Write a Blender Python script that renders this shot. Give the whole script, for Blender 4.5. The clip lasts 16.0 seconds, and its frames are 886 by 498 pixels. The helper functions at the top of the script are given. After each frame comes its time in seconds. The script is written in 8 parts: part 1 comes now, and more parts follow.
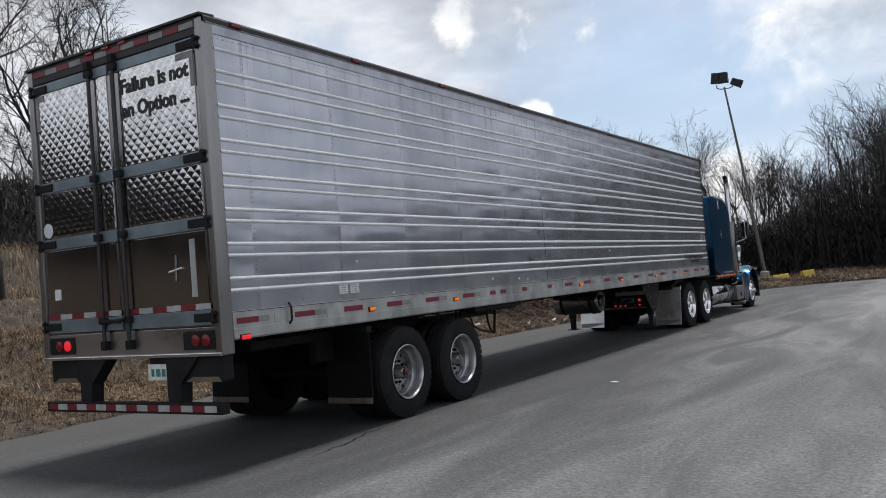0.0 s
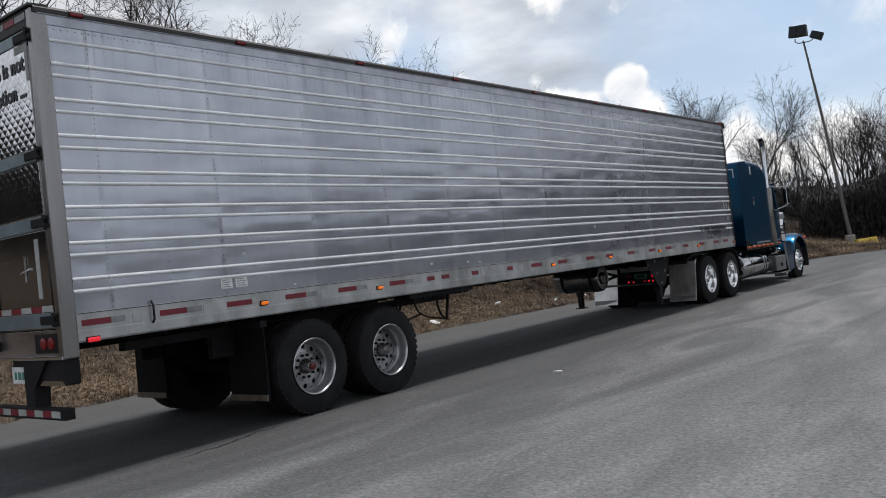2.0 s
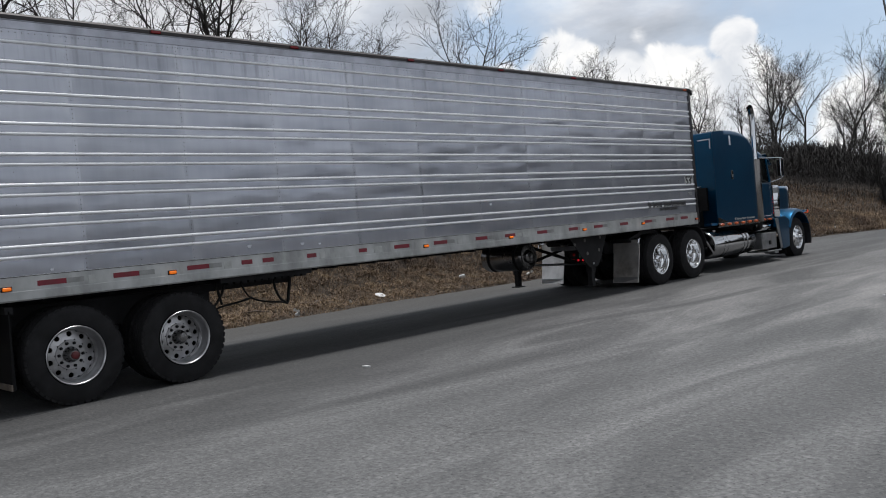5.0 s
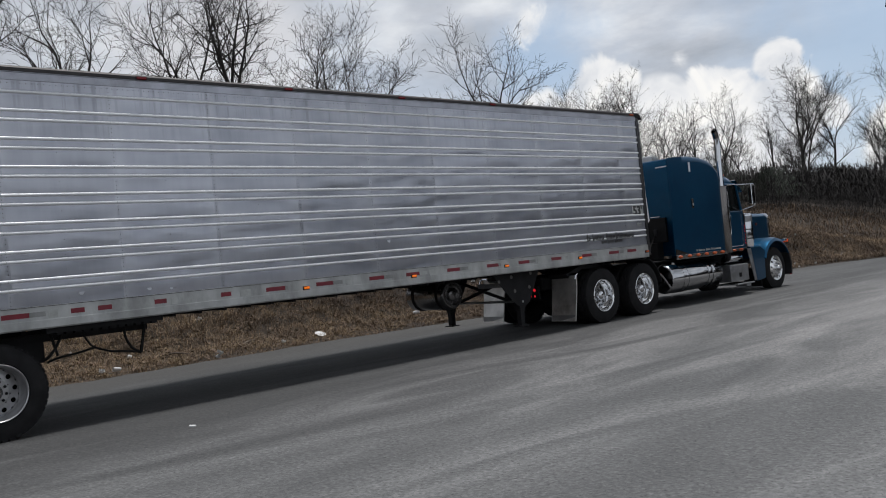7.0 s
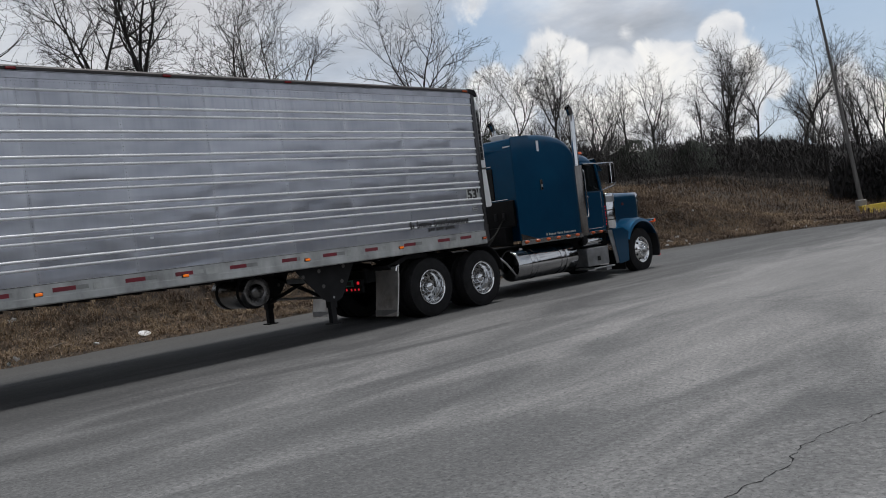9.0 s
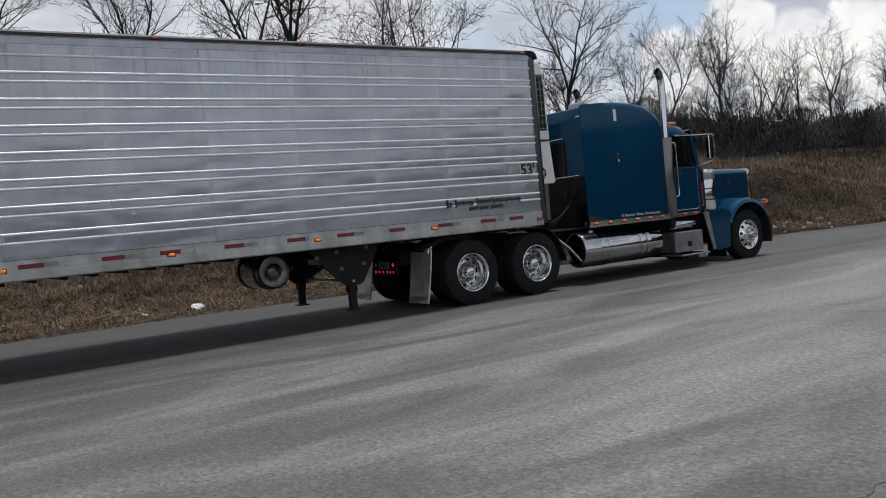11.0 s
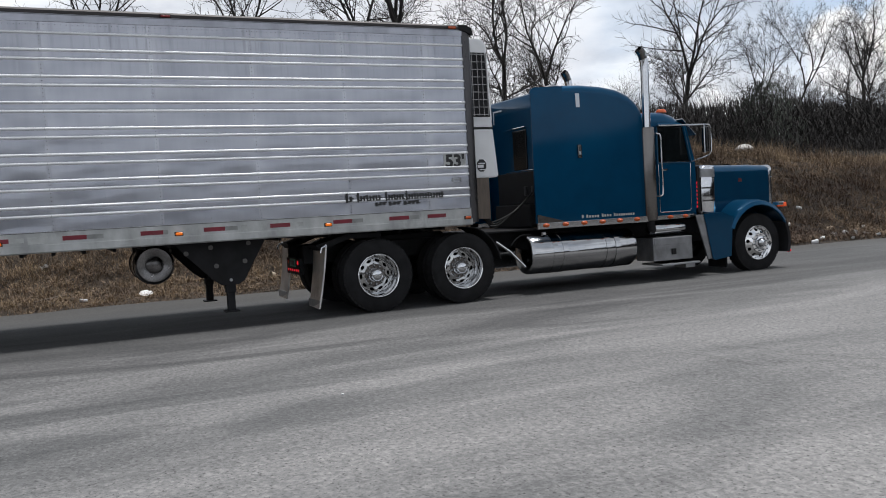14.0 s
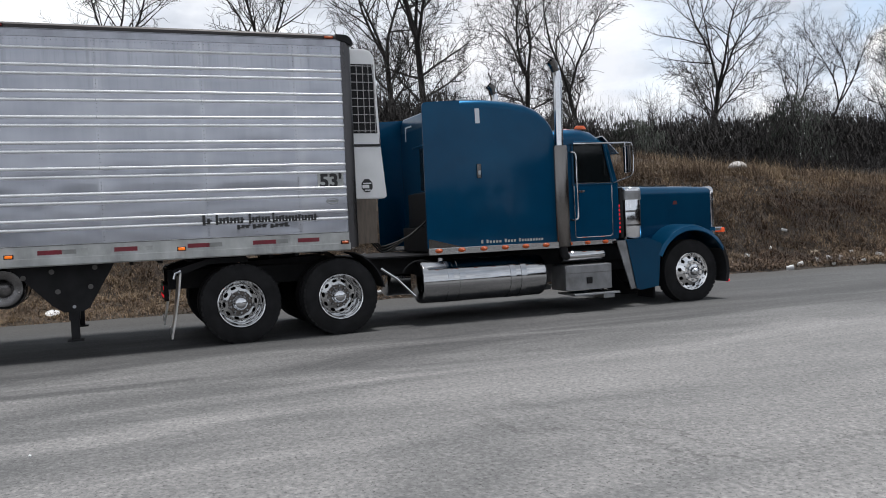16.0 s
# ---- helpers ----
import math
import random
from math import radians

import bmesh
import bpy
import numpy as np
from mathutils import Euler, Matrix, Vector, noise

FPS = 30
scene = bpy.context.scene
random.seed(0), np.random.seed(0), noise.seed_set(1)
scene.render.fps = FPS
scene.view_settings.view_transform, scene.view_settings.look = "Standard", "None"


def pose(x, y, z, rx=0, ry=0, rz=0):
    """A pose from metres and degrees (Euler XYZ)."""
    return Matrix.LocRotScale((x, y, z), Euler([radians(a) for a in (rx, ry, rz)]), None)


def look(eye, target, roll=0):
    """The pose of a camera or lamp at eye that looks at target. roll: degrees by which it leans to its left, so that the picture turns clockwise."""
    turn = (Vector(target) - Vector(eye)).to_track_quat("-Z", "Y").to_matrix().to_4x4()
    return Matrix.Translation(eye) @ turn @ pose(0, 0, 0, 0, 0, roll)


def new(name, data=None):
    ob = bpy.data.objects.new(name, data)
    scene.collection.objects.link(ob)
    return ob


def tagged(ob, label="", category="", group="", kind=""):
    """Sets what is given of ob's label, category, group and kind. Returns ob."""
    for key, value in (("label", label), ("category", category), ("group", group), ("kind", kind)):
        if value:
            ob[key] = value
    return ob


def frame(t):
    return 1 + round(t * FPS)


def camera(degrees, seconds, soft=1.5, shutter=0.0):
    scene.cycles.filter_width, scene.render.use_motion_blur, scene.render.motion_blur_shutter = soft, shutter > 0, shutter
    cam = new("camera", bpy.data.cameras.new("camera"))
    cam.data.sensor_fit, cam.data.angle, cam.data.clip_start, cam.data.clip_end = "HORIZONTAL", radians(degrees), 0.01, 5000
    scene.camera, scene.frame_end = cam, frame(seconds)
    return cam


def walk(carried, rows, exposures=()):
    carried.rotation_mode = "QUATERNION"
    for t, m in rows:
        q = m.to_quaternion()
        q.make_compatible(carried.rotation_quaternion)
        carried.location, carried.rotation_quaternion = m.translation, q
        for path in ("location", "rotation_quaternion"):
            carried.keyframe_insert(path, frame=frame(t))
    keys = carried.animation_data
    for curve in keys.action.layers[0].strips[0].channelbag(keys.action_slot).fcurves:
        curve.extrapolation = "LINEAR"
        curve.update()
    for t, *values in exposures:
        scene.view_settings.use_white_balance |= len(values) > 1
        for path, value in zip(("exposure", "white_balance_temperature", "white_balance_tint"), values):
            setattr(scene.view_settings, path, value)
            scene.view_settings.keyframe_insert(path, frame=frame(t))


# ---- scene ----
cam = camera(55.4, 16.0, soft=1.0)
PATH = [
    (0, (5.595, -5.2, 1.518), (4.536, -3.505, 1.595), -4.6),
    (0.5, (5.96, -4.799, 1.499), (4.828, -3.155, 1.632), -4.6),
    (1, (6.271, -4.31, 1.512), (5.079, -2.71, 1.651), -4.5),
    (1.5, (6.609, -3.889, 1.521), (5.398, -2.301, 1.642), -6.0),
    (2, (7.002, -3.516, 1.508), (5.754, -1.953, 1.539), -6.1),
    (2.5, (7.328, -3.032, 1.53), (6.041, -1.501, 1.548), -6.0),
    (3, (7.737, -2.659, 1.542), (6.399, -1.172, 1.545), -5.7),
    (3.5, (8.088, -2.178, 1.497), (6.762, -0.681, 1.47), -5.9),
    (4, (8.483, -1.775, 1.489), (7.165, -0.271, 1.437), -6.3),
    (4.2, (8.609, -1.562, 1.5), (7.271, -0.077, 1.439), -6.1),
    (6.3, (9.6, 0.804, 1.529), (8.101, 2.128, 1.534), -4.5),
    (6.5, (9.684, 1.019, 1.509), (8.176, 2.333, 1.515), -4.6),
    (7, (9.88, 1.621, 1.51), (8.396, 2.962, 1.532), -5.4),
    (7.5, (10.084, 2.275, 1.522), (8.634, 3.652, 1.494), -5.7),
    (8, (10.278, 2.946, 1.51), (8.92, 4.413, 1.444), -6.1),
    (8.5, (10.481, 3.577, 1.501), (9.116, 5.037, 1.432), -6.3),
    (9, (10.641, 4.206, 1.5), (9.232, 5.624, 1.455), -6.6),
    (9.5, (10.849, 4.804, 1.494), (9.354, 6.132, 1.451), -6.7),
    (9.7, (10.868, 5.066, 1.474), (9.344, 6.36, 1.415), -6.5),
    (11.8, (10.832, 7.83, 1.467), (9.142, 8.899, 1.402), -4.9),
    (12, (10.843, 8.089, 1.48), (9.163, 9.173, 1.423), -4.7),
    (12.5, (10.951, 8.682, 1.458), (9.279, 9.778, 1.437), -4.4),
    (13, (11.014, 9.322, 1.455), (9.325, 10.393, 1.419), -3.8),
    (13.5, (11.161, 9.917, 1.443), (9.395, 10.853, 1.381), -4.0),
    (14, (11.17, 10.565, 1.435), (9.349, 11.386, 1.336), -3.2),
    (14.5, (11.228, 11.163, 1.437), (9.4, 11.97, 1.35), -3.9),
    (15, (11.204, 11.852, 1.465), (9.382, 12.671, 1.366), -3.9),
    (15.5, (11.182, 12.512, 1.465), (9.376, 13.365, 1.373), -3.8),
    (16, (11.185, 13.126, 1.488), (9.32, 13.847, 1.422), -2.5),
]
walk(cam, [(t, look(eye, target, roll)) for t, eye, target, roll in PATH],
     [(0, 0.30), (3.0, 0.22), (4.2, 0.20), (6.3, 0.06), (9.7, -0.06), (11.8, 0.14), (13.0, 0.22), (14.0, 0.33), (15.0, 0.44), (16.0, 0.46)])

# ---- sky, sun ----
SUN_EL, SUN_AZ = 79.0, 4.0   # degrees; azimuth from +y towards +x


def link(nt, a, b):
    nt.links.new(a, b)


def node(nt, kind, **kw):
    n = nt.nodes.new(kind)
    for k, v in kw.items():
        n.inputs[k].default_value = v
    return n


def math_node(nt, op, a, b=None, clamp=False):
    n = nt.nodes.new("ShaderNodeMath")
    n.operation, n.use_clamp = op, clamp
    for i, v in enumerate((a, b)):
        if v is None:
            continue
        if isinstance(v, (int, float)):
            n.inputs[i].default_value = v
        else:
            nt.links.new(v, n.inputs[i])
    return n.outputs[0]


def ramp(nt, fac, stops, mode="LINEAR"):
    n = nt.nodes.new("ShaderNodeValToRGB")
    cr = n.color_ramp
    cr.interpolation = mode
    while len(cr.elements) < len(stops):
        cr.elements.new(0.5)
    for e, (p, c) in zip(cr.elements, stops):
        e.position = p
        e.color = (*c, 1) if len(c) == 3 else c
    if fac is not None:
        nt.links.new(fac, n.inputs[0])
    return n.outputs[0]


def mix_rgb(nt, fac, a, b, mode="MIX"):
    n = nt.nodes.new("ShaderNodeMix")
    n.data_type, n.blend_type = "RGBA", mode
    for i, v in ((0, fac), (6, a), (7, b)):
        if isinstance(v, (int, float)):
            n.inputs[i].default_value = v
        elif isinstance(v, tuple):
            n.inputs[i].default_value = (*v, 1)
        else:
            nt.links.new(v, n.inputs[i])
    return n.outputs[2]


def toward(az, el):
    a, e = radians(az), radians(el)
    return Vector((math.sin(a) * math.cos(e), math.cos(a) * math.cos(e), math.sin(e)))


def build_world():
    w = bpy.data.worlds.new("sky")
    scene.world = w
    w.use_nodes = True
    nt = w.node_tree
    nt.nodes.clear()
    sky = nt.nodes.new("ShaderNodeTexSky")
    sky.sky_type = "NISHITA"
    sky.sun_disc = False
    sky.sun_elevation, sky.sun_rotation = radians(SUN_EL), radians(SUN_AZ)
    tc = nt.nodes.new("ShaderNodeTexCoord")
    d = tc.outputs["Generated"]
    sep = nt.nodes.new("ShaderNodeSeparateXYZ")
    link(nt, d, sep.inputs[0])
    up = math_node(nt, "MAXIMUM", sep.outputs[2], 0.0)
    # cloud sheet seen in perspective
    inv = math_node(nt, "DIVIDE", 1.0, math_node(nt, "ADD", up, 0.16))
    sc = nt.nodes.new("ShaderNodeVectorMath")
    sc.operation = "SCALE"
    link(nt, d, sc.inputs[0])
    link(nt, inv, sc.inputs["Scale"])
    n1 = node(nt, "ShaderNodeTexNoise", Scale=0.85, Detail=7.0, Roughness=0.55, Distortion=0.35)
    link(nt, sc.outputs[0], n1.inputs["Vector"])
    n2 = node(nt, "ShaderNodeTexNoise", Scale=13.0, Detail=8.0, Roughness=0.58, Distortion=0.25)
    link(nt, d, n2.inputs["Vector"])
    n3 = node(nt, "ShaderNodeTexNoise", Scale=2.3, Detail=6.0, Roughness=0.55)
    link(nt, sc.outputs[0], n3.inputs["Vector"])

    n4 = node(nt, "ShaderNodeTexNoise", Scale=17.0, Detail=6.0, Roughness=0.5, Distortion=0.4)
    link(nt, d, n4.inputs["Vector"])

    n5 = node(nt, "ShaderNodeTexNoise", Scale=15.0, Detail=3.5, Roughness=0.42, Distortion=0.1)
    link(nt, d, n5.inputs["Vector"])

    def blob(az, el, r, soft, lumps=0.0, puff=None):
        v = nt.nodes.new("ShaderNodeVectorMath")
        v.operation = "DISTANCE"
        link(nt, d, v.inputs[0])
        v.inputs[1].default_value = toward(az, el)
        q = v.outputs["Value"]
        if lumps:
            q = math_node(nt, "SUBTRACT", q, math_node(nt, "MULTIPLY", math_node(nt, "SUBTRACT", (puff or n2).outputs[0], 0.5), lumps))
        m = nt.nodes.new("ShaderNodeMapRange")
        m.interpolation_type = "SMOOTHSTEP"
        m.inputs["From Min"].default_value = r
        m.inputs["From Max"].default_value = max(r - soft, 0.0)
        link(nt, q, m.inputs["Value"])
        return m.outputs[0]

    def union(items):
        out = items[0]
        for i in items[1:]:
            out = math_node(nt, "MAXIMUM", out, i)
        return out

    # the blue opening between the clouds, towards the front of the lot
    gap = union([blob(-16, 9, 0.30, 0.22, 0.22), blob(-40, 12, 0.12, 0.12, 0.2), blob(-6, 4, 0.20, 0.18, 0.2)])
    sheet = ramp(nt, n1.outputs[0], [(0.34, (0, 0, 0)), (0.52, (1, 1, 1))])
    cover = math_node(nt, "MULTIPLY", math_node(nt, "SUBTRACT", 1.0, math_node(nt, "MULTIPLY", gap, 0.85)), math_node(nt, "ADD", math_node(nt, "MULTIPLY", sheet, 0.35), 0.65), True)
    sheet_col = ramp(nt, n3.outputs[0], [(0.30, (4.0, 4.3, 4.8)), (0.50, (5.8, 6.15, 6.8)), (0.66, (8.2, 8.5, 8.9))])
    # the cloud sheet thickens and greys overhead
    dim = nt.nodes.new("ShaderNodeMapRange")
    dim.interpolation_type = "SMOOTHSTEP"
    for k, v in (("From Min", 0.25), ("From Max", 0.75), ("To Min", 1.0), ("To Max", 0.70)):
        dim.inputs[k].default_value = v
    link(nt, up, dim.inputs["Value"])
    thick = nt.nodes.new("ShaderNodeVectorMath")
    thick.operation = "SCALE"
    link(nt, sheet_col, thick.inputs[0])
    link(nt, dim.outputs[0], thick.inputs["Scale"])
    sheet_col = thick.outputs[0]
    blue = mix_rgb(nt, 0.6, sky.outputs[0], (5.3, 6.8, 8.8))
    col = mix_rgb(nt, cover, blue, sheet_col)
    # pale haze near the horizon
    low = nt.nodes.new("ShaderNodeMapRange")
    low.interpolation_type = "SMOOTHSTEP"
    for k, v in (("From Min", 0.20), ("From Max", 0.03), ("To Min", 0.0), ("To Max", 0.30)):
        low.inputs[k].default_value = v
    link(nt, up, low.inputs["Value"])
    col = mix_rgb(nt, low.outputs[0], col, (7.4, 7.9, 8.7))
    # heaped white clouds low over the woods
    heaps = union([blob(-36.3, 9.6, 0.052, 0.012, 0.075, n4), blob(-25.2, 10.1, 0.034, 0.009, 0.06, n4), blob(-28.8, 8.0, 0.054, 0.011, 0.07, n4), blob(-32.2, 6.4, 0.066, 0.014, 0.07, n5),
                   blob(-40.0, 8.0, 0.044, 0.016, 0.07, n5), blob(-25.4, 6.6, 0.060, 0.014, 0.07, n5), blob(-22.4, 6.6, 0.028, 0.008, 0.05, n5), blob(-31.2, 11.5, 0.013, 0.014, 0.06, n4), blob(-21.4, 8.6, 0.011, 0.012, 0.06, n4),
                   blob(-30.0, 3.0, 0.11, 0.03, 0.09, n5), blob(-18.5, 4.2, 0.06, 0.024, 0.099, n5), blob(-12.5, 4.0, 0.075, 0.05, 0.09), blob(-21.2, 15.5, 0.030, 0.05, 0.16), blob(-25.0, 17.0, 0.035, 0.05, 0.17),
                   blob(-30, 17.4, 0.035, 0.05, 0.16), blob(-41, 15.5, 0.028, 0.05, 0.15), blob(-8, 15.5, 0.10, 0.12, 0.28), blob(-47, 5, 0.06, 0.05, 0.14)])
    shade = ramp(nt, n4.outputs[0], [(0.34, (6.8, 7.1, 7.6)), (0.48, (8.6, 8.7, 8.9)), (0.60, (9.9, 9.8, 9.6))])
    col = mix_rgb(nt, heaps, col, shade)
    # the grey bank of cloud overhead and behind
    grey = union([blob(-46, 25, 0.18, 0.14, 0.22), blob(-80, 30, 0.18, 0.16, 0.25)])
    col = mix_rgb(nt, math_node(nt, "MULTIPLY", grey, 0.62), col, (3.5, 3.7, 4.1))
    pale = union([blob(-62, 23, 0.17, 0.12, 0.16), blob(-82, 17, 0.10, 0.10, 0.16), blob(-62, 12, 0.17, 0.10, 0.20)])
    col = mix_rgb(nt, math_node(nt, "MULTIPLY", pale, 0.65), col, (7.9, 7.85, 8.1))
    bg = nt.nodes.new("ShaderNodeBackground")
    link(nt, col, bg.inputs[0])
    bg.inputs[1].default_value = 0.096
    out = nt.nodes.new("ShaderNodeOutputWorld")
    link(nt, bg.outputs[0], out.inputs[0])


build_world()
sun_data = bpy.data.lights.new("sun", "SUN")
sun_data.energy, sun_data.angle, sun_data.color = 3.5, radians(9), (1.0, 0.985, 0.97)
sun = new("sun", sun_data)
sun.matrix_world = look(toward(SUN_AZ, SUN_EL) * 100, (0, 0, 0))

# ---- materials ----
def principled(name, base=(0.5, 0.5, 0.5), rough=0.6, metal=0.0, **kw):
    m = bpy.data.materials.new(name)
    m.use_nodes = True
    nt = m.node_tree
    p = nt.nodes["Principled BSDF"]
    p.inputs["Base Color"].default_value = (*base, 1)
    p.inputs["Roughness"].default_value = rough
    p.inputs["Metallic"].default_value = metal
    for k, v in kw.items():
        p.inputs[k].default_value = v
    return m, nt, p


def coords(nt, scale=(1, 1, 1), kind="Object"):
    tc = nt.nodes.new("ShaderNodeTexCoord")
    mp = nt.nodes.new("ShaderNodeMapping")
    mp.inputs["Scale"].default_value = scale
    link(nt, tc.outputs[kind], mp.inputs[0])
    return mp.outputs[0]


def noise_tex(nt, vec, scale, detail=5.0, rough=0.55, dist=0.0):
    n = node(nt, "ShaderNodeTexNoise", Scale=scale, Detail=detail, Roughness=rough, Distortion=dist)
    link(nt, vec, n.inputs["Vector"])
    return n.outputs[0]


def bump(nt, p, height, strength=0.3, distance=0.01):
    b = node(nt, "ShaderNodeBump", Strength=strength, Distance=distance)
    link(nt, height, b.inputs["Height"])
    link(nt, b.outputs[0], p.inputs["Normal"])
    return b


def worn(name, base, rough=0.5, metal=0.0, var=0.25, scale=3.0, grain=60.0, stretch=(1, 1, 1), relief=0.1, coat=0.0, dirt=None, spec=0.5):
    """A painted, rubber or metal surface with blotches, grain and fine relief."""
    m, nt, p = principled(name, base, rough, metal)
    p.inputs["Specular IOR Level"].default_value = spec
    v = coords(nt, stretch)
    a = noise_tex(nt, v, scale, 6.0)
    b = noise_tex(nt, v, grain, 3.0)
    lo = tuple(c * (1 - var) for c in base)
    hi = tuple(min(1.0, c * (1 + var)) for c in base)
    c = ramp(nt, a, [(0.32, lo), (0.68, hi)])
    if dirt:
        c = mix_rgb(nt, ramp(nt, noise_tex(nt, v, scale * 0.6, 8.0, 0.65), [(0.52, (0, 0, 0)), (0.75, (0.7, 0.7, 0.7))]), c, dirt)
    link(nt, c, p.inputs["Base Color"])
    r = nt.nodes.new("ShaderNodeMapRange")
    r.inputs["To Min"].default_value, r.inputs["To Max"].default_value = max(rough - 0.12, 0.02), min(rough + 0.12, 1)
    link(nt, a, r.inputs["Value"])
    link(nt, r.outputs[0], p.inputs["Roughness"])
    bump(nt, p, b, relief, 0.004)
    if coat:
        p.inputs["Coat Weight"].default_value = coat
        p.inputs["Coat Roughness"].default_value = 0.06
    return m


def sheet_metal():
    """Weathered aluminium side sheet: dull streaks, patches and slight waves."""
    m, nt, p = principled("aluminium_sheet", (0.6, 0.61, 0.63), 0.36, 0.69)
    v = coords(nt)
    info = nt.nodes.new("ShaderNodeObjectInfo")
    off = nt.nodes.new("ShaderNodeVectorMath")
    off.operation = "ADD"
    com = nt.nodes.new("ShaderNodeCombineXYZ")
    link(nt, math_node(nt, "MULTIPLY", info.outputs["Random"], 37.0), com.inputs[1])
    link(nt, v, off.inputs[0])
    link(nt, com.outputs[0], off.inputs[1])
    vv = off.outputs[0]
    st = nt.nodes.new("ShaderNodeMapping")
    st.inputs["Scale"].default_value = (1, 6.0, 0.5)
    link(nt, vv, st.inputs[0])
    streak = noise_tex(nt, st.outputs[0], 1.4, 7.0, 0.6)
    st2 = nt.nodes.new("ShaderNodeMapping")
    st2.inputs["Scale"].default_value = (1, 1.5, 4.6)
    link(nt, vv, st2.inputs[0])
    patch = noise_tex(nt, st2.outputs[0], 1.0, 1.2, 0.4)
    fine = noise_tex(nt, vv, 90.0, 3.0)
    c = mix_rgb(nt, 0.55, ramp(nt, streak, [(0.3, (0.345, 0.358, 0.402)), (0.7, (0.475, 0.489, 0.535))]), ramp(nt, patch, [(0.30, (0.33, 0.343, 0.388)), (0.68, (0.495, 0.509, 0.555))]))
    # pale oxide washed down along the joints and the lines between them
    sep = nt.nodes.new("ShaderNodeSeparateXYZ")
    link(nt, v, sep.inputs[0])
    across = math_node(nt, "PINGPONG", math_node(nt, "ADD", sep.outputs[1], 6.273), 0.62575)
    wide = math_node(nt, "ADD", across, math_node(nt, "MULTIPLY", math_node(nt, "SUBTRACT", streak, 0.5), 0.35))
    wash = ramp(nt, wide, [(0.0, (0.5, 0.5, 0.5)), (0.05, (0.34, 0.34, 0.34)), (0.16, (0, 0, 0))])
    blot = ramp(nt, noise_tex(nt, vv, 1.9, 4.0, 0.6), [(0.40, (0.15, 0.15, 0.15)), (0.62, (1, 1, 1))])
    wash = math_node(nt, "MULTIPLY", wash, blot)
    c = mix_rgb(nt, wash, c, (0.60, 0.61, 0.64))
    # dark drips below the roof edge
    st3 = nt.nodes.new("ShaderNodeMapping")
    st3.inputs["Scale"].default_value = (1, 15.0, 0.55)
    link(nt, vv, st3.inputs[0])
    high = nt.nodes.new("ShaderNodeMapRange")
    high.inputs["From Min"].default_value, high.inputs["From Max"].default_value = 3.1, 3.85
    link(nt, sep.outputs[2], high.inputs["Value"])
    drip = math_node(nt, "MULTIPLY", ramp(nt, noise_tex(nt, st3.outputs[0], 1.0, 4.0, 0.6), [(0.52, (0, 0, 0)), (0.70, (0.65, 0.65, 0.65))]), high.outputs[0])
    c = mix_rgb(nt, drip, c, (0.20, 0.20, 0.22))
    tone = math_node(nt, "ADD", 0.9, math_node(nt, "MULTIPLY", info.outputs["Random"], 0.18))
    c2 = nt.nodes.new("ShaderNodeVectorMath")
    c2.operation = "SCALE"
    link(nt, c, c2.inputs[0])
    link(nt, tone, c2.inputs["Scale"])
    link(nt, c2.outputs[0], p.inputs["Base Color"])
    r = nt.nodes.new("ShaderNodeMapRange")
    r.inputs["To Min"].default_value, r.inputs["To Max"].default_value = 0.15, 0.28
    link(nt, patch, r.inputs["Value"])
    link(nt, r.outputs[0], p.inputs["Roughness"])
    h = math_node(nt, "ADD", math_node(nt, "MULTIPLY", patch, 1.0), math_node(nt, "MULTIPLY", fine, 0.012))
    bump(nt, p, h, 0.8, 0.012)
    return m


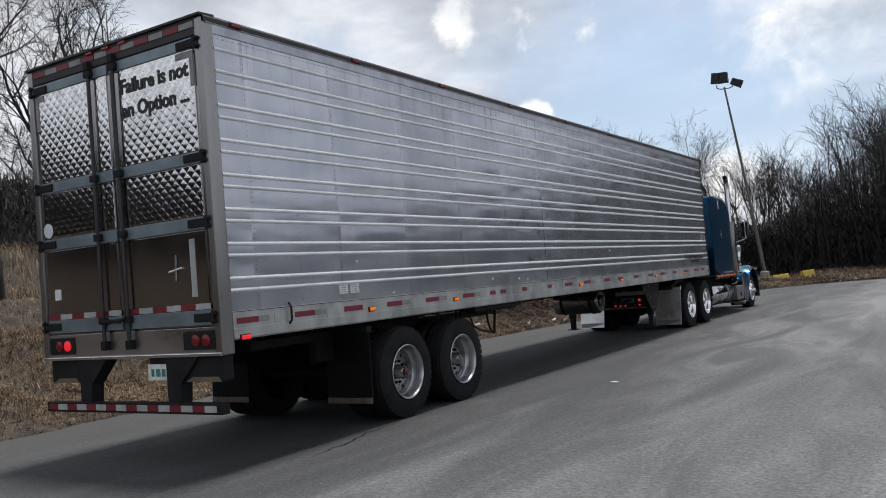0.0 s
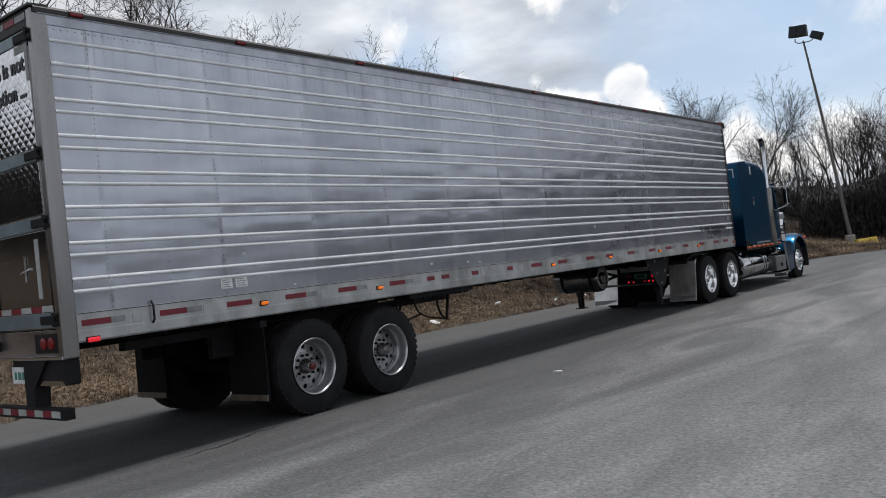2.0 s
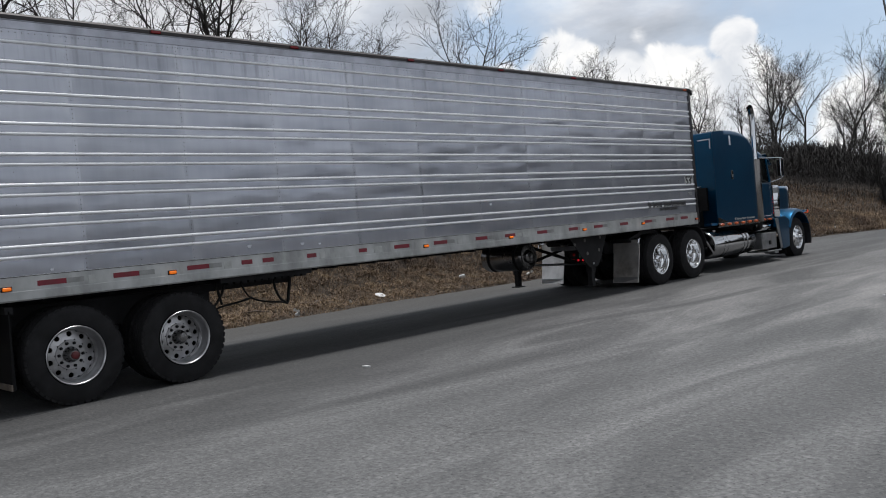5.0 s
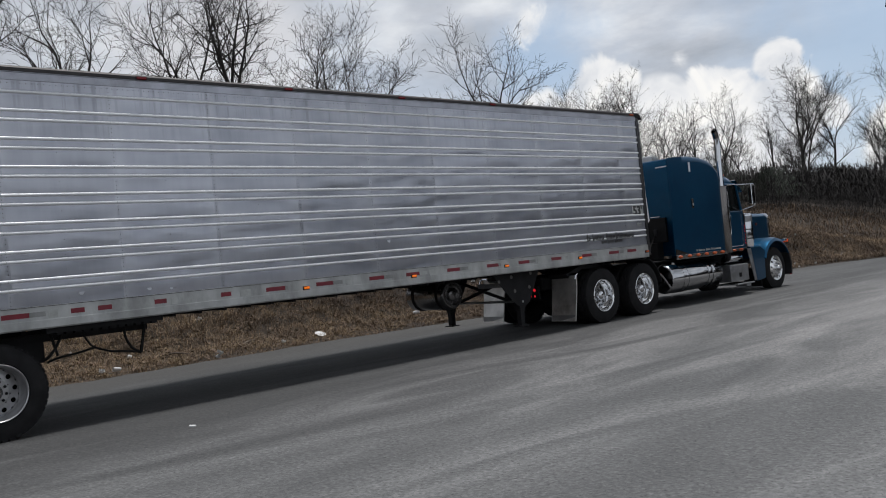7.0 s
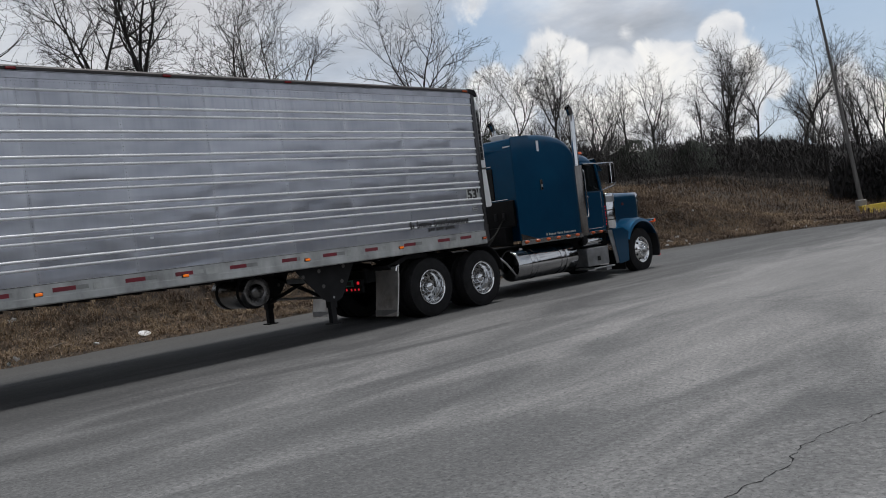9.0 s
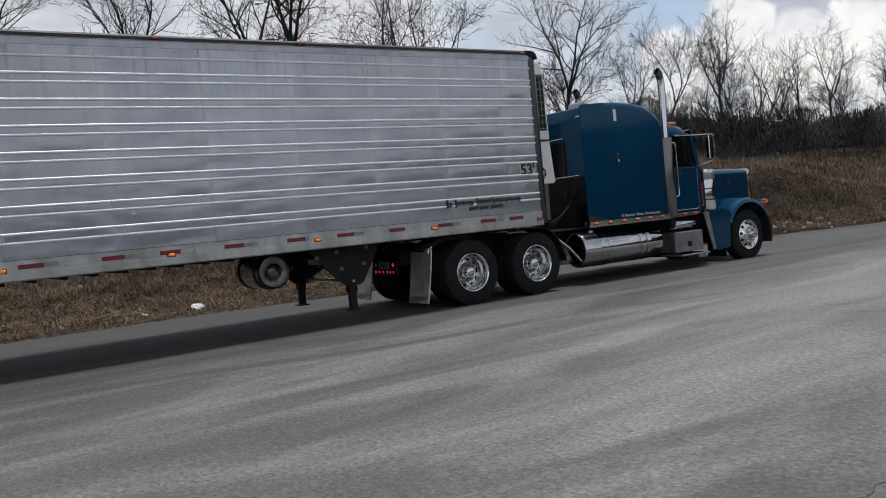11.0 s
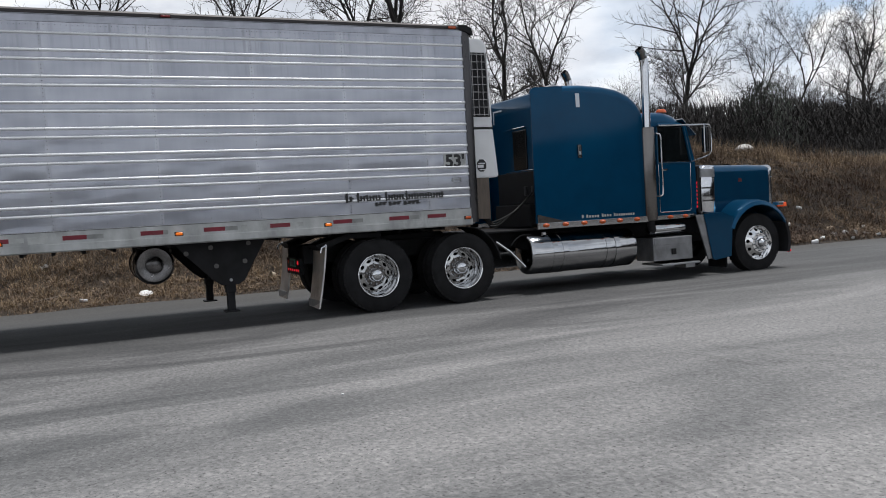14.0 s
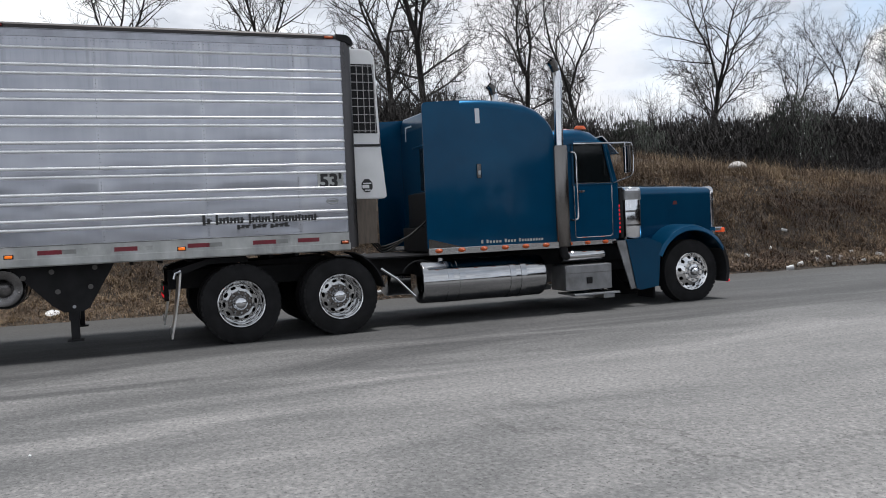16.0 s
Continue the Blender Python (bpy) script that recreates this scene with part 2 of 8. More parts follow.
def asphalt():
    m, nt, p = principled("asphalt", (0.1, 0.1, 0.1), 0.85)
    v = coords(nt)
    lane = coords(nt, (1.0, 0.21, 1.0))
    smear = noise_tex(nt, lane, 1.05, 8.0, 0.58, 1.0)
    broad = noise_tex(nt, v, 0.13, 4.0)
    # the asphalt turns paler ahead of the trailer, with a smeared border
    sep = nt.nodes.new("ShaderNodeSeparateXYZ")
    link(nt, v, sep.inputs[0])
    ahead = nt.nodes.new("ShaderNodeMapRange")
    ahead.interpolation_type = "SMOOTHSTEP"
    ahead.inputs["From Min"].default_value, ahead.inputs["From Max"].default_value = 7.0, 17.0
    link(nt, math_node(nt, "ADD", sep.outputs[1], math_node(nt, "MULTIPLY", math_node(nt, "SUBTRACT", smear, 0.5), 15.0)), ahead.inputs["Value"])
    # parking strip along the verge: darker, with the trailer's shade put into the colour
    past_shade = nt.nodes.new("ShaderNodeMapRange")
    past_shade.interpolation_type = "SMOOTHSTEP"
    past_shade.inputs["From Min"].default_value, past_shade.inputs["From Max"].default_value = -0.2, 4.4
    link(nt, math_node(nt, "ADD", sep.outputs[0], math_node(nt, "MULTIPLY", math_node(nt, "SUBTRACT", smear, 0.5), 4.0)), past_shade.inputs["Value"])
    pale = math_node(nt, "MULTIPLY", ahead.outputs[0], math_node(nt, "ADD", math_node(nt, "MULTIPLY", past_shade.outputs[0], 0.7), 0.22))
    stone = nt.nodes.new("ShaderNodeTexVoronoi")
    stone.inputs["Scale"].default_value = 34.0
    link(nt, v, stone.inputs["Vector"])
    grit = noise_tex(nt, v, 24.0, 6.0, 0.75)
    speck = noise_tex(nt, v, 14.0, 5.0, 0.6)
    c = ramp(nt, smear, [(0.30, (0.050, 0.0515, 0.0540)), (0.47, (0.078, 0.0795, 0.0825)), (0.66, (0.142, 0.1435, 0.1470))])
    c = mix_rgb(nt, pale, c, ramp(nt, smear, [(0.34, (0.153, 0.151, 0.1525)), (0.52, (0.191, 0.187, 0.188)), (0.68, (0.232, 0.227, 0.227))]))
    c = mix_rgb(nt, 0.3, c, ramp(nt, broad, [(0.3, (0.0527, 0.0539, 0.0558)), (0.7, (0.1085, 0.1097, 0.1122))]))
    c = mix_rgb(nt, 0.9, c, ramp(nt, grit, [(0.3, (0.25, 0.25, 0.25)), (0.5, (0.5, 0.5, 0.5)), (0.72, (0.86, 0.85, 0.83))]), "OVERLAY")
    c = mix_rgb(nt, 0.5, c, ramp(nt, stone.outputs["Color"], [(0.0, (0.3, 0.3, 0.3)), (1.0, (0.72, 0.72, 0.70))]), "OVERLAY")
    c = mix_rgb(nt, ramp(nt, speck, [(0.60, (0, 0, 0)), (0.74, (0.6, 0.6, 0.6))]), c, (0.0364, 0.0364, 0.0378))
    # painted shade: multiplies the colour down from the verge to beside the truck
    c = mix_rgb(nt, math_node(nt, "SUBTRACT", 1.0, past_shade.outputs[0]), c, (0.46, 0.46, 0.465), "MULTIPLY")
    # pits between the stones, and pale chips
    pit = noise_tex(nt, v, 40.0, 3.0, 0.6)
    c = mix_rgb(nt, ramp(nt, pit, [(0.58, (0, 0, 0)), (0.67, (0.85, 0.85, 0.85))]), c, (0.021, 0.021, 0.0217))
    c = mix_rgb(nt, ramp(nt, noise_tex(nt, v, 30.0, 3.0, 0.6), [(0.60, (0, 0, 0)), (0.72, (0.35, 0.35, 0.35))]), c, (0.252, 0.2485, 0.2415))
    # the asphalt turns darker and browner towards the verge
    verge = nt.nodes.new("ShaderNodeMapRange")
    verge.interpolation_type = "SMOOTHSTEP"
    for k, val in (("From Min", -2.4), ("From Max", -4.2), ("To Min", 0.0), ("To Max", 0.75)):
        verge.inputs[k].default_value = val
    link(nt, math_node(nt, "ADD", sep.outputs[0], math_node(nt, "MULTIPLY", math_node(nt, "SUBTRACT", grit, 0.5), 1.5)), verge.inputs["Value"])
    c = mix_rgb(nt, verge.outputs[0], c, ramp(nt, speck, [(0.35, (0.0275, 0.0248, 0.022)), (0.65, (0.0495, 0.0462, 0.0424))]))
    # hairline cracks
    cv = nt.nodes.new("ShaderNodeTexVoronoi")
    cv.feature = "DISTANCE_TO_EDGE"
    cv.inputs["Scale"].default_value = 0.16
    wob = nt.nodes.new("ShaderNodeVectorMath")
    wob.operation = "ADD"
    wn = node(nt, "ShaderNodeTexNoise", Scale=1.6, Detail=8.0, Roughness=0.62)
    link(nt, v, wn.inputs["Vector"])
    link(nt, v, wob.inputs[0])
    link(nt, wn.outputs[1], wob.inputs[1])
    link(nt, wob.outputs[0], cv.inputs["Vector"])
    crack = ramp(nt, cv.outputs["Distance"], [(0.0, (1, 1, 1)), (0.0022, (0, 0, 0))])
    keep = ramp(nt, noise_tex(nt, v, 0.21, 2.0), [(0.50, (0, 0, 0)), (0.60, (0.5, 0.5, 0.5))])
    c = mix_rgb(nt, math_node(nt, "MULTIPLY", crack, keep), c, (0.02, 0.02, 0.02))
    link(nt, c, p.inputs["Base Color"])
    h = math_node(nt, "ADD", grit, math_node(nt, "MULTIPLY", stone.outputs["Distance"], 0.8))
    bump(nt, p, h, 0.55, 0.006)
    return m


def paler_rear(nt, place, f):
    """The grass is bleached straw near the rear of the lot and turns browner ahead."""
    s = nt.nodes.new("ShaderNodeSeparateXYZ")
    link(nt, place, s.inputs[0])
    m = nt.nodes.new("ShaderNodeMapRange")
    m.interpolation_type = "SMOOTHSTEP"
    for k, v in (("From Min", 5.0), ("From Max", 20.0), ("To Min", 0.15), ("To Max", -0.01)):
        m.inputs[k].default_value = v
    link(nt, s.outputs[1], m.inputs["Value"])
    return math_node(nt, "ADD", f, m.outputs[0])


def earth():
    m, nt, p = principled("dry_grass_ground", (0.15, 0.11, 0.07), 0.95)
    v = coords(nt)
    a = noise_tex(nt, v, 0.35, 6.0, 0.6)
    b = paler_rear(nt, v, noise_tex(nt, v, 3.2, 8.0, 0.7))
    g = noise_tex(nt, v, 28.0, 5.0, 0.7)
    c = ramp(nt, b, [(0.32, (0.008, 0.006, 0.004)), (0.48, (0.022, 0.015, 0.010)), (0.60, (0.046, 0.032, 0.020)), (0.74, (0.090, 0.067, 0.043))])
    c = mix_rgb(nt, ramp(nt, a, [(0.40, (0, 0, 0)), (0.66, (0.7, 0.7, 0.7))]), c, ramp(nt, g, [(0.3, (0.010, 0.007, 0.005)), (0.7, (0.034, 0.023, 0.016))]))
    c = mix_rgb(nt, 0.6, c, ramp(nt, g, [(0.25, (0.2, 0.2, 0.2)), (0.75, (0.8, 0.78, 0.74))]), "OVERLAY")
    link(nt, c, p.inputs["Base Color"])
    bump(nt, p, math_node(nt, "ADD", b, math_node(nt, "MULTIPLY", g, 0.4)), 1.0, 0.08)
    return m


def straw(name, tones, patchy=0.0):
    m, nt, p = principled(name, tones[0], 0.9)
    geo = nt.nodes.new("ShaderNodeNewGeometry")
    c = ramp(nt, geo.outputs["Random Per Island"], [(i / (len(tones) - 1), t) for i, t in enumerate(tones)])
    if patchy:
        f = paler_rear(nt, geo.outputs["Position"], noise_tex(nt, geo.outputs["Position"], 0.5, 6.0, 0.68))
        c = mix_rgb(nt, patchy, c, ramp(nt, f, [(0.38, (0.17, 0.115, 0.085)), (0.50, (0.44, 0.40, 0.36)), (0.62, (0.80, 0.75, 0.66))]), "OVERLAY")
    link(nt, c, p.inputs["Base Color"])
    return m


def paint_blue():
    m, nt, p = principled("blue_paint", (0.003, 0.04, 0.11), 0.34, 0.65)
    v = coords(nt)
    a = noise_tex(nt, v, 1.1, 5.0)
    g = noise_tex(nt, v, 26.0, 6.0, 0.7)
    c = ramp(nt, a, [(0.3, (0.0005, 0.040, 0.094)), (0.7, (0.0008, 0.056, 0.125))])
    c = mix_rgb(nt, ramp(nt, g, [(0.58, (0, 0, 0)), (0.78, (0.10, 0.10, 0.10))]), c, (0.02, 0.06, 0.11))
    link(nt, c, p.inputs["Base Color"])
    r = nt.nodes.new("ShaderNodeMapRange")
    r.inputs["To Min"].default_value, r.inputs["To Max"].default_value = 0.24, 0.42
    link(nt, g, r.inputs["Value"])
    link(nt, r.outputs[0], p.inputs["Roughness"])
    p.inputs["Specular IOR Level"].default_value = 0.06
    p.inputs["Coat Weight"].default_value = 0.35
    p.inputs["Coat Roughness"].default_value = 0.05
    bump(nt, p, a, 0.12, 0.02)
    return m


def glowing(name, base, glow, strength):
    m, nt, p = principled(name, base, 0.25)
    p.inputs["Emission Color"].default_value = (*glow, 1)
    p.inputs["Emission Strength"].default_value = strength
    v = coords(nt)
    w = node(nt, "ShaderNodeTexWave", Scale=40.0, Distortion=1.0)
    link(nt, v, w.inputs["Vector"])
    bump(nt, p, w.outputs[1], 0.3, 0.003)
    return m


def quilted():
    """Polished stainless door skin pressed into a diamond quilt."""
    m, nt, p = principled("quilted_stainless", (0.62, 0.62, 0.64), 0.07, 1.0)
    v = coords(nt)
    sep = nt.nodes.new("ShaderNodeSeparateXYZ")
    link(nt, v, sep.inputs[0])
    k = math.pi / 0.105
    a = math_node(nt, "ABSOLUTE", math_node(nt, "SINE", math_node(nt, "MULTIPLY", math_node(nt, "ADD", sep.outputs[0], sep.outputs[2]), k)))
    b = math_node(nt, "ABSOLUTE", math_node(nt, "SINE", math_node(nt, "MULTIPLY", math_node(nt, "SUBTRACT", sep.outputs[0], sep.outputs[2]), k)))
    h = math_node(nt, "POWER", math_node(nt, "MULTIPLY", a, b), 0.7)
    big = noise_tex(nt, v, 1.5, 3.0)
    bump(nt, p, math_node(nt, "ADD", h, math_node(nt, "MULTIPLY", big, 4.0)), 0.24, 0.006)
    c = ramp(nt, noise_tex(nt, v, 7.0, 6.0, 0.65), [(0.3, (0.48, 0.47, 0.465)), (0.7, (0.70, 0.70, 0.71))])
    link(nt, c, p.inputs["Base Color"])
    return m


MAT = {
    "sheet": sheet_metal(),
    # beads far paler than the sheet, so their highlight lies in the base colour
    "bead": worn("highlit_aluminium_bead", (0.78, 0.79, 0.81), 0.36, 0.25, 0.10, 3.0, 60.0, (1, 1, 1), 0.03),
    "asphalt": asphalt(),
    "earth": earth(),
    "grass": straw("dry_grass", [(0.049, 0.034, 0.024), (0.092, 0.066, 0.046), (0.160, 0.120, 0.083), (0.066, 0.046, 0.032), (0.25, 0.20, 0.146)], 1.0),
    "crest_grass": straw("straw_grass", [(0.082, 0.060, 0.042), (0.150, 0.115, 0.080), (0.225, 0.178, 0.126), (0.105, 0.079, 0.054)], 0.9),
    "leaves": straw("dead_leaves", [(0.050, 0.030, 0.019), (0.095, 0.058, 0.035), (0.13, 0.088, 0.056), (0.070, 0.044, 0.028)]),
    "brush": straw("bare_brush", [(0.023, 0.0212, 0.0211), (0.027, 0.0245, 0.0238), (0.030, 0.0270, 0.0258), (0.025, 0.0230, 0.0228)]),
    # paler bluish-grey brush for the far wood: haze put into the colour
    "far_brush": straw("hazed_twigs", [(0.030, 0.0290, 0.0300), (0.038, 0.0360, 0.0365), (0.048, 0.0450, 0.0445), (0.033, 0.0315, 0.0325)]),
    "bark": worn("bark", (0.019, 0.0165, 0.0155), 0.95, 0, 0.35, 2.5, 14.0, (1, 1, 0.25), 0.7),
    "needles": straw("needles", [(0.034, 0.042, 0.034), (0.054, 0.064, 0.050), (0.044, 0.052, 0.042)]),
    "blue": paint_blue(),
    "tar": worn("crack_shadow", (0.020, 0.020, 0.021), 0.95, 0, 0.3, 8.0, 60.0, relief=0.2, spec=0.1),
    "shield": worn("dull_dark_chrome", (0.13, 0.122, 0.118), 0.16, 1.0, 0.15, 5.0, 90.0, relief=0.03),
    "guard": worn("brushed_heat_shield", (0.18, 0.17, 0.163), 0.22, 1.0, 0.2, 4.0, 70.0, (2, 2, 0.5), 0.04),
    "chrome": worn("chrome", (0.62, 0.63, 0.65), 0.08, 1.0, 0.06, 5.0, 120.0, relief=0.02),
    "mirror_alu": worn("mirror_polished_wheel", (0.84, 0.845, 0.85), 0.045, 1.0, 0.10, 5.0, 90.0, relief=0.02),
    "wheel_face": worn("polished_wheel_face", (0.44, 0.445, 0.45), 0.06, 1.0, 0.12, 6.0, 90.0, relief=0.03),
    "polished": worn("polished_aluminium", (0.48, 0.485, 0.495), 0.09, 1.0, 0.08, 4.0, 90.0, (1, 1, 1), 0.03),
    "dull_alu": worn("dull_aluminium", (0.36, 0.37, 0.385), 0.42, 0.85, 0.18, 3.0, 70.0, (1, 1, 1), 0.08, dirt=(0.22, 0.21, 0.20)),
    "rail": worn("aluminium_rail", (0.43, 0.44, 0.435), 0.48, 0.75, 0.26, 2.2, 60.0, (1, 1.6, 1), 0.10, dirt=(0.17, 0.17, 0.165)),
    "post": worn("stainless_post", (0.27, 0.262, 0.26), 0.30, 1.0, 0.15, 2.0, 40.0, (3, 3, 0.4), 0.06),
    "top_rail": worn("weathered_top_rail", (0.036, 0.032, 0.033), 0.6, 0.2, 0.3, 2.0, 30.0, (1, 2, 1), 0.1),
    "upper_rail": worn("aluminium_top_rail", (0.40, 0.41, 0.455), 0.36, 0.72, 0.22, 2.2, 60.0, (1, 1.6, 1), 0.10, dirt=(0.20, 0.20, 0.215)),
    "dark_tank": worn("sooty_tank_aluminium", (0.24, 0.235, 0.235), 0.24, 0.9, 0.25, 4.0, 60.0, relief=0.06, dirt=(0.06, 0.055, 0.05)),
    "front_post": worn("dark_front_post", (0.085, 0.083, 0.086), 0.30, 0.9, 0.2, 2.0, 40.0, (3, 3, 0.4), 0.06),
    "wheel_alu": worn("trailer_wheel_metal", (0.46, 0.46, 0.47), 0.36, 0.9, 0.2, 5.0, 60.0, relief=0.08, dirt=(0.16, 0.15, 0.145)),
    "tyre": worn("tyre_rubber", (0.018, 0.018, 0.0190), 0.85, 0, 0.3, 5.0, 70.0, relief=0.2, dirt=(0.014, 0.0135, 0.013), spec=0.14),
    "black": worn("black_steel", (0.019, 0.019, 0.0205), 0.60, 0.0, 0.3, 3.0, 45.0, relief=0.12, dirt=(0.016, 0.015, 0.014), spec=0.12),
    "hose": worn("rubber_hose", (0.012, 0.012, 0.012), 0.6, 0, 0.2, 8.0, 60.0, relief=0.1, spec=0.2),
    "rubber_flap": worn("rubber_flap", (0.010, 0.010, 0.011), 0.75, 0, 0.3, 3.0, 40.0, relief=0.1, dirt=(0.018, 0.017, 0.016), spec=0.12),
    "pale_flap": worn("stainless_mud_flap", (0.66, 0.65, 0.64), 0.34, 0.80, 0.20, 3.5, 40.0, relief=0.08, dirt=(0.16, 0.145, 0.13)),
    "quilt": quilted(),
    "steel_plain": worn("plain_stainless_door", (0.25, 0.238, 0.235), 0.16, 1.0, 0.15, 1.6, 40.0, (1, 1, 0.5), 0.05),
    "band": worn("door_band_paint", (0.20, 0.25, 0.28), 0.42, 0.5, 0.2, 3.0, 50.0, relief=0.06, dirt=(0.10, 0.11, 0.12)),
    "sill": worn("rear_sill_stainless", (0.40, 0.39, 0.395), 0.30, 0.95, 0.15, 2.0, 60.0, (0.4, 1, 2), 0.06, dirt=(0.16, 0.14, 0.13)),
    "tape_red": worn("red_tape", (0.17, 0.010, 0.022), 0.45, 0, 0.2, 6.0, 160.0, relief=0.1, dirt=(0.12, 0.03, 0.035)),
    "tape_pale": worn("pale_tape", (0.40, 0.41, 0.40), 0.45, 0, 0.2, 6.0, 160.0, relief=0.1, dirt=(0.22, 0.22, 0.21)),
    "tape_grey": worn("worn_grey_tape", (0.24, 0.245, 0.24), 0.5, 0, 0.25, 6.0, 160.0, relief=0.1, dirt=(0.14, 0.14, 0.135)),
    "amber_on": glowing("amber_lens_lit", (0.60, 0.13, 0.01), (1.0, 0.20, 0.01), 0.35),
    "amber": glowing("amber_lens", (0.36, 0.065, 0.02), (1.0, 0.2, 0.02), 0.03),
    "emblem_red": worn("dark_red_emblem", (0.10, 0.012, 0.014), 0.4),
    "turn_lens": glowing("turn_lens", (0.50, 0.07, 0.02), (1.0, 0.12, 0.03), 0.22),
    "red_on": glowing("red_lens_lit", (0.42, 0.01, 0.015), (1.0, 0.03, 0.05), 0.42),
    "red_lens": glowing("red_lens", (0.11, 0.005, 0.008), (1.0, 0.03, 0.03), 0.02),
    "black_letter": worn("black_lettering", (0.012, 0.012, 0.013), 0.5, 0, 0.1),
    "white_letter": worn("white_lettering", (0.62, 0.66, 0.70), 0.5, 0, 0.1),
    "white": worn("white_panel", (0.72, 0.73, 0.74), 0.38, 0, 0.08, 2.0, 50.0, relief=0.04, dirt=(0.45, 0.44, 0.43)),
    "scuffed": worn("scuffed_bright_metal", (0.50, 0.51, 0.54), 0.50, 0.4, 0.2, 20.0, 90.0, relief=0.1),
    "sticker": worn("white_sticker", (0.72, 0.73, 0.73), 0.5, 0, 0.15, 18.0),
    "plate_green": worn("green_print", (0.05, 0.22, 0.16), 0.5, 0, 0.2, 9.0),
    "brown": worn("bare_brown_board", (0.13, 0.105, 0.085), 0.6, 0.2, 0.35, 4.0, 30.0, (4, 4, 0.6), 0.15),
    "concrete": worn("concrete", (0.26, 0.25, 0.235), 0.9, 0, 0.2, 2.5, 30.0, relief=0.3),
    "yellow": worn("yellow_barrier_paint", (0.55, 0.40, 0.05), 0.7, 0, 0.2, 2.5, 30.0, relief=0.2, dirt=(0.30, 0.24, 0.09)),
    "pole": worn("galvanised_pole", (0.13, 0.125, 0.12), 0.6, 0.5, 0.2, 2.0, 30.0, (3, 3, 0.4), 0.1),
    "lamp_dark": worn("dark_lamp_housing", (0.035, 0.036, 0.040), 0.5, 0.3),
    "stone": worn("pale_stone", (0.34, 0.325, 0.31), 0.9, 0, 0.25, 3.0, 20.0, relief=0.5),
    "paper": worn("white_litter", (0.58, 0.585, 0.59), 0.6, 0, 0.1, 8.0),
    "litter_tan": worn("cardboard_litter", (0.42, 0.36, 0.28), 0.8, 0, 0.15, 8.0),
    "wood": worn("dead_wood", (0.10, 0.080, 0.062), 0.9, 0, 0.3, 4.0, 30.0, relief=0.4),
    "dark_glass": worn("tinted_rear_glass", (0.006, 0.007, 0.008), 0.10, 0, 0.1, 3.0, 40.0, relief=0.0, spec=0.25),
    "box_alu": worn("scratched_box_aluminium", (0.27, 0.275, 0.285), 0.40, 0.8, 0.2, 5.0, 70.0, relief=0.08, dirt=(0.14, 0.135, 0.13)),
    "seat": worn("dark_cab_trim", (0.020, 0.020, 0.022), 0.8, 0, 0.2),
}
g_mat, g_nt, g_p = principled("window_glass", (0.008, 0.011, 0.012), 0.04)
g_p.inputs["Transmission Weight"].default_value = 0.3
g_p.inputs["Specular IOR Level"].default_value = 0.25
g_p.inputs["IOR"].default_value = 1.45
MAT["glass"] = g_mat


# ---- building helpers ----
def thing(name, at, label, category, group=""):
    ob = new(name)
    ob.location = at
    return tagged(ob, label, category, group)


def origin(ob):
    v = Vector((0, 0, 0))
    while ob is not None:
        v += ob.location
        ob = ob.parent
    return v


def finish(bm, name, mat, smooth=False):
    me = bpy.data.meshes.new(name)
    bmesh.ops.recalc_face_normals(bm, faces=bm.faces)
    if smooth:
        for f in bm.faces:
            f.smooth = True
    bm.to_mesh(me)
    bm.free()
    me.materials.append(MAT[mat] if isinstance(mat, str) else mat)
    if smooth:
        me.set_sharp_from_angle(angle=radians(38))
    return me


def part(name, bm, mat, parent, label="", smooth=False):
    """Links a bmesh, given in world places, as one mesh under a thing or a part."""
    bmesh.ops.translate(bm, verts=bm.verts, vec=-origin(parent))
    ob = new(name, finish(bm, name, mat, smooth))
    ob.parent = parent
    return tagged(ob, label) if label else ob


def solo(name, bm, mat, at, label, category, group="", kind="", smooth=False):
    """A top-level thing of one mesh, given in world places."""
    bmesh.ops.translate(bm, verts=bm.verts, vec=-Vector(at))
    ob = new(name, finish(bm, name, mat, smooth))
    ob.location = at
    return tagged(ob, label, category, group, kind)


def shared(name, me, parent, at, rot=(0, 0, 0), label=""):
    ob = new(name, me)
    ob.parent = parent
    ob.location = Vector(at) - origin(parent)
    ob.rotation_euler = rot
    return tagged(ob, label) if label else ob


def B():
    return bmesh.new()


def box(bm, x0, x1, y0, y1, z0, z1, bevel=0.0, seg=2):
    vs = [bm.verts.new((x, y, z)) for x in (x0, x1) for y in (y0, y1) for z in (z0, z1)]
    fs = [bm.faces.new([vs[i] for i in f]) for f in ((0, 1, 3, 2), (4, 6, 7, 5), (0, 4, 5, 1), (2, 3, 7, 6), (0, 2, 6, 4), (1, 5, 7, 3))]
    if bevel:
        es = list({e for f in fs for e in f.edges})
        bmesh.ops.bevel(bm, geom=es, offset=bevel, segments=seg, affect="EDGES", profile=0.6)
    return bm


def frame_of(d):
    d = Vector(d).normalized()
    u = d.cross((0, 0, 1))
    u = u.normalized() if u.length > 0.05 else Vector((1, 0, 0))
    return d, u, d.cross(u)


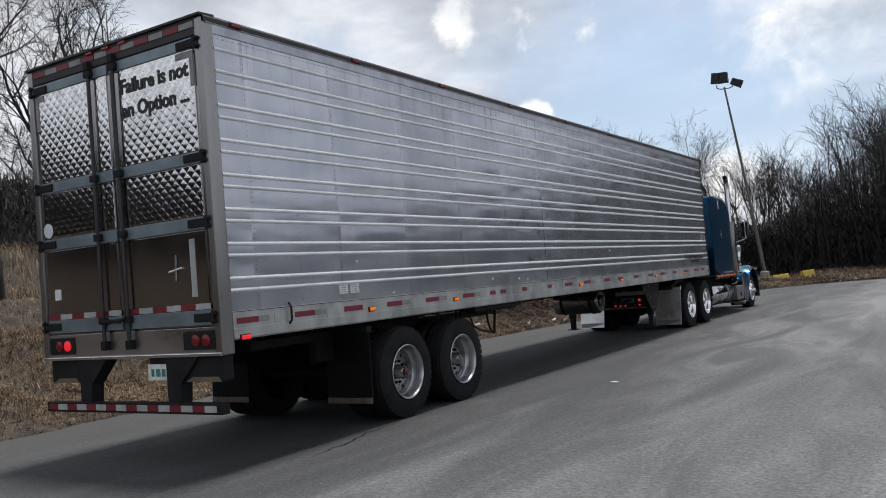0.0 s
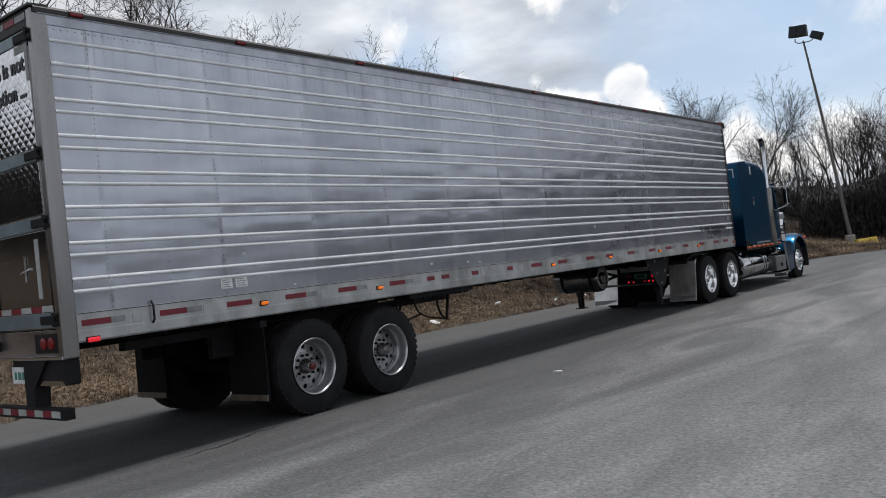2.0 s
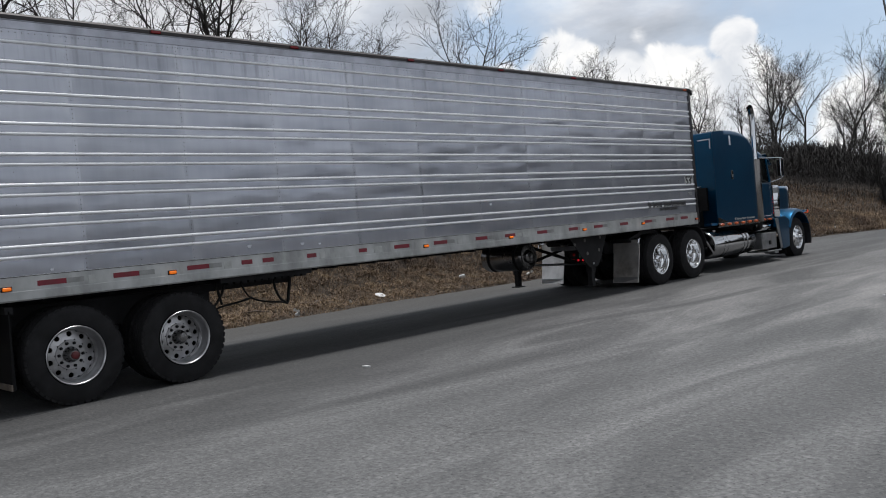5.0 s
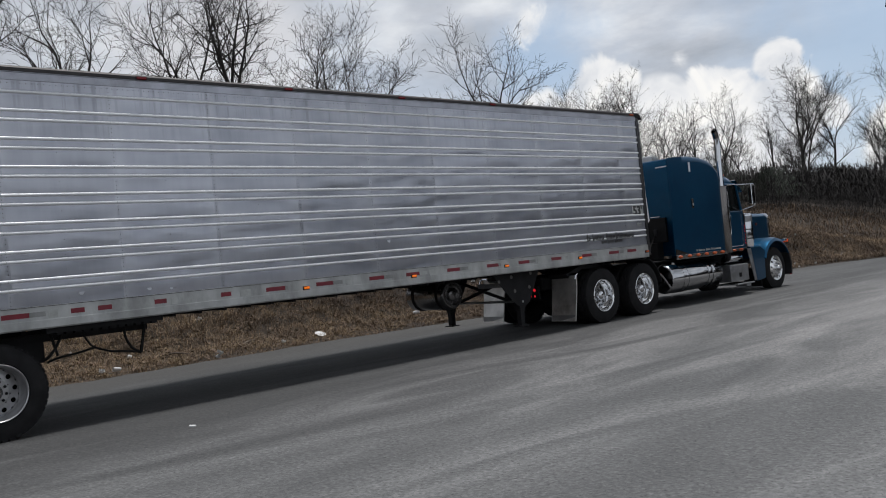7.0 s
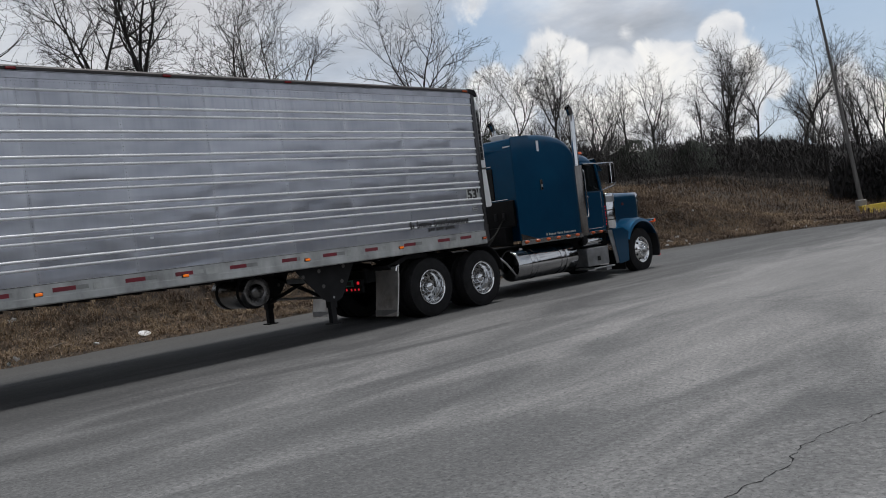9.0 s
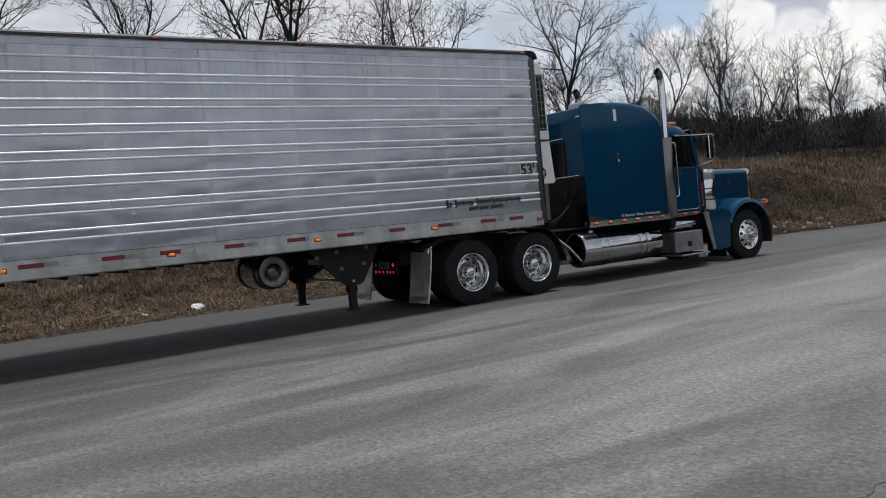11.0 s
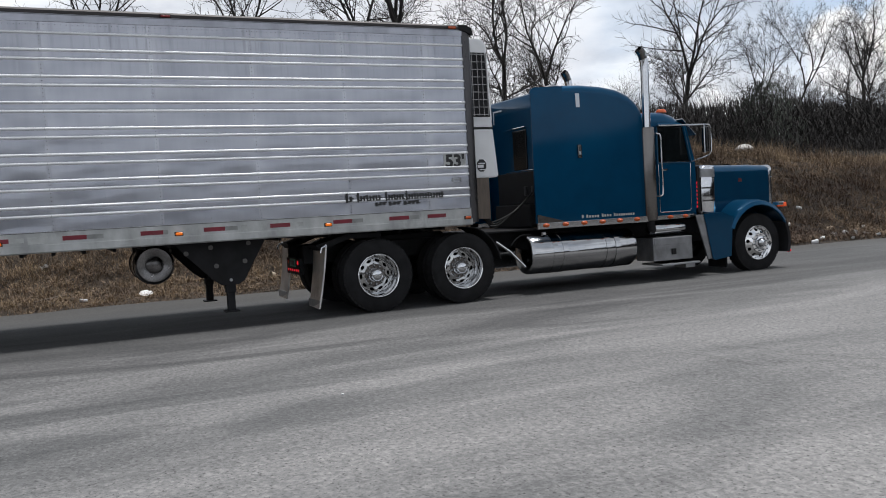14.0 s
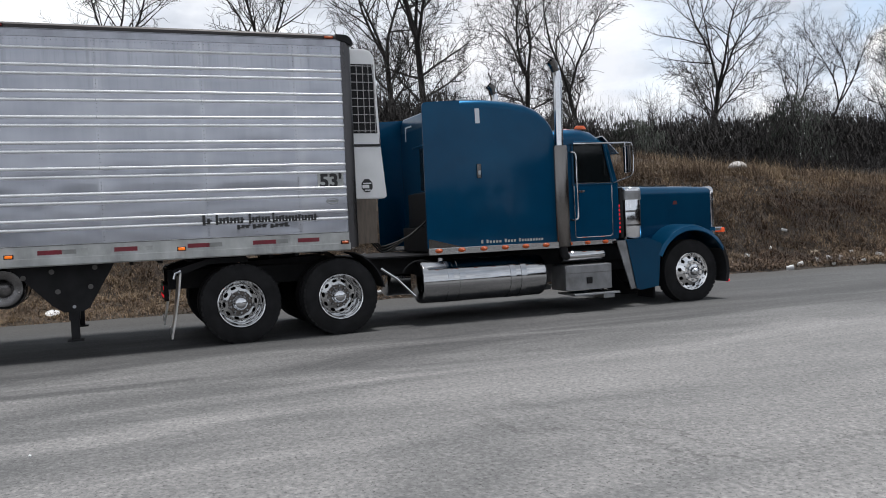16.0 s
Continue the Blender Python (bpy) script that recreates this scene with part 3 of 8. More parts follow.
def tube(bm, pts, r, seg=8, caps=True):
    """A round bar along pts; r one number or one for each point."""
    pts = [Vector(p) for p in pts]
    rs = r if isinstance(r, (list, tuple)) else [r] * len(pts)
    rings = []
    _, u, v = frame_of(pts[1] - pts[0])
    for i, p in enumerate(pts):
        t = (pts[min(i + 1, len(pts) - 1)] - pts[max(i - 1, 0)]).normalized()
        u = (u - t * u.dot(t)).normalized()
        v = t.cross(u)
        rings.append([bm.verts.new(p + (u * math.cos(a) + v * math.sin(a)) * rs[i]) for a in (2 * math.pi * k / seg for k in range(seg))])
    for a, b in zip(rings, rings[1:]):
        for k in range(seg):
            bm.faces.new((a[k], a[(k + 1) % seg], b[(k + 1) % seg], b[k]))
    if caps:
        bm.faces.new(rings[0][::-1])
        bm.faces.new(rings[-1])
    return bm


def arc(c, r, a0, a1, n, plane="yz", const=0.0):
    """Points on an arc of centre c and radius r, degrees."""
    out = []
    for i in range(n + 1):
        a = radians(a0 + (a1 - a0) * i / n)
        p, q = c[0] + r * math.cos(a), c[1] + r * math.sin(a)
        out.append((const, p, q) if plane == "yz" else (p, const, q) if plane == "xz" else (p, q, const))
    return out


def smooth_path(ctrl, n=6):
    """A soft line through the control points."""
    P = [Vector(c) for c in ctrl]
    P = [2 * P[0] - P[1]] + P + [2 * P[-1] - P[-2]]
    out = []
    for i in range(1, len(P) - 2):
        for k in range(n):
            t = k / n
            out.append(0.5 * ((2 * P[i]) + (P[i + 1] - P[i - 1]) * t + (2 * P[i - 1] - 5 * P[i] + 4 * P[i + 1] - P[i + 2]) * t * t + (3 * P[i] - P[i - 1] - 3 * P[i + 1] + P[i + 2]) * t ** 3))
    out.append(P[-2])
    return out


def lathe(bm, prof, c, axis="x", seg=40, close=False):
    """Turns a profile of (along, radius) round an axis through c."""
    rings = []
    for s, r in prof:
        ring = []
        for k in range(seg):
            a = 2 * math.pi * k / seg
            p, q = r * math.cos(a), r * math.sin(a)
            off = (s, p, q) if axis == "x" else (p, s, q) if axis == "y" else (p, q, s)
            ring.append(bm.verts.new((c[0] + off[0], c[1] + off[1], c[2] + off[2])))
        rings.append(ring)
    pairs = list(zip(rings, rings[1:])) + ([(rings[-1], rings[0])] if close else [])
    for a, b in pairs:
        for k in range(seg):
            bm.faces.new((a[k], a[(k + 1) % seg], b[(k + 1) % seg], b[k]))
    if not close:
        if prof[0][1] > 1e-6:
            bm.faces.new(rings[0][::-1])
        if prof[-1][1] > 1e-6:
            bm.faces.new(rings[-1])
    return bm


def prism(bm, poly, a0, a1, axis="x", bevel=0.0):
    """A flat outline given thickness along an axis. poly: (y, z), (x, z) or (x, y)."""
    def place(p, s):
        return (s, p[0], p[1]) if axis == "x" else (p[0], s, p[1]) if axis == "y" else (p[0], p[1], s)
    lo = [bm.verts.new(place(p, a0)) for p in poly]
    hi = [bm.verts.new(place(p, a1)) for p in poly]
    n = len(poly)
    fs = [bm.faces.new(lo[::-1]), bm.faces.new(hi)] + [bm.faces.new((lo[i], lo[(i + 1) % n], hi[(i + 1) % n], hi[i])) for i in range(n)]
    if bevel:
        bmesh.ops.recalc_face_normals(bm, faces=fs)
        bmesh.ops.bevel(bm, geom=list({e for f in fs[:2] for e in f.edges}), offset=bevel, segments=2, affect="EDGES")
    return bm


def loft(bm, sections, close_ends=True):
    """Skins closed outlines of equal length one after another."""
    rings = [[bm.verts.new(p) for p in s] for s in sections]
    n = len(rings[0])
    for a, b in zip(rings, rings[1:]):
        for k in range(n):
            bm.faces.new((a[k], a[(k + 1) % n], b[(k + 1) % n], b[k]))
    if close_ends:
        bm.faces.new(rings[0][::-1])
        bm.faces.new(rings[-1])
    return bm


def lettering(name, text, size, mat, parent, m, width=None, extrude=0.0015, label="", bold=0.035):
    """Writing in the built-in font, as a mesh under its thing. m: where it stands."""
    cu = bpy.data.curves.new(name, "FONT")
    cu.body, cu.size, cu.extrude, cu.resolution_u, cu.offset = text, size, extrude, 3, size * bold
    tmp = bpy.data.objects.new(name, cu)
    me = bpy.data.meshes.new_from_object(tmp)
    bpy.data.objects.remove(tmp)
    bpy.data.curves.remove(cu)
    xs = [v.co.x for v in me.vertices]
    w = max(xs) - min(xs)
    k = width / w if width else 1.0
    for v in me.vertices:
        v.co.x = (v.co.x - min(xs)) * k
    # one mesh for each letter: loose pieces that overlap along the line belong together
    bm = bmesh.new()
    bm.from_mesh(me)
    bpy.data.meshes.remove(me)
    todo, runs = set(bm.faces), []
    while todo:
        stack, piece = [todo.pop()], set()
        while stack:
            f = stack.pop()
            piece.add(f)
            for e in f.edges:
                for g in e.link_faces:
                    if g in todo:
                        todo.discard(g)
                        stack.append(g)
        px = [v.co.x for f in piece for v in f.verts]
        runs.append([min(px), max(px), piece])
    letters = []
    for a, b, piece in sorted(runs, key=lambda q: q[0]):
        if letters and a < letters[-1][1] - 0.002:
            letters[-1][1] = max(letters[-1][1], b)
            letters[-1][2] |= piece
        else:
            letters.append([a, b, set(piece)])
    for _, _, piece in letters:
        one = bmesh.new()
        vmap = {}
        for f in sorted(piece, key=lambda f: f.index):
            one.faces.new([vmap[v] if v in vmap else vmap.setdefault(v, one.verts.new(v.co)) for v in f.verts])
        ob = new(name, finish(one, name, mat))
        ob.parent = parent
        ob.matrix_local = Matrix.Translation(-origin(parent)) @ m
        if label:
            tagged(ob, label)
    bm.free()

# ---- ground ----
EDGE = [(-4.55, -70), (-4.55, 0), (-4.95, 7), (-5.05, 11), (-4.75, 16), (-4.45, 24), (-4.1, 29), (-3.4, 32.5), (-2.2, 35.5), (-0.2, 38.0), (2.5, 39.6), (9, 41), (40, 43), (120, 44)]
LOT = EDGE + [(120, -70)]


def edge_distance(X, Y):
    """Signed distance to the paved lot, negative inside."""
    X, Y = np.asarray(X, float), np.asarray(Y, float)
    best = np.full(X.shape, 1e9)
    inside = np.zeros(X.shape, bool)
    n = len(LOT)
    for i in range(n):
        (ax, ay), (bx, by) = LOT[i], LOT[(i + 1) % n]
        t = np.clip(((X - ax) * (bx - ax) + (Y - ay) * (by - ay)) / ((bx - ax) ** 2 + (by - ay) ** 2), 0, 1)
        best = np.minimum(best, np.hypot(X - ax - t * (bx - ax), Y - ay - t * (by - ay)))
        if ay != by:
            cross = ((ay > Y) != (by > Y)) & (X < (bx - ax) * (Y - ay) / (by - ay) + ax)
            inside ^= cross
    return np.where(inside, -best, best)


def sstep(a, b, v):
    t = np.clip((v - a) / (b - a), 0, 1)
    return t * t * (3 - 2 * t)


def waves(X, Y):
    return (np.sin(X * 0.71 + 1.3 * np.sin(Y * 0.23)) * np.cos(Y * 0.53 + 0.8 * np.sin(X * 0.31)) + 0.5 * np.sin(X * 1.9 + Y * 1.1) * np.cos(Y * 1.7 - X * 0.6))


def lumps(X, Y):
    """Tussocks and hollows of the matted bank, about half a metre across."""
    a = np.sin(X * 9.1 + 2.1 * np.sin(Y * 3.7)) * np.cos(Y * 8.3 + 1.9 * np.sin(X * 4.3))
    b = np.sin(X * 4.7 - Y * 3.9 + 1.4 * np.sin(Y * 2.3)) * np.cos(Y * 5.1 + X * 2.2)
    return 0.5 * a + 0.8 * b


def ground_z(X, Y):
    X, Y = np.asarray(X, float), np.asarray(Y, float)
    d = edge_distance(X, Y)
    crest = np.interp(Y, [-40, 0, 12, 22, 31, 35, 38, 39.5, 41, 43, 45, 50, 60], [1.5, 1.6, 2.0, 2.5, 2.8, 2.3, 1.4, 0.6, 0.0, -0.4, -0.5, -0.55, -0.55])
    west = np.interp(Y, [-40, 0, 12, 22, 31, 37, 42, 50, 60], [1.5, 1.6, 2.0, 2.5, 2.85, 2.6, 1.8, 0.8, 0.5])
    crest = crest + (west - crest) * sstep(8, 17, -X)
    crest = np.where(X > 0, np.minimum(crest, 0.7), crest)
    z = 0.10 * sstep(0.0, 1.6, d) + (crest - 0.1) * (0.45 * sstep(1.2, 4.2, d) + 0.55 * sstep(2.6, 7.6, d))
    z = z + 0.055 * waves(X, Y) * sstep(0.4, 3.0, d) + 0.065 * lumps(X, Y) * sstep(0.3, 1.6, d) * (1 - sstep(9, 14, d)) + 0.25 * waves(X * 0.2, Y * 0.2) * sstep(10, 22, d)
    z = z + 2.3 * sstep(10, 30, d) * sstep(12, 26, -X) + 1.6 * sstep(26, 60, d) + 3.0 * sstep(70, 260, d)
    return np.where(d < 0, -0.06, z - 0.06 * (1 - sstep(0.0, 0.35, d)))


def build_ground():
    xs = np.concatenate([[-900, -500, -300, -200, -140], np.arange(-105, -24, 3.0), np.arange(-24, -15, 0.5), np.arange(-15, -3, 0.17), np.arange(-3, 12, 1.0), np.arange(12, 60, 6.0), [70, 90, 121, 160, 240, 400, 900]])
    ys = np.concatenate([[-900, -400, -200, -120, -71], np.arange(-60, -4, 4.0), np.arange(-4, 48, 0.18), np.arange(48, 120, 3.0), [130, 150, 200, 300, 500, 900]])
    X, Y = np.meshgrid(xs, ys)
    Z = ground_z(X, Y)
    nx, ny = len(xs), len(ys)
    verts = np.stack([X, Y, Z], -1).reshape(-1, 3).tolist()
    faces = [(j * nx + i, j * nx + i + 1, (j + 1) * nx + i + 1, (j + 1) * nx + i) for j in range(ny - 1) for i in range(nx - 1)]
    me = bpy.data.meshes.new("ground")
    me.from_pydata(verts, [], faces)
    me.materials.append(MAT["earth"])
    for p in me.polygons:
        p.use_smooth = True
    tagged(new("ground", me), "rough grassy verge and bank of dry winter grass", "ground", kind="structure")


def build_lot():
    """The paved lot: one slab with a ragged broken edge along the verge."""
    rnd = random.Random(5)
    pts = []
    for (ax, ay), (bx, by) in zip(EDGE, EDGE[1:]):
        L = math.hypot(bx - ax, by - ay)
        n = max(1, int(L / (0.35 if -5 < ay < 42 and ax < 12 else 6)))
        for i in range(n):
            t = i / n
            w = rnd.uniform(-0.09, 0.09) if n > 3 else 0
            nx, ny = (by - ay) / L, -(bx - ax) / L
            pts.append((ax + t * (bx - ax) + nx * w, ay + t * (by - ay) + ny * w))
    pts += [(120, 44), (120, -70)]
    bm = B()
    top = [bm.verts.new((x, y, 0.0)) for x, y in pts]
    low = [bm.verts.new((x, y, -0.12)) for x, y in pts]
    bm.faces.new(top)
    for i in range(len(pts)):
        j = (i + 1) % len(pts)
        bm.faces.new((top[i], low[i], low[j], top[j]))
    bmesh.ops.triangulate(bm, faces=[f for f in bm.faces if len(f.verts) > 4])
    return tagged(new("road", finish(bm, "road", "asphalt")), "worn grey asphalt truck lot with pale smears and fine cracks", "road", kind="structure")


build_ground()
road = build_lot()


def crack(x0, y0, y1, drift, wide, seed):
    """A ragged open crack running along the lot."""
    q = random.Random(seed)
    n = int((y1 - y0) / 0.045)
    bm, rows, x = B(), [], x0
    for i in range(n + 1):
        x += q.gauss(0, 0.014) + drift / n - (x - x0 - drift * i / n) * 0.06
        w = wide * q.uniform(0.25, 1.0) * min(1, 4 * i / n, 4 * (n - i) / n) + 0.0012
        y = y0 + (y1 - y0) * i / n
        rows.append((bm.verts.new((x - w, y, 0.0025)), bm.verts.new((x + w, y + q.gauss(0, 0.01), 0.0025))))
    for a, b in zip(rows, rows[1:]):
        bm.faces.new((a[0], a[1], b[1], b[0]))
    return part("crack", bm, "tar", road, "dark open crack in the asphalt")


crack(8.48, 5.6, 11.6, 0.25, 0.0022, 1)
crack(0.24, 0.7, 2.5, -0.2, 0.017, 2)

# ---- wheels ----
def tyre_mesh(name, w, r=0.522, ri=0.303):
    """A truck tyre lying on the x axis, from 0 inwards to -w, with shoulder and tread grooves."""
    bm = B()
    prof = [(-0.030, ri), (-0.004, ri + 0.020), (0.004, ri + 0.060), (0.0, r - 0.085), (-0.014, r - 0.030), (-0.034, r - 0.006)]
    g = (w - 0.09) / 4
    for k in range(4):
        s = -0.045 - g * k
        prof += [(s, r), (s - g * 0.78, r), (s - g * 0.80, r - 0.016), (s - g * 0.98, r - 0.016)]
    prof += [(-w + 0.034, r - 0.006), (-w + 0.014, r - 0.030), (-w, r - 0.085), (-w - 0.004, ri + 0.06), (-w + 0.004, ri + 0.02), (-w + 0.03, ri)]
    lathe(bm, prof, (0, 0, 0), "x", 56, close=True)
    # lugs on the shoulder
    for k in range(44):
        a = 2 * math.pi * k / 44
        c, s = math.cos(a), math.sin(a)
        for x0, x1 in ((-0.050, -0.017), (-w + 0.017, -w + 0.050)):
            vs = []
            for x in (x0, x1):
                for rr in (r - 0.028, r - 0.002):
                    for t in (-0.026, 0.026):
                        vs.append(bm.verts.new((x, rr * c - t * s, rr * s + t * c)))
            for f in ((0, 1, 3, 2), (4, 6, 7, 5), (0, 4, 5, 1), (2, 3, 7, 6), (0, 2, 6, 4), (1, 5, 7, 3)):
                bm.faces.new([vs[i] for i in f])
    return finish(bm, name, "tyre", True)


def holed_disc(bm, x_in, x_out, r0, r1, n, rc, hr, ht, sink=0.02):
    """A disc from (x_in, r0) to (x_out, r1) with n oval openings at radius rc, half sizes hr along and ht across the spoke."""
    m = 20
    step = 2 * math.pi / n

    def at(r, a):
        t = (r - r0) / (r1 - r0)
        return (x_in + (x_out - x_in) * t, r * math.cos(a), r * math.sin(a))
    for k in range(n):
        a0 = step * k
        outer, inner, deep = [], [], []
        for i in range(m):
            b = 2 * math.pi * i / m
            cb, sb = math.cos(b), math.sin(b)
            sc = 1 / max(abs(cb), abs(sb))
            rr = min(max((r0 + r1) / 2 + cb * sc * (r1 - r0) / 2, r0), r1)
            outer.append(bm.verts.new(at(rr, a0 + sb * sc * step / 2)))
            ri = rc + cb * hr
            ai = a0 + sb * ht / rc
            inner.append(bm.verts.new(at(ri, ai)))
            p = at(ri, ai)
            deep.append(bm.verts.new((p[0] - sink, p[1], p[2])))
        for i in range(m):
            j = (i + 1) % m
            bm.faces.new((outer[i], outer[j], inner[j], inner[i]))
            bm.faces.new((inner[i], inner[j], deep[j], deep[i]))
    return bm


def nut_mesh(name, r, h, mat):
    bm = B()
    lathe(bm, [(0, r), (h * 0.6, r), (h, r * 0.7), (h, 0.0)], (0, 0, 0), "x", 6)
    return finish(bm, name, mat, False)


TYRE = tyre_mesh("tyre", 0.27)
NUT_STEEL = nut_mesh("lug_nut", 0.017, 0.030, "black")
NUT_CHROME = nut_mesh("lug_nut", 0.016, 0.030, "dull_alu")


def rim_dual(name, mat, holes, hr, ht, rc, extra=0.0, face=0.0, r1=0.260):
    """The outer wheel of a pair: a deep dish with its disc set far in."""
    bm = B()
    lathe(bm, [(0.004, 0.312), (0.011, 0.305), (0.006, 0.297), (-0.012, 0.290), (-0.05, 0.280), (-0.082, 0.272), (-0.088, 0.262), (-0.135, r1 - 0.001)], (0, 0, 0), "x", 56)
    for f in [f for f in bm.faces if len(f.verts) > 4]:
        bm.faces.remove(f)
    holed_disc(bm, -0.118, -0.140, 0.158, r1, holes, rc, hr, ht)
    lathe(bm, [(-0.118, 0.158), (-0.112, 0.153), (-0.112, 0.03)], (0, 0, 0), "x", 56)
    for f in bm.faces:
        rad = f.calc_center_median().yz.length
        if rad < 0.152 or len(f.verts) > 4:
            f.material_index = 2
        elif rad < face:
            f.material_index = 3
    for v in bm.verts:
        if v.co.x < -0.03:
            v.co.x -= extra * min(1.0, (-0.03 - v.co.x) / 0.08)
    return dark_back(bm, name, mat, -0.26)


def dark_back(bm, name, mat, x):
    """Closes the wheel behind its openings with the dark brake drum."""
    seen = set(bm.faces)
    lathe(bm, [(x, 0.28), (x, 0.02)], (0, 0, 0), "x", 40)
    for f in bm.faces:
        if f not in seen:
            f.material_index = 1
    me = finish(bm, name, mat, True)
    me.materials.append(MAT["black"])
    me.materials.append(MAT["shield" if mat == "mirror_alu" else "wheel_alu"])
    me.materials.append(MAT["wheel_face"])
    return me


def rim_steer(name, mat):
    """A front wheel: the disc bulges outwards almost to the lip."""
    bm = B()
    lathe(bm, [(0.004, 0.312), (0.012, 0.304), (0.006, 0.293), (-0.02, 0.285), (-0.045, 0.279)], (0, 0, 0), "x", 56)
    for f in [f for f in bm.faces if len(f.verts) > 4]:
        bm.faces.remove(f)
    holed_disc(bm, 0.035, -0.045, 0.175, 0.280, 10, 0.232, 0.026, 0.030)
    lathe(bm, [(0.035, 0.175), (0.042, 0.170), (0.042, 0.03)], (0, 0, 0), "x", 56)
    return dark_back(bm, name, mat, -0.15)


def hub_mesh(name, prof, mat):
    bm = B()
    lathe(bm, prof, (0, 0, 0), "x", 32)
    return finish(bm, name, mat, True)


RIM_TRAILER = rim_dual("wheel", "wheel_alu", 10, 0.028, 0.028, 0.220, 0.05)
RIM_DRIVE = rim_dual("wheel", "mirror_alu", 10, 0.020, 0.036, 0.208, 0.06, 0.247, 0.246)
RIM_STEER = rim_steer("wheel", "mirror_alu")
HUB_TRAILER = hub_mesh("hub", [(-0.162, 0.088), (-0.12, 0.080), (-0.10, 0.068), (-0.06, 0.060), (-0.044, 0.048), (-0.04, 0.0)], "dark_tank")
HUB_RED = hub_mesh("hub_cap", [(-0.042, 0.042), (-0.020, 0.040), (-0.014, 0.03), (-0.014, 0.0)], "emblem_red")
HUB_DRIVE = hub_mesh("hub_cap", [(-0.172, 0.104), (-0.158, 0.100), (-0.150, 0.090), (-0.072, 0.088), (-0.058, 0.082), (-0.044, 0.066), (-0.036, 0.044), (-0.032, 0.022), (-0.031, 0.0)], "chrome")
HUB_STEER = hub_mesh("hub_cap", [(0.042, 0.120), (0.060, 0.112), (0.066, 0.080), (0.100, 0.070), (0.125, 0.050), (0.135, 0.0)], "chrome")


def wheel(parent, kind, x, y, z, side=1, inner=True):
    """One wheel with its tyre (a pair, if inner) facing outwards to +x, or to -x with side -1."""
    rot = (random.uniform(0, 6.28), 0, 0) if side > 0 else (random.uniform(0, 6.28), 0, math.pi)
    rim, hub, nut, nr, nx = {"trailer": (RIM_TRAILER, HUB_TRAILER, NUT_STEEL, 0.125, -0.162), "drive": (RIM_DRIVE, HUB_DRIVE, NUT_CHROME, 0.132, -0.172),
                             "steer": (RIM_STEER, HUB_STEER, NUT_CHROME, 0.142, 0.042)}[kind]
    w = shared("wheel", rim, parent, (x, y, z), rot)

    def sub(name, me, at, label=""):
        o = new(name, me)
        o.parent = w
        o.location = at
        return tagged(o, label) if label else o
    sub("tyre", TYRE, (0, 0, 0), "black rubber truck tyre")
    if inner:
        sub("tyre", TYRE, (-0.33, 0, 0), "black rubber truck tyre")
    sub("hub_cap" if kind != "trailer" else "hub", hub, (0, 0, 0))
    for k in range(10):
        a = 2 * math.pi * (k + 0.5) / 10
        sub("lug_nut", nut, (nx, nr * math.cos(a), nr * math.sin(a)))
    return w


# ---- refrigerated trailer ----
RIBS = [3.775] + [z for k in range(7) for z in (3.572 - 0.3125 * k, 3.467 - 0.3125 * k)]
trailer = thing("semi_trailer", (-1.3, 8.0, 0), "long silver refrigerated semi-trailer with ribbed aluminium sides", "trailer")


BEAD = ((0.0, -0.020), (0.0065, -0.0175), (0.0125, -0.011), (0.0155, -0.003), (0.0150, 0.003), (0.0100, 0.011), (0.0040, 0.0165), (0.0, 0.019))


def side_panel(y0, y1, x, sgn, seed):
    """One riveted side sheet: half-round beads, and fields between them that bulge and sag a few millimetres."""
    q = random.Random(seed)
    ribs = sorted(RIBS)
    edges = [1.395] + ribs + [3.915]
    prof = []          # (out, z, field, place in the field)
    for i, (a, b) in enumerate(zip(edges, edges[1:])):
        lo, hi = a + (0.019 if i else 0.0), b - (0.020 if i < len(ribs) else 0.0)
        m = 6 if hi - lo > 0.12 else 3
        prof += [(0.0, lo + (hi - lo) * k / m, i, k / m) for k in range(m + 1)]
        if i < len(ribs):
            prof += [(px, b + pz, -1, 0.0) for px, pz in BEAD[1:-1]]
    wide = [b - a > 0.15 for a, b in zip(edges, edges[1:])]
    amp = [q.uniform(0.0004, 0.0017) * (1.0 if w else 0.4) * (-0.7 if q.random() < 0.25 else 1.0) for w in wide]
    skew = [q.uniform(0.6, 1.7) for _ in wide]
    bm = B()
    n = 10 if y1 - y0 > 0.6 else 4
    cols = []
    for i in range(n + 1):
        u = i / n
        col = []
        for px, pz, f, v in prof:
            d = amp[f] * math.sin(math.pi * u ** skew[f]) * math.sin(math.pi * v) if f >= 0 else 0.0
            col.append(bm.verts.new((x + sgn * (px + d), y0 + (y1 - y0) * u, pz)))
        cols.append(col)
    for a, b in zip(cols, cols[1:]):
        for k in range(len(prof) - 1):
            f = bm.faces.new((a[k], b[k], b[k + 1], a[k + 1]))
            f.material_index = 1 if prof[k][0] + prof[k + 1][0] > 0.004 else 0
    return bm


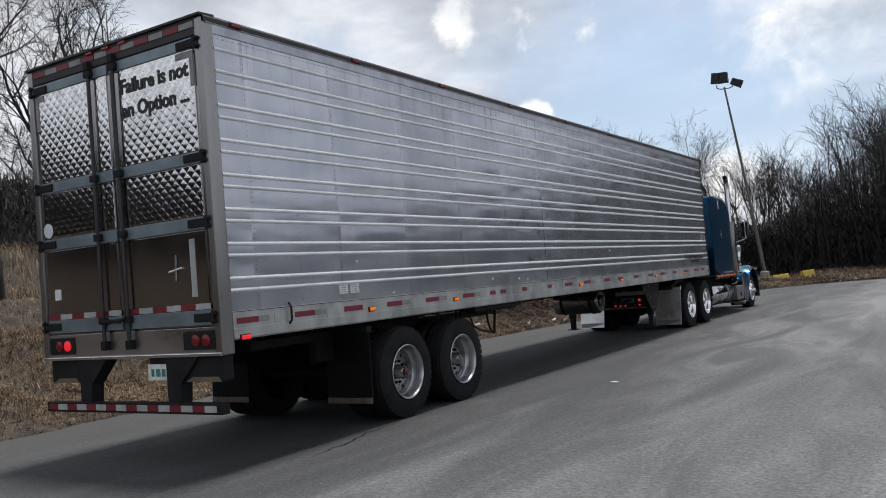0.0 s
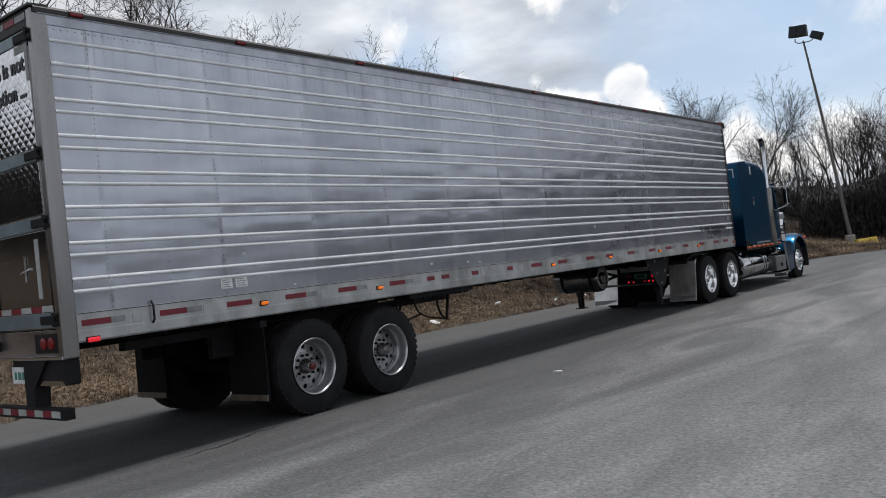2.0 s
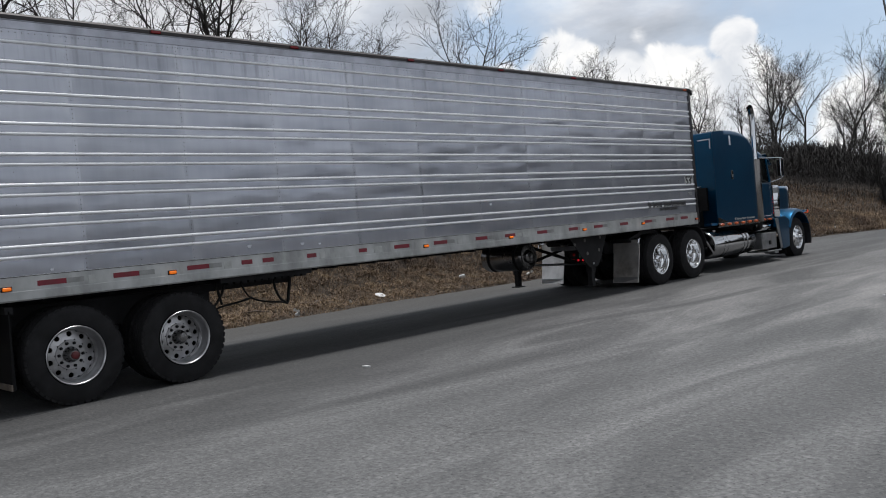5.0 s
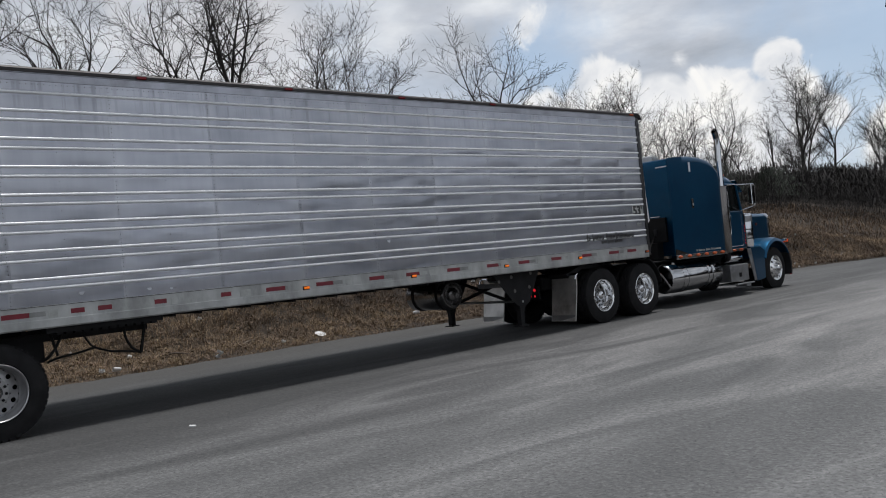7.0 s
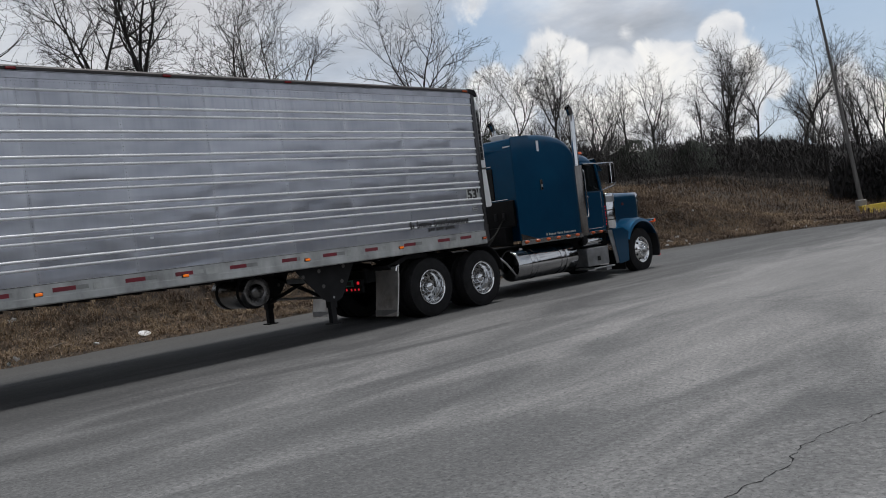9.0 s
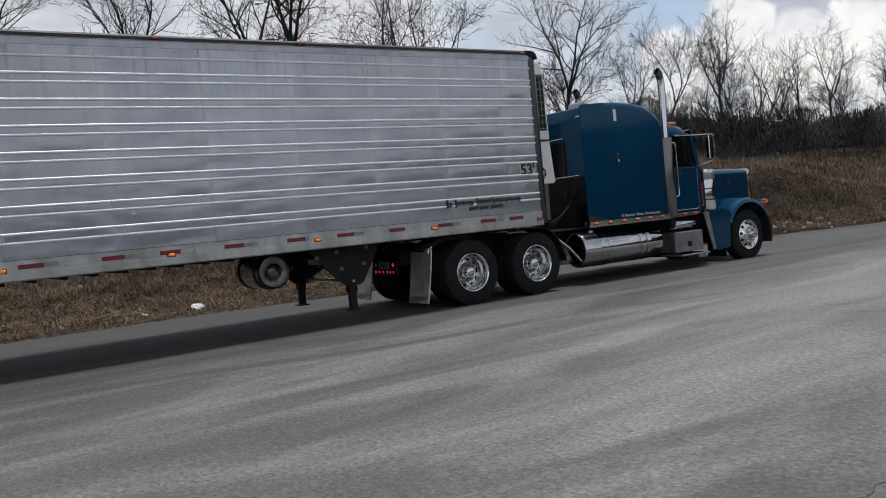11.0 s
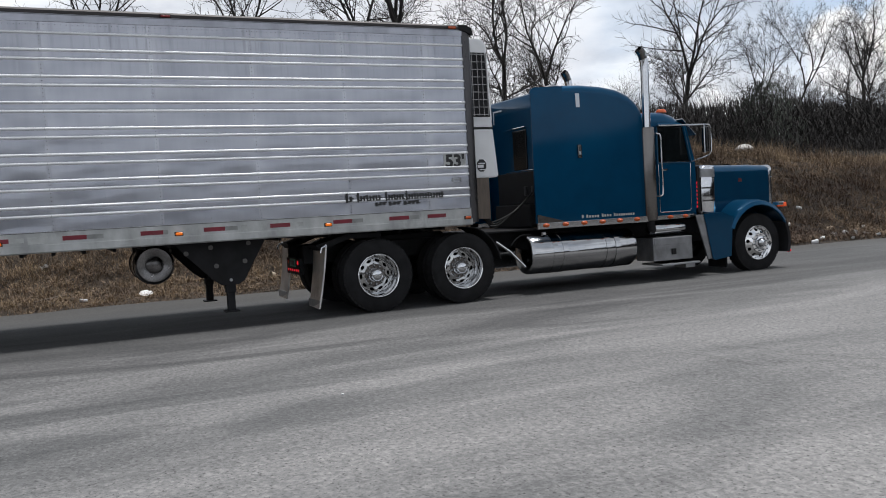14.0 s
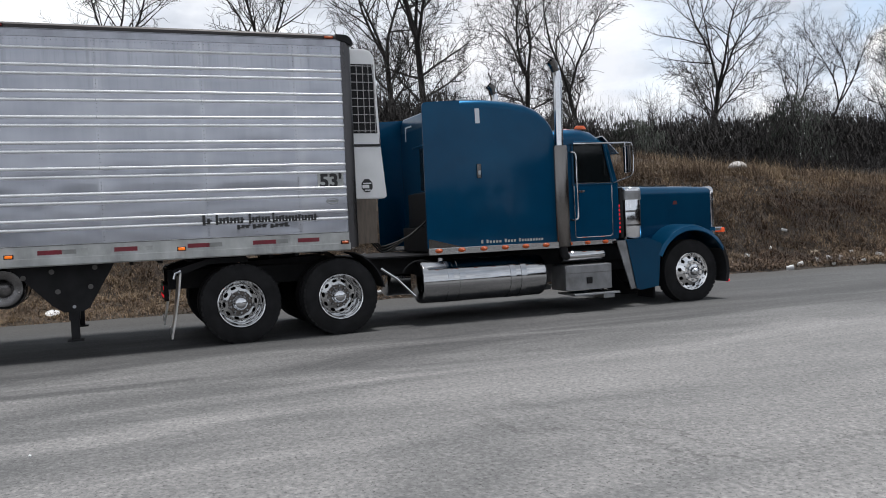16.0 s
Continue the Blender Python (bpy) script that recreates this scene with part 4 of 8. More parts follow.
SEAMS = [0.14, 0.48] + [1.72 + 1.2515 * k for k in range(11)] + [15.42, 16.09]
rnd = random.Random(11)
for sgn, x in ((1, 0.0), (-1, -2.6)):
    wall = B()
    box(wall, x - 0.05 if sgn > 0 else x + 0.008, x - 0.008 if sgn > 0 else x + 0.05, 0.12, 16.1, 1.16, 4.0)
    wall_ob = part("side_wall", wall, "rail", trailer)
    for a, b in zip(SEAMS, SEAMS[1:]):
        p = part("side_panel", side_panel(a + 0.001, b - 0.001, x, sgn, int(a * 100) + sgn), "sheet", wall_ob, "", True)
        p.data.materials.append(MAT["bead"])
    # lapped joint strips, and rivets in rows on the joints and between them
    rivets = B()

    def rivet(y, z, r=0.0065):
        c = (x + sgn * 0.002, y, z)
        t = bm_tip(c, r)
    def bm_tip(c, r):
        tip = rivets.verts.new((c[0] + sgn * 0.006, c[1], c[2]))
        ring = [rivets.verts.new((c[0], c[1] + r * math.cos(q), c[2] + r * math.sin(q))) for q in (0, 1.257, 2.513, 3.77, 5.027)]
        for i in range(5):
            rivets.faces.new((ring[i], ring[(i + 1) % 5], tip))
    for y in SEAMS[1:-1]:
        q = B()
        box(q, min(x, x + sgn * 0.0008), max(x, x + sgn * 0.0008), y - 0.016, y + 0.036, 1.40, 3.91)
        part("joint_strip", q, "sheet", wall_ob)
        for k in range(52):
            z = 1.43 + k * 0.048
            if min(abs(z - q) for q in RIBS) > 0.03:
                rivet(y + 0.010, z)
        for k in range(15):
            rivet(y + 0.62, 1.46 + k * 0.165, 0.005)
    for k in range(250):
        rivet(0.2 + k * 0.0635, 3.87)
        if k % 2:
            rivet(0.2 + k * 0.0635, 1.375, 0.006)
    part("rivets", rivets, "top_rail", wall_ob, "rows of small rivets")["kind"] = "stuff"
    # bottom rail with its stepped flange, top rail
    rail = B()
    prism(rail, [(x, 1.405), (x + sgn * 0.016, 1.402), (x + sgn * 0.018, 1.252), (x + sgn * 0.0195, 1.248), (x + sgn * 0.0195, 1.165), (x + sgn * 0.010, 1.150), (x - sgn * 0.09, 1.150), (x - sgn * 0.09, 1.165), (x, 1.165)], 0.14, 16.10, "y")
    groove = B()
    box(groove, min(x, x + sgn * 0.0185), max(x, x + sgn * 0.0185), 0.15, 16.08, 1.394, 1.4015)
    part("rail_seam", groove, "top_rail", trailer)
    part("bottom_rail", rail, "rail", trailer, "scuffed aluminium bottom rail")
    top = B()
    prism(top, [(x, 3.905), (x + sgn * 0.010, 3.905), (x + sgn * 0.012, 3.985), (x + sgn * 0.024, 3.99), (x + sgn * 0.026, 4.035), (x + sgn * 0.006, 4.055), (x - sgn * 0.08, 4.06), (x - sgn * 0.08, 3.98), (x, 3.98)], 0.05, 16.16, "y")
    part("top_rail", top, "upper_rail", trailer, "aluminium top rail")
    cap = B()
    prism(cap, [(x + sgn * 0.025, 3.995), (x + sgn * 0.030, 3.997), (x + sgn * 0.031, 4.036), (x + sgn * 0.008, 4.062), (x - sgn * 0.05, 4.066), (x - sgn * 0.05, 4.060), (x + sgn * 0.006, 4.056), (x + sgn * 0.0265, 4.033)], 0.02, 16.18, "y")
    part("roof_edge", cap, "top_rail", trailer, "weathered dark roof edge")

TAPES = [(0.18, 0.45, 0.59), (0.94, 1.23, 1.40), (1.70, 2.01, 2.06), (2.46, 2.75, 2.93), (3.25, 3.54, 3.72), (4.12, 4.40, 4.57), (4.84, 4.99, 0), (5.14, 5.30, 0), (5.81, 5.96, 0), (6.68, 6.82, 0),
         (7.33, 7.62, 7.66), (8.12, 8.40, 8.56), (9.04, 9.31, 9.47), (9.74, 10.0, 10.16), (10.58, 10.85, 11.04), (11.47, 11.74, 11.80), (12.24, 12.51, 12.67), (13.10, 13.37, 13.55), (13.97, 14.24, 14.40), (14.79, 15.09, 15.25), (15.38, 15.67, 0)]
for a, b, c in TAPES:
    t = B()
    box(t, 0.0175, 0.0215, a, b, 1.288, 1.342)
    part("reflective_tape", t, "tape_red", trailer, "dull red reflective tape")
    if c:
        t = B()
        box(t, 0.0175, 0.0212, b + 0.002, c, 1.288, 1.342)
        part("reflective_tape", t, "tape_grey" if rnd.random() < 0.7 else "tape_pale", trailer, "faded grey reflective tape")
# bright scuffed patches of bare tape on the rail
for a, b in ((0.66, 0.74), (1.42, 1.52), (2.98, 3.06), (4.60, 4.70), (6.02, 6.1), (6.95, 7.10), (8.62, 8.72), (10.2, 10.42), (12.72, 12.80)):
    t = B()
    box(t, 0.0175, 0.0205, a, b, 1.262, 1.35)
    part("reflective_tape", t, "tape_pale", trailer, "pale worn tape patch")


def marker(y, z, mat, x0=0.018, w=0.085, h=0.036, d=0.028, label="amber side marker lamp"):
    b = B()
    box(b, x0, x0 + 0.008, y - w / 2 - 0.012, y + w / 2 + 0.012, z - h / 2 - 0.008, z + h / 2 + 0.008, 0.003, 1)
    base = part("marker_lamp", b, "black", trailer, label)
    q = B()
    box(q, x0 + 0.006, x0 + 0.006 + d, y - w / 2, y + w / 2, z - h / 2, z + h / 2, min(0.014, h * 0.4), 3)
    part("lens", q, mat, base)


for y in (2.16, 3.93, 7.95, 9.88, 11.93, 13.895):
    marker(y, 1.283, "amber_on")
marker(16.02, 1.262, "amber", w=0.09, label="orange corner marker lamp")
marker(0.27, 1.165, "red_on", x0=0.016, w=0.11, h=0.040, label="lit red corner marker lamp")
for y in (0.40, 2.20, 3.99, 5.89, 7.95, 9.96, 11.95):
    marker(y, 4.018, "red_lens", x0=0.028, w=0.12, h=0.032, d=0.016, label="red roof marker lamp")
marker(15.92, 4.018, "amber", x0=0.028, w=0.12, h=0.032, d=0.016, label="orange roof marker lamp")

# roof, floor, front
b = B()
box(b, -2.55, -0.05, 0.03, 16.15, 3.985, 4.045)
part("roof", b, "rail", trailer)
b = B()
box(b, -2.585, -0.015, 0.05, 16.12, 1.17, 1.24)
part("floor", b, "black", trailer)
b = B()
box(b, -2.25, -0.35, 0, 0.045, 1.10, 1.175)
cross_me = finish(b, "cross_member", "black")
for k in range(44):
    shared("cross_member", cross_me, trailer, (0, 0.5 + k * 0.355, 0))
b = B()
box(b, -2.55, -0.05, 16.10, 16.17, 1.17, 4.02)
part("front_wall", b, "post", trailer)
for sgn, x in ((1, 0.0), (-1, -2.6)):
    b = B()
    cx = x - sgn * 0.05
    prism(b, [(x + sgn * 0.018, 16.085), (x + sgn * 0.020, 16.13)] + [(cx + sgn * 0.07 * math.cos(q), 16.13 + 0.10 * math.sin(q)) for q in (0.3, 0.6, 0.9, 1.2, 1.5)] + [(x - sgn * 0.10, 16.23), (x - sgn * 0.10, 16.10), (x, 16.085)], 1.19, 3.97, "z")
    part("front_post", b, "front_post", trailer, "dark rounded front corner post", True)
    b = B()
    prism(b, [(16.02, 3.995), (16.02, 4.068), (16.16, 4.062), (16.225, 4.03), (16.255, 3.97), (16.26, 3.93), (16.21, 3.93), (16.15, 3.96)], x - sgn * 0.14, x + sgn * 0.034, "x", 0.006)
    part("corner_cap", b, "black", trailer, "black rounded roof corner cap")

# rear frame
for x0, x1 in ((-0.075, 0.012), (-2.612, -2.525)):
    b = B()
    box(b, x0, x1, 0.0, 0.145, 1.03, 4.035, 0.012)
    part("rear_post", b, "post", trailer, "stainless rear corner post")
b = B()
box(b, 0.0, 0.014, 0.13, 0.34, 1.165, 1.262)
part("gusset", b, "post", trailer)
b = B()
box(b, -2.53, -0.07, 0.005, 0.11, 3.885, 4.045, 0.008)
header = part("rear_header", b, "top_rail", trailer, "dark rear door header")
for k in range(12):
    t = B()
    box(t, -2.50 + k * 0.2025, -2.50 + k * 0.2025 + 0.19, -0.002, 0.004, 3.955, 4.01)
    part("reflective_tape", t, "tape_red" if k % 2 == 0 else "tape_grey", header)
for x in (-1.55, -1.3, -1.05):
    t = B()
    box(t, x - 0.05, x + 0.05, -0.022, 0.004, 4.008, 4.036, 0.006)
    part("lens", t, "red_lens", header)
b = B()
prism(b, [(-0.02, 4.045), (-0.02, 4.066), (0.16, 4.075), (0.16, 4.05)], -2.62, 0.02, "x")
part("roof_edge", b, "top_rail", trailer)
b = B()
box(b, -2.53, -0.07, 0.02, 0.14, 1.055, 1.285, 0.006)
sill = part("rear_sill", b, "sill", trailer, "dull stainless rear sill")
b = B()
box(b, -2.60, -0.0, -0.012, 0.10, 1.028, 1.058, 0.006)
part("sill_lip", b, "chrome", sill)


def tail_lamp(x0, x1, lit):
    b = B()
    box(b, x0, x1, 0.008, 0.05, 1.085, 1.255, 0.012)
    base = part("tail_lamp", b, "black", trailer, "black tail lamp box with round red lamps")
    for k, m in enumerate(lit):
        cx = x0 + (x1 - x0) * (0.42 + 0.32 * k)
        q = B()
        lathe(q, [(0.012, 0.052), (-0.004, 0.052), (-0.010, 0.044), (-0.013, 0.0)], (cx, 0.0, 1.17), "y", 24)
        part("lens", q, m, base, smooth=True)


tail_lamp(-2.51, -2.10, ("red_lens", "red_on"))
tail_lamp(-0.50, -0.085, ("red_lens", "red_lens"))

# rear doors
def door(x0, x1, bar, hinge_x, hs):
    b = B()
    box(b, x0, x1, 0.022, 0.10, 1.292, 3.878, 0.006)
    d = part("rear_door", b, "steel_plain", trailer, "stainless rear door with quilted upper panels")
    for z0, z1, m in ((2.855, 3.775, "quilt"), (2.275, 2.735, "quilt"), (1.50, 2.145, "steel_plain")):
        for a, c in ((x0 + 0.045, bar - 0.05), (bar + 0.05, x1 - 0.045)):
            if c - a < 0.05:
                continue
            q = B()
            box(q, a, c, 0.012, 0.030, z0, z1, 0.005)
            part("door_panel", q, m, d, "diamond quilted polished panel" if m == "quilt" else "plain stainless panel")
    for z0, z1 in ((3.775, 3.872), (2.742, 2.848), (2.152, 2.268), (1.305, 1.435)):
        q = B()
        box(q, x0 + 0.02, x1 - 0.02, 0.002, 0.024, z0, z1, 0.004)
        part("door_band", q, "band", d, "blue-grey door band")
    q = B()
    tube(q, [(bar, -0.022, 1.13), (bar, -0.022, 3.93)], 0.019, 12)
    rod = part("lock_bar", q, "lamp_dark", d, "dark steel lock bar", True)
    for z in (1.16, 3.90):
        k = B()
        box(k, bar - 0.035, bar + 0.035, -0.05, 0.03, z - 0.045, z + 0.045, 0.012)
        part("lock_cam", k, "black", rod)
    for z in (1.40, 2.21, 2.79, 3.82):
        k = B()
        box(k, bar - 0.05, bar + 0.05, -0.046, 0.004, z - 0.035, z + 0.035, 0.012)
        part("bar_guide", k, "black", rod)
    k = B()
    tube(k, [(bar, -0.04, 1.42), (bar + hs * 0.04, -0.06, 1.40), (bar + hs * 0.30, -0.06, 1.385)], 0.016, 8)
    part("lock_handle", k, "black", rod)
    for z in (3.815, 2.795, 2.21, 1.37):
        k = B()
        box(k, min(hinge_x, hinge_x + hs * 0.23), max(hinge_x, hinge_x + hs * 0.23), -0.016, 0.006, z - 0.038, z + 0.038, 0.01)
        box(k, hinge_x - hs * 0.055, hinge_x + hs * 0.005, -0.03, 0.02, z + 0.02, z + 0.05, 0.008)
        box(k, hinge_x - hs * 0.055, hinge_x + hs * 0.005, -0.03, 0.02, z - 0.05, z - 0.02, 0.008)
        tube(k, [(hinge_x - hs * 0.02, -0.02, z - 0.06), (hinge_x - hs * 0.02, -0.02, z + 0.06)], 0.013, 8)
        part("hinge", k, "black", d, "black strap hinge")
    n = 6
    for i in range(n):
        a = x0 + 0.03 + (x1 - x0 - 0.06) * i / n
        c = x0 + 0.03 + (x1 - x0 - 0.06) * (i + 1) / n - 0.004
        t = B()
        box(t, a, c, 0.007, 0.013, 1.442, 1.496)
        part("reflective_tape", t, "tape_red" if i % 2 == 0 else "tape_pale", d)
    return d


left_door = door(-2.522, -1.303, -1.575, -2.515, 1)
right_door = door(-1.297, -0.078, -1.205, -0.085, -1)
for z, y, w, txt in ((3.545, 0.0085, 0.98, "Failure is not"), (3.315, 0.0085, 0.93, "an Option ...")):
    lettering("letter", txt, 0.19, "black_letter", right_door, Matrix.Translation((-1.135, y, z)) @ Euler((radians(90), 0, 0)).to_matrix().to_4x4(), 0.94 if "F" in txt else 0.93, label="black painted slogan lettering")
b = B()
box(b, -0.335, -0.265, 0.008, 0.014, 1.56, 2.08)
part("vertical_decal", b, "tape_pale", right_door, "pale vertical decal strip")
b = B()
for p in ([(-0.62, 1.80), (-0.44, 1.83)], [(-0.53, 1.72), (-0.52, 1.95)]):
    tube(b, [(p[0][0], 0.006, p[0][1]), (p[1][0], 0.006, p[1][1])], 0.011, 6)
part("latch", b, "chrome", right_door, "small bright latch")
b = B()
box(b, -2.37, -2.27, 0.008, 0.014, 1.64, 1.75)
part("sticker", b, "sticker", left_door, "small white sticker")
b = B()
lathe(b, [(0.014, 0.075), (0.009, 0.075), (0.008, 0.0)], (-2.42, 0.0, 2.36), "y", 20)
part("sticker", b, "white_letter", left_door, "faded round bluish sticker")
for x0, x1, z0, z1 in ((-0.35, -0.12, 3.70, 3.76), (-0.17, -0.12, 3.44, 3.70), (-2.50, -2.36, 3.70, 3.76), (-2.50, -2.455, 3.40, 3.70)):
    b = B()
    box(b, x0, x1, 0.006, 0.0115, z0, z1)
    part("reflective_tape", b, "tape_grey", right_door if x0 > -1.3 else left_door, "grey corner tape")

# plate, bumper guard
b = B()
box(b, -1.035, -0.735, 0.03, 0.036, 0.815, 0.965, 0.004)
plate = part("number_plate", b, "sticker", trailer, "white and green rear number plate")
for x0, x1, m in ((-0.985, -0.945, "plate_green"), (-0.92, -0.86, "plate_green"), (-0.84, -0.79, "plate_green")):
    b = B()
    box(b, x0, x1, 0.0275, 0.031, 0.85, 0.92)
    part("plate_bar", b, m, plate)
b = B()
box(b, -1.0, -0.77, 0.03, 0.06, 0.965, 1.03)
part("plate_bracket", b, "black", plate)
b = B()
box(b, -2.56, -0.02, -0.03, 0.07, 0.515, 0.615, 0.01)
guard = part("rear_guard", b, "black", trailer, "black rear underride guard with striped tape")
for k in range(16):
    t = B()
    box(t, -2.52 + k * 0.1525, -2.52 + k * 0.1525 + 0.15, -0.0345, -0.028, 0.538, 0.595)
    part("reflective_tape", t, "tape_red" if k % 2 == 0 else "tape_pale", guard)
for x, s in ((-1.95, 1), (-0.66, 1)):
    b = B()
    prism(b, [(x - 0.08, 0.60), (x + 0.08, 0.60), (x + 0.10, 0.78), (x + 0.36 * s, 1.04), (x - 0.08, 1.04)], 0.0, 0.14, "y")
    part("guard_upright", b, "black", guard)
for x0, x1 in ((-2.54, -2.06), (-0.56, -0.03)):
    b = B()
    box(b, x0, x1, 0.03, 0.16, 0.80, 1.03, 0.02)
    part("light_box", b, "black", trailer)
    b = B()
    prism(b, [(x0 + 0.05, 0.80), (x1 - 0.01, 0.80), (x1 - 0.06, 0.845), (x0 + 0.14, 0.845)], 0.02, 0.03, "y")
    part("bright_plate", b, "polished", trailer)

# writing on the side
def on_side(y, z):
    return Matrix(((0, 0, 1, 0.006), (1, 0, 0, y), (0, 1, 0, z), (0, 0, 0, 1)))


b = B()
box(b, 0.001, 0.0045, 15.69, 16.045, 1.985, 2.205)
patch = part("number_patch", b, "tape_pale", trailer, "pale patch under black numbers")
lettering("letter", "53'", 0.255, "black_letter", trailer, on_side(15.715, 2.012), 0.305, label="bold black length numbers")
def word_bar(y0, w, z0, cap, low, strokes):
    """A word of ornate lettering as one run of close black bars, the first one taller."""
    bm = B()
    step = w / strokes
    for i in range(strokes):
        a, top = y0 + step * i, cap if i == 0 else low * (1.18 if i % 5 == 3 else 1.0)
        box(bm, 0.0125, 0.0160, a, a + step * 0.62, z0 - (0.012 if i == 0 else 0.0), z0 + top)
        k = (i * 7) % 3
        zz = z0 + (0.0, top * 0.42, top - 0.020)[k]
        box(bm, 0.0125, 0.0155, a + step * 0.62, a + step, zz, zz + 0.020)
    return bm


for y0, w, n in ((14.17, 0.115, 2), (14.335, 0.36, 8), (14.755, 0.29, 7), (15.06, 0.60, 14)):
    part("lettering_bar", word_bar(y0, w, 1.578, 0.118, 0.074, n), "black_letter", trailer, "black ornate lettering")
for y0, w, n in ((14.60, 0.17, 3), (14.80, 0.19, 3), (15.03, 0.25, 4)):
    part("lettering_bar", word_bar(y0, w, 1.508, 0.046, 0.046, n), "black_letter", trailer, "small black lettering")
b = B()
for q0, q1 in ((0, 180), (180, 360)):
    tube(b, [(0.006, 15.88 + 0.075 * math.cos(radians(a)), 1.825 + 0.038 * math.sin(radians(a))) for a in range(q0, q1 + 1, 15)], 0.005, 5)
box(b, 0.002, 0.008, 15.80, 15.96, 1.815, 1.838)
part("oval_decal", b, "tape_grey", trailer, "small grey oval decal")
for y0, y1 in ((1.66, 1.80), (1.84, 1.99)):
    b = B()
    box(b, 0.001, 0.006, y0, y1, 1.475, 1.585)
    s = part("sticker", b, "sticker", trailer, "white placard sticker")
    for k in range(4):
        q = B()
        box(q, 0.0055, 0.0075, y0 + 0.02, y1 - 0.02 - 0.02 * (k % 2), 1.49 + k * 0.022, 1.498 + k * 0.022)
        part("print_bar", q, "tape_grey", s)
b = B()
tube(b, [(0.02, 0.86, 1.44), (0.05, 0.86, 1.40), (0.05, 0.86, 1.27), (0.02, 0.86, 1.24)], 0.012, 6)
part("door_hook", b, "black", trailer, "black door holdback hook")
# scrapes and dents rubbed bright
sq = random.Random(21)
SCUFFS = [(1.05, 1.62, 0.09), (3.35, 1.66, 0.07), (2.75, 1.62, 0.05)] + [(sq.uniform(0.5, 9.5), sq.uniform(1.44, 1.98), sq.uniform(0.025, 0.06)) for _ in range(9)]
for y, z, w in SCUFFS:
    if min(abs(z - r) for r in RIBS) < 0.05:
        continue
    b = B()
    prism(b, [(y + w / 2 * math.cos(q) * (1 + 0.2 * math.sin(3 * q)), z + min(0.032, w * 0.4) * math.sin(q) * (1 + 0.3 * math.cos(2 * q))) for q in [2 * math.pi * k / 14 for k in range(14)]], 0.0005, 0.0042, "x")
    part("scuff", b, "scuffed", trailer)

# running gear
for x in (-0.62, -1.98):
    b = B()
    box(b, x - 0.06, x + 0.06, 0.9, 5.93, 0.98, 1.07)
    box(b, x - 0.05, x + 0.05, 1.9, 4.7, 0.74, 0.99, 0.015)
    part("slider_rail", b, "black", trailer)
b = B()
for k in range(12):
    box(b, -0.30, -0.14, 4.72 + k * 0.1, 4.79 + k * 0.1, 1.06, 1.09)
box(b, -0.33, -0.10, 4.6, 5.95, 1.085, 1.155)
part("slider_rack", b, "black", trailer, "black slotted slider rack")
for y in (2.79, 4.03):
    b = B()
    tube(b, [(-2.2, y, 0.522), (-0.4, y, 0.52)], 0.065, 14)
    part("axle", b, "black", trailer, smooth=True)
    for x in (-0.62, -1.98):
        b = B()
        lathe(b, [(0.62, 0.10), (0.66, 0.13), (0.76, 0.14), (0.86, 0.12), (0.93, 0.10)], (x, y + 0.34, 0), "z", 20)
        part("air_spring", b, "tyre", trailer, smooth=True)
        b = B()
        prism(b, [(y - 0.55, 0.95), (y - 0.45, 0.60), (y + 0.45, 0.50), (y + 0.5, 0.62), (y - 0.30, 0.78), (y - 0.3, 0.95)], x - 0.04, x + 0.04, "x")
        part("trailing_arm", b, "black", trailer)
for y, red in ((2.79, True), (4.03, False)):
    w = wheel(trailer, "trailer", 0.0, y, 0.522, 1)
    if red:
        o = new("hub_cap", HUB_RED)
        o.parent = w
        tagged(o, "red hub cap")
    wheel(trailer, "trailer", -2.60, y, 0.522, -1)
for x0, x1, z0 in ((-0.68, -0.06, 0.26), (-2.54, -1.92, 0.26)):
    b = B()
    sec = []
    for i in range(9):
        z = 1.06 - (1.06 - z0) * i / 8
        sec.append([(x0, 2.18 - 0.02 * i / 8, z), (x1, 2.18 - 0.02 * i / 8, z), (x1, 2.192, z), (x0, 2.192, z)])
    loft(b, sec)
    fl = part("mud_flap", b, "rubber_flap", trailer, "black rubber mud flap")
    b = B()
    box(b, x0, x1, 2.145, 2.165, z0 - 0.005, z0 + 0.06, 0.006)
    part("flap_weight", b, "brown", fl)
    b = B()
    box(b, x0, x1, 2.15, 2.23, 1.03, 1.10)
    part("flap_bracket", b, "black", fl)
